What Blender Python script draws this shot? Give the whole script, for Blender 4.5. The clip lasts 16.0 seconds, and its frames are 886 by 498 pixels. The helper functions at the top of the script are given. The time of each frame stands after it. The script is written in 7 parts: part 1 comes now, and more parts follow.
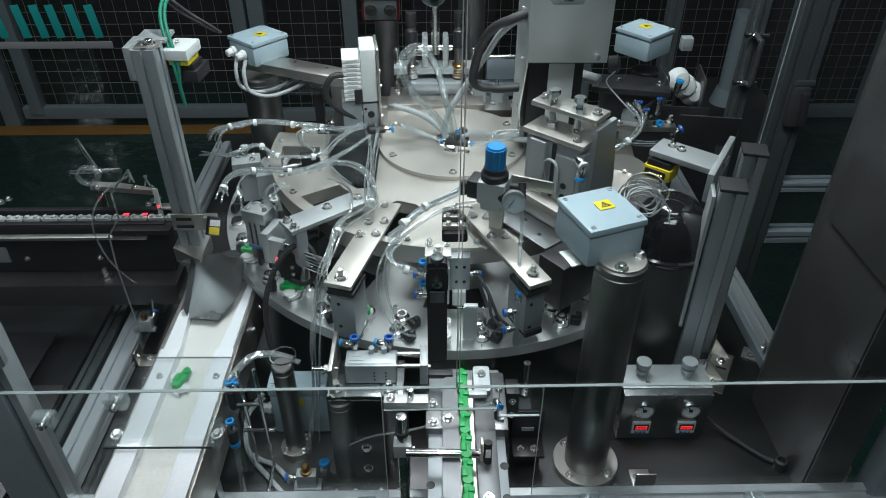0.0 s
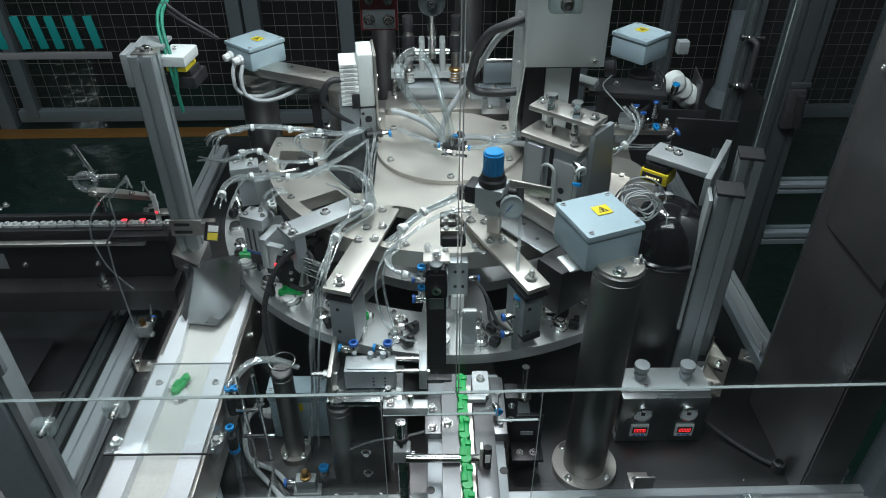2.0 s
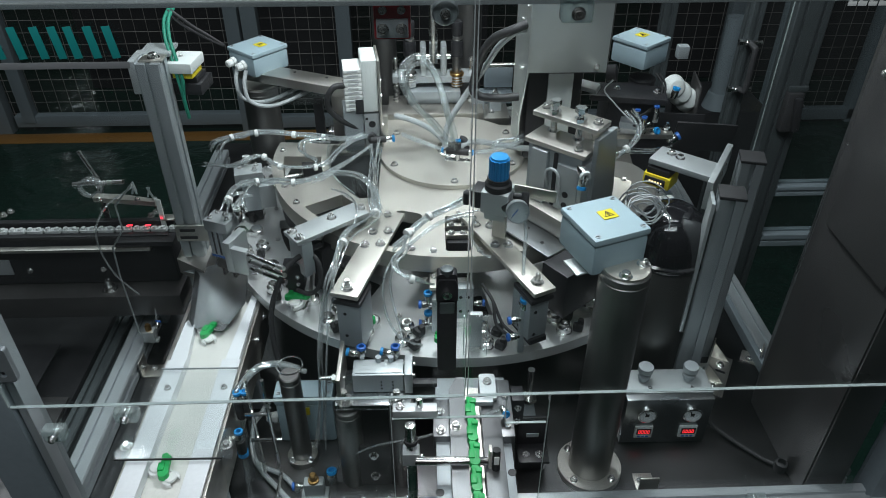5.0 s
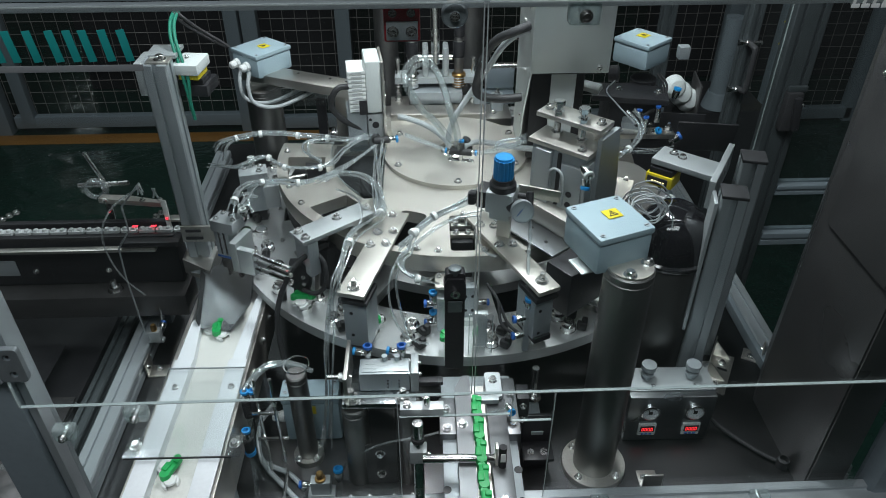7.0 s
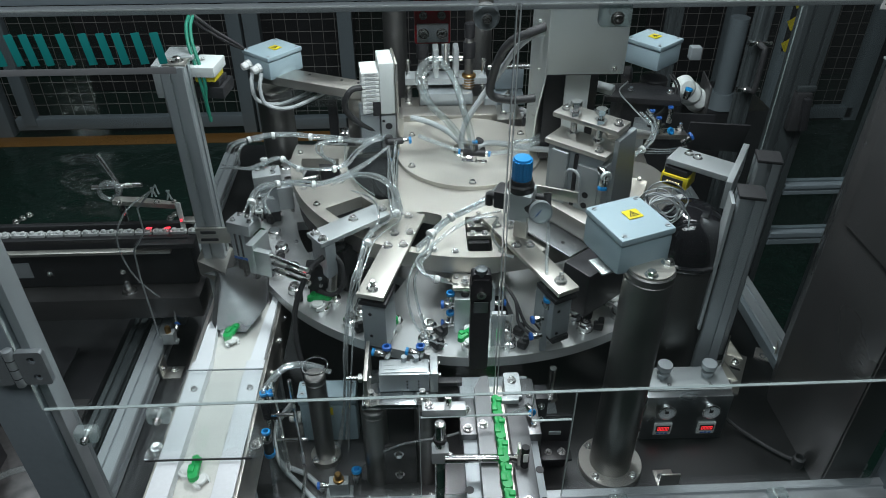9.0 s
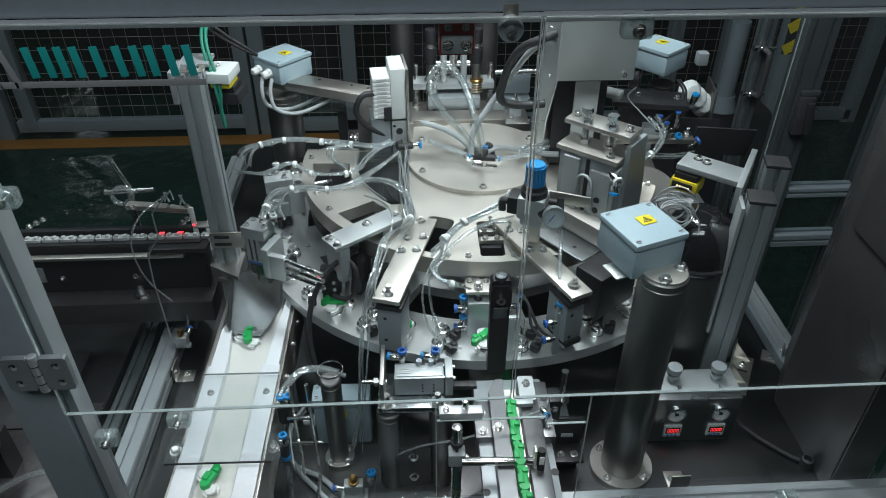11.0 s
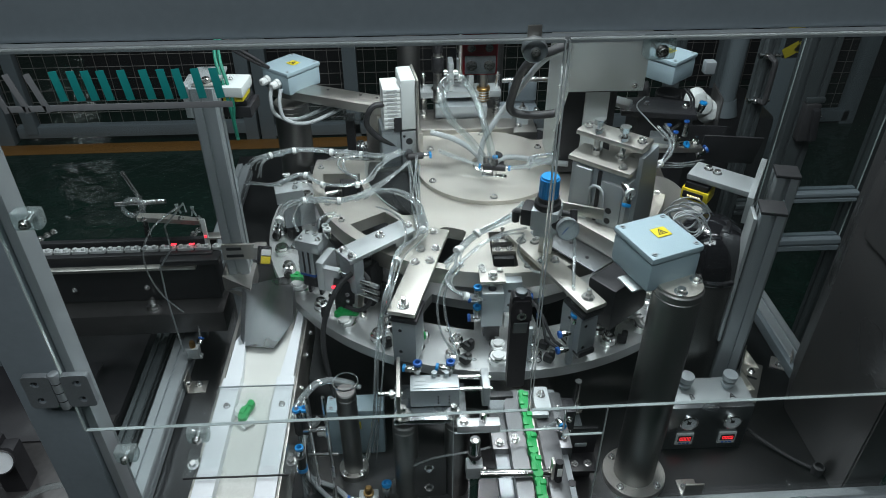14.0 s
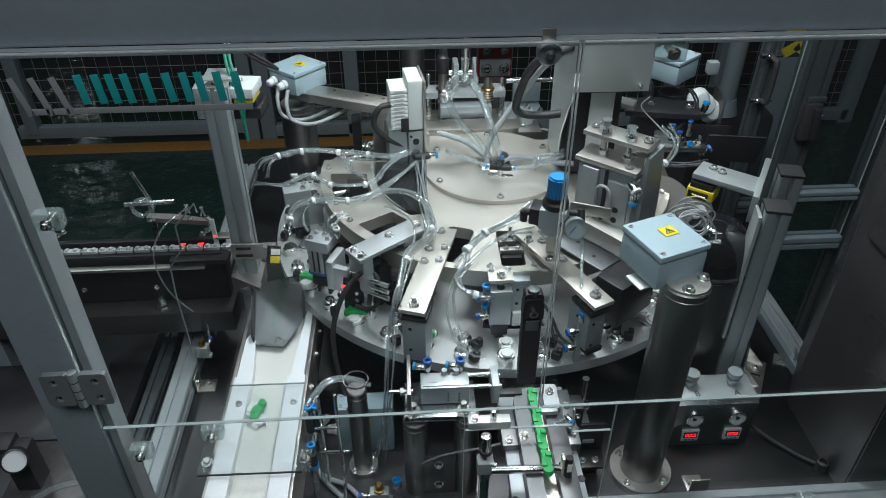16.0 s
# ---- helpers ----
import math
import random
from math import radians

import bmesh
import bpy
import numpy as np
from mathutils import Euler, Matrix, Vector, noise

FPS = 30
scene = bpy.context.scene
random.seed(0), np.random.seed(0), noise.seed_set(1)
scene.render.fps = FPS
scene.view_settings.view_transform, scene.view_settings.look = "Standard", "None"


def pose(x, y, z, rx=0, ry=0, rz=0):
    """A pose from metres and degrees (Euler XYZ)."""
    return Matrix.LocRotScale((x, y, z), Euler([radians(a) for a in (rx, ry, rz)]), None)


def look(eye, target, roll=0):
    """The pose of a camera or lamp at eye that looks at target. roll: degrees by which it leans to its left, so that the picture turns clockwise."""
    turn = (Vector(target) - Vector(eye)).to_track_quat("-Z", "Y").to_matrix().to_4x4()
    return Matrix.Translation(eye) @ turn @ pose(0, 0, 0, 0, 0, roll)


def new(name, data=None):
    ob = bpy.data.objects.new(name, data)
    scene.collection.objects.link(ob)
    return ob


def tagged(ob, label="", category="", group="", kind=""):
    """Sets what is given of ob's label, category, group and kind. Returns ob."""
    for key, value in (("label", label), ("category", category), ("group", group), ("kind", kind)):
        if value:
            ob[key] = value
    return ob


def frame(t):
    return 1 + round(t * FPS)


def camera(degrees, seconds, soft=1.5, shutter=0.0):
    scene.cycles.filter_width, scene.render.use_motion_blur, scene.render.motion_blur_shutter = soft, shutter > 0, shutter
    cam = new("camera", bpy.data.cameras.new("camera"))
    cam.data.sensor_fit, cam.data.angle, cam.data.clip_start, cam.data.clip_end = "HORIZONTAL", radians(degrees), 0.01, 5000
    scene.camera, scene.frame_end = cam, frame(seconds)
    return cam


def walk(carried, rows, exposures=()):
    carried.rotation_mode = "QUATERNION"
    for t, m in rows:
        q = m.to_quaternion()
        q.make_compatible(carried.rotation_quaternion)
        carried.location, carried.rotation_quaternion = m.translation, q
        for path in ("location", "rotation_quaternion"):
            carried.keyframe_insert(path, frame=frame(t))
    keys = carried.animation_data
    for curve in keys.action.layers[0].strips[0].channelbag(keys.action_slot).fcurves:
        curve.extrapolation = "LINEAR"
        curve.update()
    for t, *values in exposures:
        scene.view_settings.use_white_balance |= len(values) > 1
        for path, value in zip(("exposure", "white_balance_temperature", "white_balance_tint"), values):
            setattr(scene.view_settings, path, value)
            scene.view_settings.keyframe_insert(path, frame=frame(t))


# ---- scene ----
cam = camera(63.4, 16.0, soft=0.6, shutter=0.5)
PATH = [
    (0, (-0.0484, -1.2835, 1.0001), (-0.0153, 0.3328, -0.178), 0.11),
    (0.5, (-0.0494, -1.2805, 1.001), (-0.0143, 0.3348, -0.1779), 0.01),
    (1, (-0.0534, -1.2794, 1.0008), (-0.0154, 0.3378, -0.175), 0.1),
    (1.5, (-0.0537, -1.2814, 1.0068), (-0.0137, 0.3358, -0.1699), 0.0),
    (2, (-0.0508, -1.2814, 1.0079), (-0.0087, 0.3347, -0.1696), 0.01),
    (2.5, (-0.0529, -1.2844, 1.0098), (-0.007, 0.3337, -0.1655), 0.1),
    (3, (-0.0572, -1.2873, 1.0136), (-0.0082, 0.3307, -0.1616), 0.1),
    (3.5, (-0.0602, -1.2873, 1.0145), (-0.0103, 0.3318, -0.1597), 0.1),
    (4, (-0.0633, -1.2873, 1.0153), (-0.0094, 0.3317, -0.1576), 0.1),
    (6.5, (-0.0785, -1.29, 1.0185), (-0.0167, 0.3299, -0.152), -0.0),
    (7, (-0.0817, -1.295, 1.0214), (-0.0169, 0.3249, -0.151), -0.0),
    (7.5, (-0.088, -1.2989, 1.0251), (-0.0201, 0.3199, -0.1482), 0.0),
    (8, (-0.1, -1.2997, 1.0254), (-0.0312, 0.3191, -0.1467), 0.0),
    (8.5, (-0.1089, -1.2966, 1.023), (-0.038, 0.3222, -0.1501), 0.0),
    (9, (-0.1159, -1.2955, 1.0236), (-0.0411, 0.3242, -0.1473), -0.0),
    (11.5, (-0.15, -1.302, 1.0408), (-0.0632, 0.3176, -0.1294), 0.1),
    (12, (-0.1541, -1.3029, 1.0436), (-0.0664, 0.3166, -0.1255), -0.0),
    (12.5, (-0.1562, -1.3009, 1.0465), (-0.0654, 0.3176, -0.1245), 0.0),
    (13, (-0.1593, -1.2968, 1.0493), (-0.0665, 0.3226, -0.1215), -0.0),
    (13.5, (-0.1645, -1.2927, 1.0531), (-0.0707, 0.3257, -0.1178), -0.0),
    (14, (-0.1726, -1.2926, 1.0557), (-0.0768, 0.3268, -0.1141), -0.0),
    (14.5, (-0.1807, -1.2915, 1.0572), (-0.0819, 0.3269, -0.1124), -0.0),
    (15, (-0.1858, -1.2944, 1.059), (-0.088, 0.3239, -0.1127), 0.0),
    (15.5, (-0.19, -1.3004, 1.0608), (-0.0903, 0.319, -0.1088), -0.0),
    (16, (-0.1922, -1.3023, 1.0637), (-0.0894, 0.315, -0.1077), 0.0),
]
walk(cam, [(t, look(eye, target, roll)) for t, eye, target, roll in PATH])

# ---- light ----
world = bpy.data.worlds.new("hall_light")
scene.world = world
world.use_nodes = True
wbg = world.node_tree.nodes["Background"]
wbg.inputs[0].default_value = (0.55, 0.75, 0.85, 1)
wbg.inputs[1].default_value = 0.038


def area_lamp(name, eye, target, sx, sy, watts, color):
    d = bpy.data.lights.new(name, "AREA")
    d.shape, d.size, d.size_y, d.energy, d.color = "RECTANGLE", sx, sy, watts, color
    ob = new(name, d)
    ob.matrix_world = look(eye, target)
    return ob


# LED strips under the roof of the cell, and two high hall lamps
area_lamp("cell_led", (0.06, -0.12, 1.40), (0.04, -0.13, 0), 0.55, 0.14, 14.2, (0.915, 0.97, 1.0))
area_lamp("cell_led_rear", (0.05, 0.62, 1.22), (0.02, -0.10, 0.30), 1.1, 0.07, 3.0, (0.915, 0.97, 1.0))
area_lamp("cell_led_front", (0.05, -0.50, 1.40), (0.06, -0.42, 0), 1.0, 0.06, 2.5, (0.915, 0.97, 1.0))
area_lamp("hall_lamp", (-0.6, -2.3, 3.4), (-0.2, -0.3, 0.4), 2.4, 1.0, 60, (0.90, 0.96, 1.0))
area_lamp("hall_lamp_back", (-2.0, 1.6, 3.6), (-1.2, 2.0, -0.8), 1.2, 0.3, 19, (0.86, 0.97, 1.0))
# added low lamp, no known source: its reflection makes the floor streaks
area_lamp("hall_lamp_far", (-3.3, 6.6, 1.55), (-2.6, 2.0, -0.8), 1.2, 0.10, 4, (0.86, 0.97, 1.0))
scene.view_settings.exposure = 0.0


# ---- materials ----
def mat(name, color, rough=0.5, metal=0.0, grain=60.0, vary=0.15, bump=0.05, stretch=(1, 1, 1), dirt=0.0, deep=0.001, emit=0.0, trans=0.0, coat=0.0, island=0.0):
    m = bpy.data.materials.new(name)
    m.use_nodes = True
    nt = m.node_tree
    N, L = nt.nodes, nt.links
    b = N["Principled BSDF"]
    b.inputs["Roughness"].default_value = rough
    b.inputs["Metallic"].default_value = metal
    if coat:
        b.inputs["Coat Weight"].default_value = coat
    if trans:
        b.inputs["Transmission Weight"].default_value = trans
        b.inputs["IOR"].default_value = 1.2
    tc = N.new("ShaderNodeTexCoord")
    mp = N.new("ShaderNodeMapping")
    mp.inputs["Scale"].default_value = stretch
    L.new(tc.outputs["Object"], mp.inputs["Vector"])
    n1, n2 = N.new("ShaderNodeTexNoise"), N.new("ShaderNodeTexNoise")
    n1.inputs["Scale"].default_value, n1.inputs["Detail"].default_value = grain * 8, 4
    n2.inputs["Scale"].default_value, n2.inputs["Detail"].default_value = grain * 0.4, 5
    L.new(mp.outputs[0], n1.inputs["Vector"])
    L.new(tc.outputs["Object"], n2.inputs["Vector"])
    mixn = N.new("ShaderNodeMath")
    mixn.operation = "ADD"
    L.new(n1.outputs[0], mixn.inputs[0]), L.new(n2.outputs[0], mixn.inputs[1])
    ramp = N.new("ShaderNodeMapRange")
    ramp.inputs[1].default_value, ramp.inputs[2].default_value = 0.6, 1.4
    ramp.inputs[3].default_value, ramp.inputs[4].default_value = 1 - vary - dirt, 1 + vary
    L.new(mixn.outputs[0], ramp.inputs[0])
    mul = N.new("ShaderNodeVectorMath")
    mul.operation = "SCALE"
    mul.inputs[0].default_value = color[:3]
    L.new(ramp.outputs[0], mul.inputs["Scale"])
    L.new(mul.outputs[0], b.inputs["Base Color"])
    rr = N.new("ShaderNodeMapRange")
    rr.inputs[1].default_value, rr.inputs[2].default_value = 0.3, 0.7
    rr.inputs[3].default_value, rr.inputs[4].default_value = max(0.02, rough - 0.08), min(1, rough + 0.1)
    L.new(n2.outputs[0], rr.inputs[0]), L.new(rr.outputs[0], b.inputs["Roughness"])
    if bump:
        bp = N.new("ShaderNodeBump")
        bp.inputs["Strength"].default_value, bp.inputs["Distance"].default_value = bump, deep
        L.new(n1.outputs[0], bp.inputs["Height"]), L.new(bp.outputs[0], b.inputs["Normal"])
    if emit:
        b.inputs["Emission Color"].default_value = (*color[:3], 1)
        b.inputs["Emission Strength"].default_value = emit
    return m


def clear(name, tint, gloss=1.0, rough=0.03, body=0.0, body_color=(0.8, 0.85, 0.85)):
    """Thin clear plastic: lets the view through, mirrors at grazing angles, with a little diffuse body mixed in."""
    m = bpy.data.materials.new(name)
    m.use_nodes = True
    N, L = m.node_tree.nodes, m.node_tree.links
    N.remove(N["Principled BSDF"])
    out = N["Material Output"]
    t, g, d = N.new("ShaderNodeBsdfTransparent"), N.new("ShaderNodeBsdfGlossy"), N.new("ShaderNodeBsdfDiffuse")
    t.inputs[0].default_value = (*tint, 1)
    g.inputs["Roughness"].default_value = rough
    d.inputs[0].default_value = (*body_color, 1)
    lw = N.new("ShaderNodeLayerWeight")
    lw.inputs[0].default_value = 0.5
    pw, f = N.new("ShaderNodeMath"), N.new("ShaderNodeMath")
    pw.operation, f.operation = "POWER", "MULTIPLY_ADD"
    pw.inputs[1].default_value = 3.5
    f.inputs[1].default_value, f.inputs[2].default_value = 0.7 * gloss, 0.03 * gloss
    L.new(lw.outputs["Facing"], pw.inputs[0]), L.new(pw.outputs[0], f.inputs[0])
    m1, m2 = N.new("ShaderNodeMixShader"), N.new("ShaderNodeMixShader")
    m1.inputs[0].default_value = body
    L.new(t.outputs[0], m1.inputs[1]), L.new(d.outputs[0], m1.inputs[2])
    L.new(f.outputs[0], m2.inputs[0])
    L.new(m1.outputs[0], m2.inputs[1]), L.new(g.outputs[0], m2.inputs[2])
    L.new(m2.outputs[0], out.inputs[0])
    return m


STEEL = mat("brushed_steel", (0.62, 0.60, 0.56), 0.38, 1.0, 40, 0.10, 0.03, (1, 14, 1))
PLATE = mat("ground_plate_steel", (0.62, 0.60, 0.55), 0.44, 0.9, 40, 0.13, 0.03, (1, 10, 1))
TABLE = mat("milled_aluminium", (0.66, 0.68, 0.68), 0.40, 0.65, 30, 0.10, 0.03, (8, 1, 1), 0.05)
DECK = mat("dark_stainless_deck", (0.11, 0.11, 0.113), 0.36, 1.0, 20, 0.16, 0.02, (1, 8, 1), 0.1)
DARKPANEL = mat("smoked_dark_panel", (0.105, 0.102, 0.103), 0.33, 0.6, 12, 0.2, 0.01, (1, 1, 6), 0.1)
HOOD = mat("brushed_hood_steel", (0.60, 0.64, 0.63), 0.46, 0.9, 30, 0.10, 0.03, (1, 1, 16))
CHROME = mat("bright_steel", (0.80, 0.80, 0.79), 0.22, 1.0, 60, 0.06, 0.0)
ALU = mat("anodised_profile", (0.44, 0.48, 0.50), 0.42, 0.6, 40, 0.06, 0.02, (1, 1, 10))
ALUW = mat("light_anodised_block", (0.48, 0.515, 0.525), 0.45, 0.6, 60, 0.07, 0.03)
HINGE = mat("worn_grey_hinge", (0.24, 0.265, 0.28), 0.4, 0.5, 50, 0.12, 0.03)
# dark copy of the profile: dim light on posts and outer rail put into colour
GREYD = mat("dark_anodised_profile", (0.085, 0.10, 0.105), 0.38, 0.5, 30, 0.12, 0.02, (1, 1, 8))
GREYP = mat("grey_painted_frame", (0.20, 0.24, 0.265), 0.5, 0.1, 14, 0.07, 0.02)
CYL = mat("grey_cylinder_body", (0.41, 0.45, 0.47), 0.45, 0.6, 60, 0.08, 0.02)
BOXP = mat("blue_grey_box_paint", (0.335, 0.44, 0.49), 0.5, 0.0, 50, 0.05, 0.06)
BLACK = mat("black_anodised", (0.026, 0.026, 0.029), 0.42, 0.2, 40, 0.25, 0.03)
RUBBER = mat("black_rubber", (0.026, 0.026, 0.028), 0.6, 0.0, 40, 0.2, 0.05)
GLOSSBLK = mat("glossy_black_dome", (0.012, 0.012, 0.014), 0.16, 0.0, 10, 0.2, 0.0, coat=0.5)
PILLAR = mat("turned_dark_steel", (0.27, 0.265, 0.26), 0.42, 1.0, 20, 0.12, 0.02, (1, 1, 20))
WHITEP = mat("white_guide_plastic", (0.80, 0.83, 0.86), 0.45, 0.0, 20, 0.05, 0.02)
BELT = mat("cream_belt", (0.73, 0.73, 0.69), 0.6, 0.0, 30, 0.05, 0.04, dirt=0.05)
NYLON = mat("white_nylon", (0.80, 0.82, 0.81), 0.4, 0.0, 40, 0.03, 0.02)
LGREY = mat("light_grey_plastic", (0.62, 0.66, 0.65), 0.5, 0.0, 40, 0.04, 0.03)
BLUE = mat("blue_plastic", (0.01, 0.26, 0.62), 0.38, 0.0, 40, 0.06, 0.02)
BLUED = mat("dark_blue_release_ring", (0.02, 0.12, 0.45), 0.4, 0.0, 40, 0.06, 0.02)
GREEN = mat("green_plastic", (0.01, 0.42, 0.10), 0.42, 0.0, 40, 0.08, 0.03)
GREENC = mat("green_cable", (0.01, 0.20, 0.13), 0.5, 0.0, 40, 0.1, 0.02)
GREYC = mat("grey_cable", (0.42, 0.45, 0.46), 0.5, 0.0, 40, 0.06, 0.02)
YELLOW = mat("yellow_plastic", (0.72, 0.58, 0.02), 0.45, 0.0, 40, 0.08, 0.02)
RED = mat("red_paint", (0.35, 0.012, 0.02), 0.4, 0.0, 30, 0.12, 0.02)
REDLED = mat("red_led", (1.0, 0.03, 0.05), 0.4, 0.0, emit=3.0)
REDDIG = mat("red_digit_light", (1.0, 0.04, 0.05), 0.4, 0.0, emit=1.2)
RAILST = mat("dark_ground_rail", (0.16, 0.165, 0.17), 0.4, 0.8, 40, 0.15, 0.03, (10, 1, 1))
CHUTE = mat("chute_sheet", (0.30, 0.315, 0.325), 0.3, 1.0, 14, 0.16, 0.02, (1, 1, 1), 0.08)
AMBER = mat("amber_led", (1.0, 0.75, 0.3), 0.4, 0.0, emit=3.0)
TEAL = mat("teal_vinyl", (0.01, 0.30, 0.29), 0.55, 0.0, 30, 0.04, 0.01)
GREYV = mat("grey_vinyl", (0.22, 0.23, 0.24), 0.55, 0.0, 30, 0.04, 0.01)
INK = mat("black_ink", (0.02, 0.02, 0.02), 0.6)
GAUGEW = mat("gauge_face", (0.62, 0.66, 0.68), 0.5, 0.0, 80, 0.06, 0.0)
FLOORM = mat("green_epoxy_floor", (0.010, 0.034, 0.025), 0.14, 0.0, 1.0, 0.3, 1.0, dirt=0.1, deep=0.02)
LINEM = mat("orange_floor_line", (0.28, 0.13, 0.025), 0.4, 0.0, 8, 0.2, 0.02, dirt=0.1)
WALLM = mat("dim_hall_wall", (0.06, 0.055, 0.05), 0.8, 0.0, 2, 0.35, 0.02)
WIRE = mat("dull_fence_wire", (0.27, 0.25, 0.24), 0.5, 0.5, 60, 0.2, 0.0)
COPPER = mat("brass_bush", (0.45, 0.27, 0.10), 0.35, 1.0, 60, 0.1, 0.02)
# the small diffuse body stands in for reflected hall light veiling the panes
PANE = clear("clear_acrylic", (0.945, 0.965, 0.965), 0.8, 0.02, 0.006)
PANEEDGE = mat("polished_acrylic_edge", (0.40, 0.45, 0.45), 0.12, 0.0, 40, 0.25, 0.0, coat=0.6)
SMOKE = clear("clear_cover", (0.95, 0.96, 0.96), 0.7, 0.04, 0.02)
COVERSHEET = clear("dull_clear_sheet", (0.86, 0.88, 0.88), 0.3, 0.06, 0.012)
TUBE = clear("clear_air_tube", (0.90, 0.93, 0.94), 3.0, 0.07, 0.17, (0.85, 0.90, 0.90))
TUBEB = clear("clear_vacuum_hose", (0.90, 0.93, 0.93), 2.4, 0.05, 0.07, (0.8, 0.86, 0.86))


# ---- building blocks ----
def part(name, bm, material, parent, label="", loc=None, smooth=True):
    me = bpy.data.meshes.new(name)
    bm.normal_update()
    bm.to_mesh(me)
    bm.free()
    if smooth:
        for p in me.polygons:
            p.use_smooth = True
        me.set_sharp_from_angle(angle=0.6)
    me.materials.append(material)
    ob = new(name, me)
    ob.parent = parent
    if loc:
        ob.location = loc
    if label:
        ob["label"] = label
    return ob


def thing(name, pos, label, category, group="", rz=0.0, kind=""):
    ob = new(name)
    ob.empty_display_size = 0.02
    ob.matrix_basis = pose(*pos, 0, 0, rz)
    return tagged(ob, label, category, group, kind)


def put(name, bm, material, label, category, pos=(0, 0, 0), rz=0.0, group="", kind=""):
    ob = part(name, bm, material, None)
    ob.matrix_basis = pose(*pos, 0, 0, rz)
    return tagged(ob, label, category, group, kind)


def B(*boxes):
    """Bevelled boxes in one bmesh: (cx, cy, cz, sx, sy, sz[, bevel[, matrix]])."""
    bm = bmesh.new()
    for b in boxes:
        add_box(bm, *b)
    return bm


def add_box(bm, cx, cy, cz, sx, sy, sz, bev=0.0015, m=None):
    g = bmesh.ops.create_cube(bm, size=1.0, matrix=(m or Matrix()) @ Matrix.LocRotScale((cx, cy, cz), None, (sx, sy, sz)))
    if bev:
        es = list({e for v in g["verts"] for e in v.link_edges})
        bmesh.ops.bevel(bm, geom=es, offset=min(bev, 0.4 * min(sx, sy, sz)), segments=2, profile=0.6, affect="EDGES")
    return bm


def add_cyl(bm, p, q, r, r2=None, seg=20, bev=0.0):
    p, q = Vector(p), Vector(q)
    d = q - p
    m = Matrix.Translation((p + q) / 2) @ d.to_track_quat("Z", "Y").to_matrix().to_4x4()
    g = bmesh.ops.create_cone(bm, cap_ends=True, segments=seg, radius1=r, radius2=r if r2 is None else r2, depth=d.length, matrix=m)
    if bev:
        es = [e for e in {e for v in g["verts"] for e in v.link_edges} if len(e.link_faces) == 2 and max(len(f.verts) for f in e.link_faces) > 4]
        bmesh.ops.bevel(bm, geom=es, offset=bev, segments=2, profile=0.5, affect="EDGES")
    return bm


def C(*cyls):
    bm = bmesh.new()
    for c in cyls:
        add_cyl(bm, *c)
    return bm


def lathe(profile, seg=40):
    """Turned solid from (radius, z) steps."""
    bm = bmesh.new()
    rings = []
    for r, z in profile:
        rings.append([bm.verts.new((r * math.cos(2 * math.pi * i / seg), r * math.sin(2 * math.pi * i / seg), z)) for i in range(seg)] if r > 1e-6 else [bm.verts.new((0, 0, z))])
    for a, b in zip(rings, rings[1:]):
        for i in range(seg):
            j = (i + 1) % seg
            vs = [a[i % len(a)], a[j % len(a)], b[j % len(b)], b[i % len(b)]]
            vs = list(dict.fromkeys(vs))
            if len(vs) > 2:
                bm.faces.new(vs)
    for ring, flip in ((rings[0], True), (rings[-1], False)):
        if len(ring) > 2:
            bm.faces.new(list(reversed(ring)) if flip else ring)
    return bm


def smooth_path(pts, n=8):
    """Catmull-Rom curve through the points."""
    P = [Vector(p) for p in pts]
    P = [2 * P[0] - P[1]] + P + [2 * P[-1] - P[-2]]
    out = []
    for a, b, c, d in zip(P, P[1:], P[2:], P[3:]):
        for i in range(n):
            t = i / n
            out.append(0.5 * ((2 * b) + (c - a) * t + (2 * a - 5 * b + 4 * c - d) * t * t + (3 * b - a - 3 * c + d) * t ** 3))
    out.append(P[-2])
    return out


def tube(pts, r, n=8, seg=8, bm=None, curved=True):
    bm = bm or bmesh.new()
    path = smooth_path(pts, n) if curved else [Vector(p) for p in pts]
    up, rings = None, []
    for i, p in enumerate(path):
        t = (path[min(i + 1, len(path) - 1)] - path[max(i - 1, 0)]).normalized()
        if up is None:
            up = t.orthogonal().normalized()
        up = (up - t * up.dot(t)).normalized()
        s = t.cross(up)
        rings.append([bm.verts.new(p + r * (math.cos(a) * up + math.sin(a) * s)) for a in (2 * math.pi * k / seg for k in range(seg))])
    for a, b in zip(rings, rings[1:]):
        for k in range(seg):
            bm.faces.new((a[k], a[(k + 1) % seg], b[(k + 1) % seg], b[k]))
    bm.faces.new(list(reversed(rings[0]))), bm.faces.new(rings[-1])
    return bm


def slab(outline, z0, z1, holes=(), bev=0.0):
    """A plate of any outline (x, y) with holes through it."""
    bm = bmesh.new()
    loops = [outline, *holes]
    top, bot = [], []
    for lp in loops:
        for zz, store in ((z1, top), (z0, bot)):
            store.append([bm.verts.new((x, y, zz)) for x, y in lp])
    for store, sign in ((top, 1), (bot, -1)):
        es = []
        for vs in store:
            es += [bm.edges.new((vs[i], vs[(i + 1) % len(vs)])) for i in range(len(vs))]
        g = bmesh.ops.triangle_fill(bm, use_beauty=True, use_dissolve=False, edges=es, normal=(0, 0, sign))
    for a, b in zip(top, bot):
        for i in range(len(a)):
            j = (i + 1) % len(a)
            bm.faces.new((a[i], b[i], b[j], a[j]))
    bmesh.ops.recalc_face_normals(bm, faces=bm.faces)
    return bm


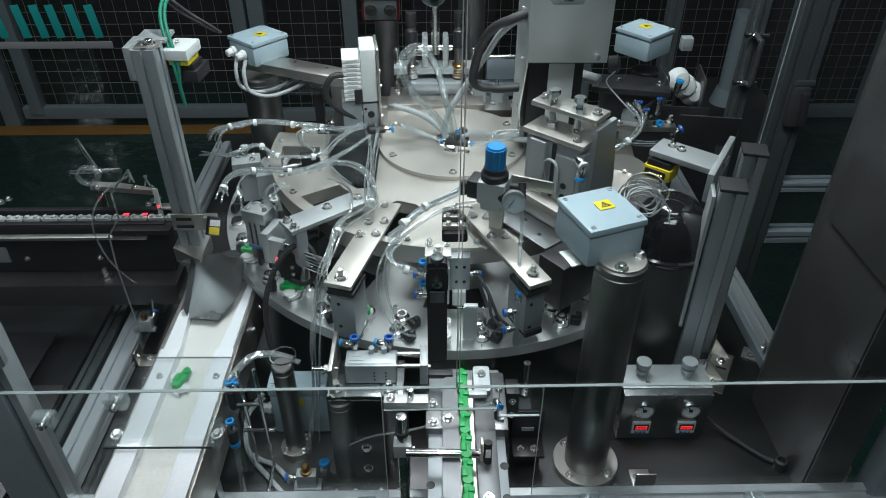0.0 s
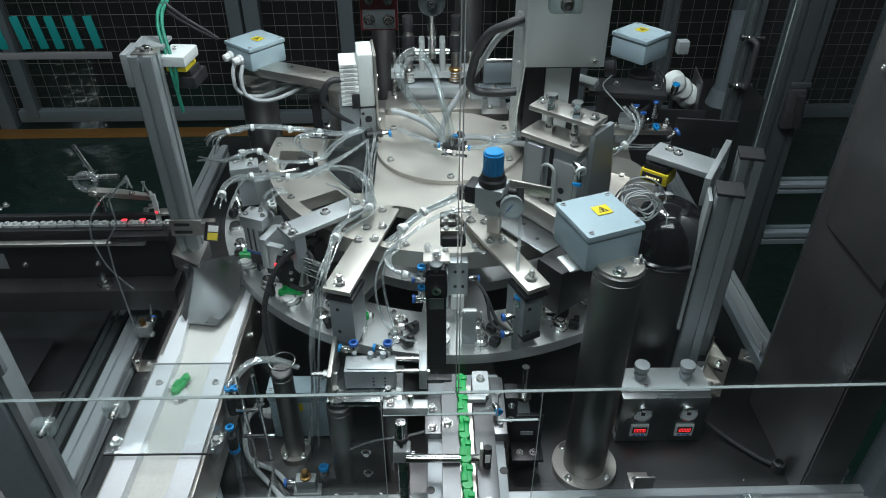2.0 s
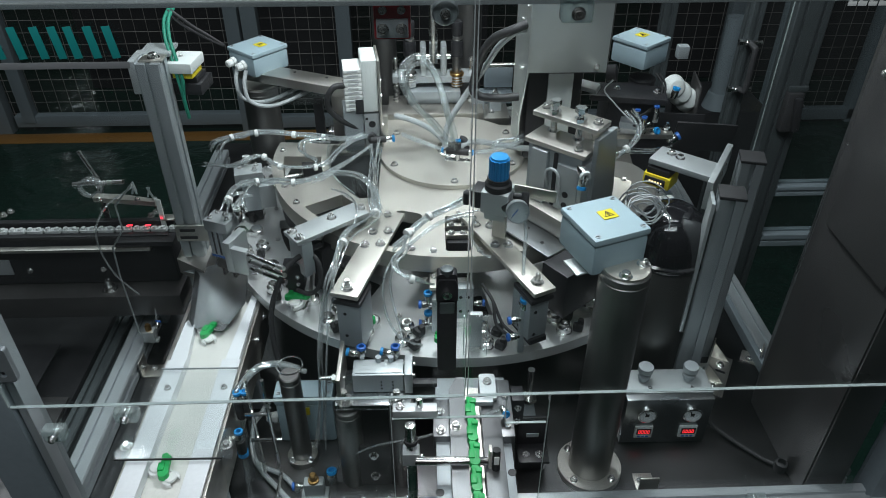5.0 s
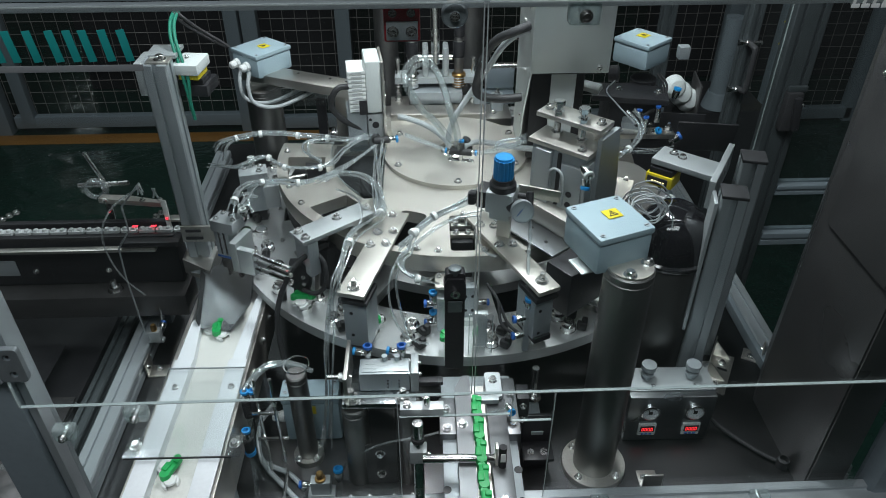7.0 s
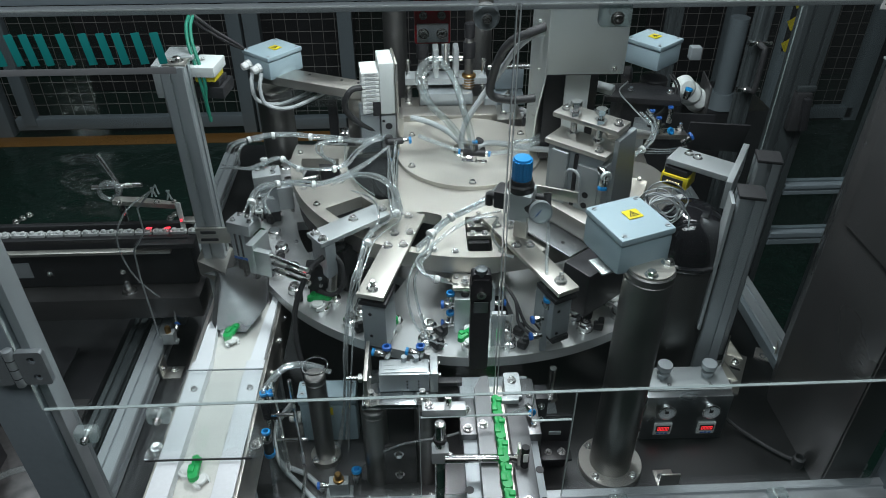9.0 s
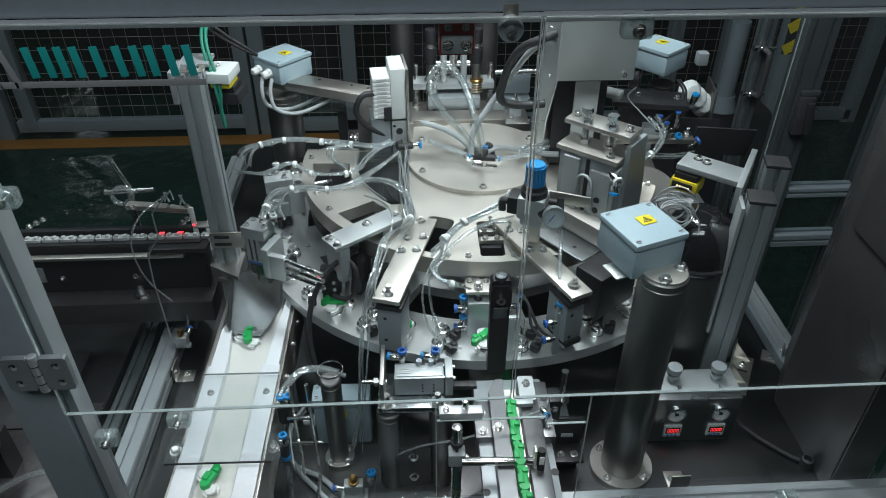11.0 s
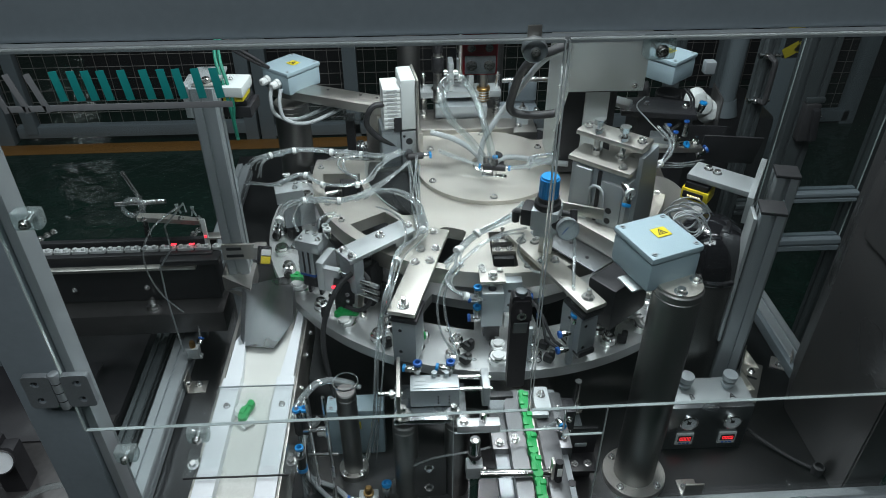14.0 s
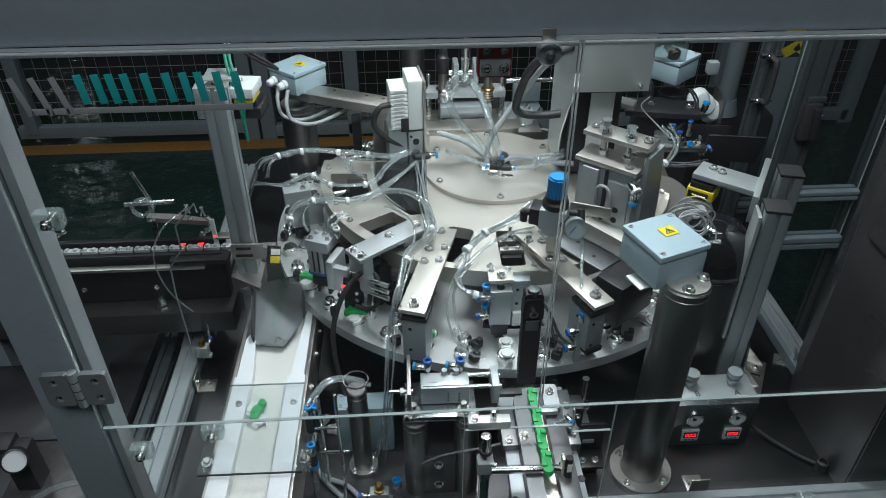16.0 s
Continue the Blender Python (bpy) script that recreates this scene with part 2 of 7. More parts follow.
def arc(r, a0, a1, n=12, cx=0.0, cy=0.0):
    return [(cx + r * math.cos(radians(a0 + (a1 - a0) * i / n)), cy + r * math.sin(radians(a0 + (a1 - a0) * i / n))) for i in range(n + 1)]


def circle(r, n=64, cx=0.0, cy=0.0):
    return [(cx + r * math.cos(2 * math.pi * i / n), cy + r * math.sin(2 * math.pi * i / n)) for i in range(n)]


def round_rect(x0, y0, x1, y1, r, n=4):
    pts = []
    for cx, cy, a in ((x1 - r, y1 - r, 0), (x0 + r, y1 - r, 90), (x0 + r, y0 + r, 180), (x1 - r, y0 + r, 270)):
        pts += arc(r, a, a + 90, n, cx, cy)
    return pts


MESH = {}


def shared(name, make, material):
    if name not in MESH:
        ob = part(name, make(), material, None)
        MESH[name] = ob.data
        bpy.data.objects.remove(ob)
    return MESH[name]


def hex_bolt():
    bm = C(((0, 0, 0), (0, 0, 0.12), 1.0, None, 16))
    add_cyl(bm, (0, 0, 0.12), (0, 0, 0.75), 0.74, 0.70, 6)
    add_cyl(bm, (0, 0, 0.75), (0, 0, 0.84), 0.60, 0.5, 12)
    return bm


def cap_screw():
    bm = lathe([(0.95, 0), (0.95, 0.1), (0.66, 0.1), (0.68, 0.75), (0.60, 0.85), (0.34, 0.85), (0.34, 0.45), (0, 0.45)], 12)
    return bm


def stud_nut():
    bm = C(((0, 0, 0), (0, 0, 0.15), 1.1, None, 14))
    add_cyl(bm, (0, 0, 0.15), (0, 0, 0.75), 0.85, None, 6)
    add_cyl(bm, (0, 0, 0.75), (0, 0, 1.7), 0.46, 0.42, 10)
    return bm


def bolt(parent, p, s=0.008, kind="hex", aim=(0, 0, 1), name="bolt"):
    data = shared(*{"hex": ("hex_bolt", hex_bolt), "cap": ("cap_screw", cap_screw), "stud": ("stud_nut", stud_nut)}[kind], CHROME)
    ob = new(name, data)
    ob.parent = parent
    ob.matrix_basis = Matrix.LocRotScale(p, Vector(aim).to_track_quat("Z", "Y"), (s, s, s))
    return ob


def fitting(parent, p, aim, s=1.0, ring=None, name="push_fitting"):
    """A push-in air fitting with a coloured release ring, pointing along aim."""
    body = new(name, shared("push_fitting", lambda: lathe([(0.0, 0), (0.0042, 0), (0.0042, 0.004), (0.0055, 0.005), (0.0055, 0.013), (0.0048, 0.014), (0, 0.014)], 12), CHROME))
    body.parent = parent
    body.matrix_basis = Matrix.LocRotScale(p, Vector(aim).to_track_quat("Z", "Y"), (s, s, s))
    r = new("release_ring", shared("release_ring_" + (ring or BLUE).name, lambda: lathe([(0.0045, 0.014), (0.006, 0.0145), (0.006, 0.018), (0.0035, 0.0185), (0.0032, 0.014)], 12), ring or BLUE))
    r.parent = body
    return body


def profile_bm(length, w=0.04, d=0.04, slot=0.008):
    """Slotted aluminium profile standing along z, each side with its groove(s)."""
    s, dep = slot / 2, 0.006

    def side(width):
        n = max(1, round(width / 0.04))
        pitch = width / n
        pts = []
        for i in range(n):
            c = -width / 2 + pitch * (i + 0.5)
            pts += [(c - s, 0), (c - s, -dep), (c + s, -dep), (c + s, 0)]
        return pts
    out = []
    for (wid, off, ang) in ((w, d / 2, 0), (d, w / 2, 90), (w, d / 2, 180), (d, w / 2, 270)):
        c, si = math.cos(radians(ang)), math.sin(radians(ang))
        e = wid / 2 - 0.0025
        for u, v in [(e, 0)] + [(a, b) for a, b in reversed(side(wid))] + [(-e, 0)]:
            x, y = u, off + v
            out.append((x * c - y * si, x * si + y * c))
    return slab(out, 0, length)


def lying(bm, m):
    bmesh.ops.transform(bm, matrix=m, verts=bm.verts)
    return bm


LAYX = pose(0, 0, 0, 0, 90, 0)
LAYY = pose(0, 0, 0, -90, 0, 0)


# ---- setting ----
put("ground", B((0, 1, -0.85, 16, 16, 0.1, 0)), FLOORM, "glossy dark green epoxy factory floor", "floor", kind="structure")
put("floor_line", B((-2.1, 2.33, -0.799, 6.0, 0.11, 0.004, 0.001)), LINEM, "worn orange marking line painted on green floor", "floor marking", kind="structure")
put("wall_north", B((0, 7.0, 1.7, 16, 0.2, 5.0, 0)), WALLM, "dim far wall of the factory hall", "wall", kind="structure")
put("wall_south", B((0, -5.0, 1.7, 16, 0.2, 5.0, 0)), WALLM, "dim wall of the factory hall", "wall", kind="structure")
put("wall_west", B((-6, 1, 1.7, 0.2, 12, 5.0, 0)), WALLM, "dim side wall of the factory hall", "wall", kind="structure")
put("wall_east", B((6, 1, 1.7, 0.2, 12, 5.0, 0)), WALLM, "dim side wall of the factory hall", "wall", kind="structure")
put("ceiling", B((0, 1, 4.3, 16, 12.4, 0.2, 0)), WALLM, "dark factory hall ceiling", "ceiling", kind="structure")

deck = thing("machine_base", (0, 0, -0.8), "stainless machine base with a dark brushed deck", "machine base", kind="structure")
part("deck_plate", B((-0.03, 0.02, 0.79, 1.30, 1.34, 0.02, 0.002)), DECK, deck, "dark brushed stainless deck")
part("base_cabinet", B((-0.03, 0.02, 0.40, 1.22, 1.26, 0.76, 0.01)), GREYP, deck)

# frame of the cell: front beam, uprights and rails
put("beam_strip", B((0, -0.610, 0.8125, 1.26, 0.010, 0.007, 0.001)), ALU, "bright aluminium strip under the crossbeam", "trim", kind="structure")
put("front_beam", B((0, -0.582, 0.889, 1.50, 0.044, 0.148, 0.004)), GREYP, "grey painted crossbeam over the clear front doors", "frame beam", kind="structure")
up = thing("front_upright", (-0.640, -0.606, -0.8), "grey painted frame upright beside the hinged clear door", "frame post", kind="structure")
part("post_body", B((-0.006, 0, 0.81, 0.066, 0.044, 1.62, 0.004)), GREYP, up)
part("door_stop", B((0.034, 0.004, 0.81, 0.012, 0.034, 1.62, 0.002)), ALU, up, "bright aluminium stop strip")
put("front_upright_east", lying(B((0, 0, 0.81, 0.07, 0.044, 1.62, 0.004)), pose(0.66, -0.606, -0.8)), GREYP, "grey painted frame upright", "frame post", kind="structure")
put("front_rail", lying(profile_bm(1.25, 0.04, 0.04), pose(-0.60, -0.620, 0.022) @ LAYX), ALU, "bright aluminium profile along the front of the deck", "frame rail", kind="structure")
put("side_rail_west", lying(profile_bm(1.15, 0.04, 0.04), pose(-0.640, -0.58, 0.02) @ LAYY), ALU, "aluminium profile along the side of the deck", "frame rail", kind="structure")
put("side_rail_west_outer", lying(profile_bm(0.62, 0.03, 0.03), pose(-0.700, -0.58, 0.0) @ LAYY), GREYD, "aluminium profile beside the deck rail, darkened to look dim", "frame rail", kind="structure")
put("side_rail_east", lying(profile_bm(1.20, 0.04, 0.04), pose(0.618, -0.56, 0.0) @ LAYY), ALU, "aluminium profile along the side of the deck", "frame rail", kind="structure")
put("side_rail_east_inner", B((0.588, 0.0, 0.012, 0.012, 1.1, 0.024, 0.002)), GREYP, "narrow dark strip beside the side rail", "frame rail", kind="structure")

# dark side panel with its bent edges
sp = thing("side_panel", (0.54, -0.45, 0.0), "large dark smoked side panel of the cell", "panel", kind="structure")
part("sheet", B((0.0, -0.04, 0.44, 0.004, 0.20, 0.88, 0.001)), DARKPANEL, sp)
part("back_flange", lying(B((0, 0, 0.44, 0.004, 0.128, 0.88, 0.001)), pose(0.034, 0.1145, 0, 0, 0, -31.7)), DARKPANEL, sp)
part("front_flange", B((0.03, -0.142, 0.44, 0.06, 0.004, 0.88, 0.001)), DARKPANEL, sp)
part("upper_sheet", B((-0.006, -0.05, 0.62, 0.004, 0.16, 0.40, 0.001)), DARKPANEL, sp)
bolt(sp, (-0.008, 0.02, 0.66), 0.007, "cap", (-1, 0, 0))


def sheet_pane(name, x0, x1, z0, z1, y, th, label, edges="blrt", parent=None):
    """A rectangular acrylic sheet with polished edge strips set on its rim."""
    ob = thing(name, ((x0 + x1) / 2, y, z0), label, "acrylic panel")
    w, h = x1 - x0, z1 - z0
    part("sheet", B((0, 0, h / 2, w, th, h, 0)), PANE, ob)
    e = 0.0012
    for k, b in (("b", (0, 0, -e, w, th * 0.9, e, 0)), ("t", (0, 0, h + e, w, th * 0.9, e, 0)), ("l", (-w / 2 - e, 0, h / 2, e, th * 0.9, h, 0)), ("r", (w / 2 + e, 0, h / 2, e, th * 0.9, h, 0))):
        if k in edges:
            part("polished_edge", B(b), PANEEDGE, ob)
    return ob


YP = -0.635
door_w = sheet_pane("clear_door", -0.607, -0.0185, 0.306, 0.8195, YP, 0.005, "clear acrylic door hinged on the frame", "blrt")
door_e = sheet_pane("clear_door", -0.0125, 0.60, 0.306, 0.8195, YP, 0.005, "clear acrylic door beside the hinged one", "blt")
# fixed sheets below, around the slot for the outfeed rail
sheet_pane("lower_sheet", -0.585, -0.119, 0.045, 0.283, -0.615, 0.004, "clear acrylic sheet below the door", "r")
sheet_pane("lower_sheet", 0.103, 0.60, 0.045, 0.283, -0.615, 0.004, "clear acrylic sheet below the door", "l")
sheet_pane("lower_sheet", -0.116, 0.040, 0.241, 0.283, -0.615, 0.004, "clear acrylic sheet above the outfeed slot", "b")
sheet_pane("lower_sheet", 0.043, 0.100, 0.226, 0.283, -0.615, 0.004, "clear acrylic sheet above the outfeed slot", "bl")

# hinge
hg = part("hinge", C(((0, 0, -0.030), (0, 0, 0.030), 0.0062, None, 20, 0.001)), CYL, door_w, "bare aluminium hinge screwed to post and door", loc=(-0.300, -0.008, 0.083))
for side, leaf in ((-1, "post_leaf"), (1, "door_leaf")):
    lf = part(leaf, lying(slab(round_rect(-0.017, -0.027, 0.017, 0.027, 0.005), -0.004, 0.004, [circle(0.0052, 16, 0.002 * side, z) for z in (-0.014, 0.014)]), pose(0.0235 * side, 0.001, 0, 90, 0, 0)), HINGE, hg)
    for z in (-0.014, 0.014):
        part("screw", C(((0.0255 * side, -0.0005, z), (0.0255 * side, 0.004, z), 0.0050, None, 16)), GREYP, lf)
        part("screw_socket", C(((0.0255 * side, -0.0012, z), (0.0255 * side, 0.001, z), 0.0022, None, 6)), BLACK, lf)
for z in (-0.015, 0.0, 0.015):
    part("knuckle_gap", C(((0, 0, z - 0.0006), (0, 0, z + 0.0006), 0.0065, None, 20)), BLACK, hg)

# brand marking: plain teal bars on the door over a grey stripe with angled starts
sign = thing("door_marking", (-0.421, YP - 0.0035, 0.770), "teal and grey vinyl brand marking on the clear door", "sign")
for x0, w in ((-0.066, 0.024), (-0.038, 0.022), (-0.012, 0.0), (0.008, 0.0), (0.031, 0.022), (0.064, 0.025)):
    for e in ((-1, 1) if w else (0,)):
        part("teal_bar", lying(B((0, 0, 0, 0.0078, 0.0008, 0.030, 0.0004)), pose(x0 + e * (w / 2 - 0.004), 0, 0.016, 0, -6, 0)), TEAL, sign)
part("grey_stripe", B((-0.002, 0, -0.0055, 0.172, 0.0008, 0.0065, 0.0004)), GREYV, sign)
for i in range(3):
    part("grey_stroke", lying(B((0, 0, 0.016, 0.0065, 0.0008, 0.040, 0.0004)), pose(-0.091 - 0.019 * i, 0, -0.006, 0, -14, 0)), GREYV, sign)
    if i:
        part("grey_foot", B((-0.085 - 0.019 * i + 0.004, 0, -0.0058, 0.017, 0.0008, 0.0065, 0.0004)), GREYV, sign)

# black pull handle on the free edge of the hinged door
dh = part("pull_grip", lying(slab(round_rect(-0.0115, 0.0, 0.0115, 0.150, 0.004), -0.005, 0.009), pose(0.2707, -0.010, 0.066, 90, 0, 0)), BLACK, door_w, "matt black plastic pull handle")
part("grip_head", lying(slab([(-0.0125, 0.0), (0.0125, 0.0), (0.0125, 0.022), (0.009, 0.030), (-0.009, 0.030), (-0.0125, 0.022)], -0.004, 0.012), pose(0.2707, -0.010, 0.180, 90, 0, 0)), BLACK, dh)
part("grip_recess", lying(B((0, 0, 0, 0.017, 0.002, 0.026, 0.0008)), pose(0.2707, -0.0198, 0.166, 14, 0, 0)), GREYD, dh, "sloping recess below the screw")
part("screw", C(((0.2707, -0.0250, 0.190), (0.2707, -0.016, 0.190), 0.0058, None, 18)), CHROME, dh)
part("screw_socket", C(((0.2707, -0.0256, 0.190), (0.2707, -0.0245, 0.190), 0.0026, None, 6)), BLACK, dh)
part("clamp_cap", C(((0.2707, -0.012, 0.212), (0.2707, -0.012, 0.220), 0.0075, None, 16, 0.001)), GREYD, dh)

white_mark = thing("door_marking", (0.328, YP - 0.0035, 0.812), "white vinyl brand marking on the clear door", "sign")
for i in range(4):
    part("white_bar", B((0.0095 * i, 0, 0.002, 0.0080, 0.0008, 0.004, 0.0003)), NYLON, white_mark)
    part("white_stroke", lying(B((0, 0, 0.006, 0.0030, 0.0008, 0.012, 0.0003)), pose(0.0095 * i - 0.0022, 0, 0.004, 0, 12, 0)), NYLON, white_mark)

# far fence with a framed mesh door
fence = thing("mesh_fence", (0, 2.42, -0.8), "grey framed wire mesh safety fence", "fence", kind="structure")
for x, w in ((-2.36, 0.085), (-1.02, 0.07), (-0.93, 0.08), (-0.452, 0.075), (0.78, 0.08), (1.6, 0.08), (2.4, 0.08)):
    part("post", B((x, 0, 1.1, w, 0.07, 2.2, 0.004)), GREYP, fence)
for z, x0, x1 in ((0.075, -2.28, -1.05), (1.25, -2.28, -1.05), (0.05, -0.89, 2.4)):
    part("rail", B(((x0 + x1) / 2, -0.01, z, x1 - x0, 0.05, 0.065, 0.003)), GREYP, fence)
part("door_stile", B((-2.20, -0.02, 0.72, 0.065, 0.05, 1.30, 0.003)), GREYP, fence)
wm = bmesh.new()
for i in range(74):
    add_cyl(wm, (-2.30 + i * 0.064, 0.02, 0.08), (-2.30 + i * 0.064, 0.02, 2.2), 0.0018, None, 5)
for i in range(33):
    add_cyl(wm, (-2.32, 0.024, 0.10 + i * 0.064), (2.42, 0.024, 0.10 + i * 0.064), 0.0018, None, 5)
tagged(part("wire_mesh", wm, WIRE, fence), kind="stuff")
put("dark_machine", B((2.30, 3.30, 0.3, 1.6, 0.5, 2.2, 0.02)), BLACK, "dark machine body standing beyond the guard doors", "machine")
put("machine_pedestal", B((1.10, 1.30, -0.47, 0.30, 0.30, 0.66, 0.02)), BLACK, "dark pedestal under the pale round duct", "machine")
put("dark_machine", B((-1.3, 3.4, 0.1, 1.6, 0.8, 1.8, 0.02)), BLACK, "dark machine body standing behind the fence", "machine")
put("dark_machine", B((0.1, 3.2, -0.1, 0.5, 0.5, 1.4, 0.02)), BLACK, "narrow dark machine body behind the fence", "machine")
for x, z in ((-1.5, 0.3), (-1.2, 0.05), (-0.9, 0.5)):
    put("machine_cover", B((x, 2.945, z, 0.28, 0.12, 0.22, 0.03)), CYL, "dull metal covers on the machine behind the fence", "machine cover", group="covers behind the fence")

# side guard doors: slotted profile with clear sheets
def guard_post(x, y, w, z1, label="profile post of the guard doors, darkened as unlit"):
    put("guard_post", profile_bm(z1 + 0.8, w, 0.04), GREYD, label, "frame post", (x, y, -0.8), kind="structure", group="guard posts")


put("guard_post", profile_bm(2.1, 0.04, 0.04), GREYD, "profile post at the rear corner, darkened as unlit", "frame post", (0.650, 0.75, -0.8), kind="structure", group="guard posts")
guard_post(0.687, 0.30, 0.03, 1.3), guard_post(0.812, 0.30, 0.08, 1.3), guard_post(1.07, 0.33, 0.06, 0.372, "profile post with a pale end cap, darkened as unlit")
put("post_cap", B((1.07, 0.33, 0.376, 0.062, 0.044, 0.006, 0.002)), LGREY, "pale plastic end cap on the guard post", "end cap")
for gz, gh in ((0.044, 0.03), (-0.112, 0.04)):
    put("guard_rail", lying(profile_bm(0.180, gh, 0.04), pose(0.855, 0.30, gz) @ LAYX), GREYP, "aluminium cross rail of the guard doors", "frame rail", kind="structure", group="guard rails")
    put("guard_rail", lying(profile_bm(0.062, gh, 0.04), pose(0.706, 0.30, gz - 0.03) @ LAYX), GREYD, "grey cross rail of the guard doors", "frame rail", kind="structure", group="guard rails")


def door_handle(pos, h):
    hd = thing("pull_handle", pos, "black bow handle with bright end bolts on a clear guard door", "handle", "door handles")
    part("grip", tube([(0, 0, 0), (0.004, -0.024, 0.004), (0.006, -0.032, 0.014), (0.006, -0.032, h - 0.014), (0.004, -0.024, h - 0.004), (0, 0, h)], 0.0065, 5, 10), RUBBER, hd)
    for z in (0, h):
        part("end_bolt", C(((-0.022, -0.006, z), (0.03, -0.006, z), 0.0045, None, 10), ((-0.024, -0.006, z), (-0.016, -0.006, z), 0.0075, None, 6), ((-0.006, -0.006, z), (0.0, -0.006, z), 0.007, None, 10)), CHROME, hd)


door_handle((0.678, 0.278, 0.334), 0.112)
dl = thing("door_latch", (0.826, 0.276, 0.222), "black lever latch on the guard door post", "latch")
part("case", B((-0.008, -0.006, 0.055, 0.038, 0.028, 0.100, 0.006)), RUBBER, dl)
part("lever", lying(B((0, 0, 0, 0.018, 0.016, 0.085, 0.006)), pose(0.0, -0.028, 0.055, 0, -8, 0)), BLACK, dl)
part("strike", B((-0.004, -0.008, 0.112, 0.046, 0.010, 0.014, 0.003)), GREYD, dl)
for z in (0.035, 0.075):
    bolt(dl, (0.013, -0.02, z), 0.005, "cap", (0.3, -1, 0))
sheet_pane("guard_sheet", 0.704, 0.770, -0.60, 0.9, 0.30, 0.005, "clear acrylic guard door sheet", "lr")
sheet_pane("guard_sheet", 0.854, 1.038, -0.10, 0.9, 0.30, 0.005, "clear acrylic guard door sheet", "lr")


def level(ob):
    """Marks a thing whose place is already given in the level world."""
    BUILT_LEVEL.add(ob.name)
    return ob


BUILT_LEVEL = set(o.name for o in scene.objects)


# ---- rotary table (turns step by step) ----
STEP = 18.0
S0 = -93.2           # station in front of the outfeed rail


def polar(r, a, z=None):
    x, y = r * math.cos(radians(a)), r * math.sin(radians(a))
    return (x, y) if z is None else (x, y, z)


table = thing("index_table", (0, 0, 0.20), "round milled aluminium index table carrying small nests", "rotary table")
holes = []
for j in range(10):
    c = -72 + 36 * j
    holes.append(arc(0.362, c - 9, c + 9, 8) + arc(0.285, c + 8.5, c - 8.5, 8))
part("plate", slab(circle(0.462, 128), 0.0, 0.02, holes), TABLE, table)
part("hub", lathe([(0.26, -0.02), (0.26, 0.0), (0.2, 0.0), (0.2, 0.11), (0.18, 0.11)], 48), BLACK, table)


def nest_bm():
    bm = lathe([(0.0145, 0), (0.0145, 0.012), (0.012, 0.013), (0.012, 0.018), (0, 0.018)], 20)
    bm2 = lathe([(0.0125, 0), (0.0125, 0.012), (0.0105, 0.013), (0.0105, 0.016), (0, 0.016)], 20)
    bmesh.ops.translate(bm2, vec=(-0.030, 0, 0), verts=bm2.verts)
    tmp = bpy.data.meshes.new("t")
    bm2.to_mesh(tmp)
    bm.from_mesh(tmp)
    bm2.free(), bpy.data.meshes.remove(tmp)
    add_box(bm, -0.015, 0, 0.005, 0.03, 0.010, 0.010, 0.001)
    return bm


def chrome_port():
    bm = lathe([(0.0135, 0), (0.0135, 0.004), (0.0125, 0.005), (0.0125, 0.013), (0.0085, 0.015), (0.0085, 0.021), (0.0055, 0.021), (0.0055, 0.012), (0, 0.012)], 20)
    return bm


def elbow():
    return B((0.022, 0.006, 0.009, 0.016, 0.012, 0.014, 0.003), (0.026, 0.010, 0.013, 0.010, 0.010, 0.020, 0.003))


for i in range(20):
    a = S0 + STEP * i
    n = new("nest", shared("nest", nest_bm, CHROME))
    n.parent, n.matrix_basis = table, pose(*polar(0.438, a), 0.02, 0, 0, a)
    for r in (0.405, 0.437):
        p = new("vacuum_port", shared("vacuum_port", chrome_port, CHROME))
        p.parent, p.matrix_basis = table, pose(*polar(r, a + 8.3), 0.02, 0, 0, a)
        e = new("hose_elbow", shared("hose_elbow", elbow, RUBBER))
        e.parent, e.matrix_basis = table, pose(*polar(r, a + 8.3), 0.02, 0, 0, a + 62)
    b_ = bolt(table, polar(0.372, a + 5, 0.02), 0.005, "cap")

# ---- fixed top plate ----
top = thing("top_plate", (0, 0, 0.32), "ground steel top plate with cut-outs and a raised centre disc", "machine plate")
outer = arc(0.357, 172, 385, 90) + [(0.20, 0.150), (0.125, 0.118), (0.072, 0.123), (0.060, 0.150), (-0.138, 0.150), (-0.138, 0.040), (-0.25, 0.040)]
cuts = [
    round_rect(-0.021, -0.335, 0.021, -0.232, 0.006),
]


def rr_polar(r0, r1, a, w, rr=0.006):
    """A rounded slot cut along a radius."""
    return [(x * math.cos(radians(a)) - y * math.sin(radians(a)), x * math.sin(radians(a)) + y * math.cos(radians(a))) for x, y in round_rect(r0, -w / 2, r1, w / 2, rr)]


cuts[0] = rr_polar(0.235, 0.340, -90, 0.042)
cuts += [rr_polar(0.235, 0.342, -110, 0.050, 0.012)]
for a in (-52, -70, -33, -14, 5):
    cuts.append(rr_polar(0.195, 0.318, a, 0.046, 0.014))
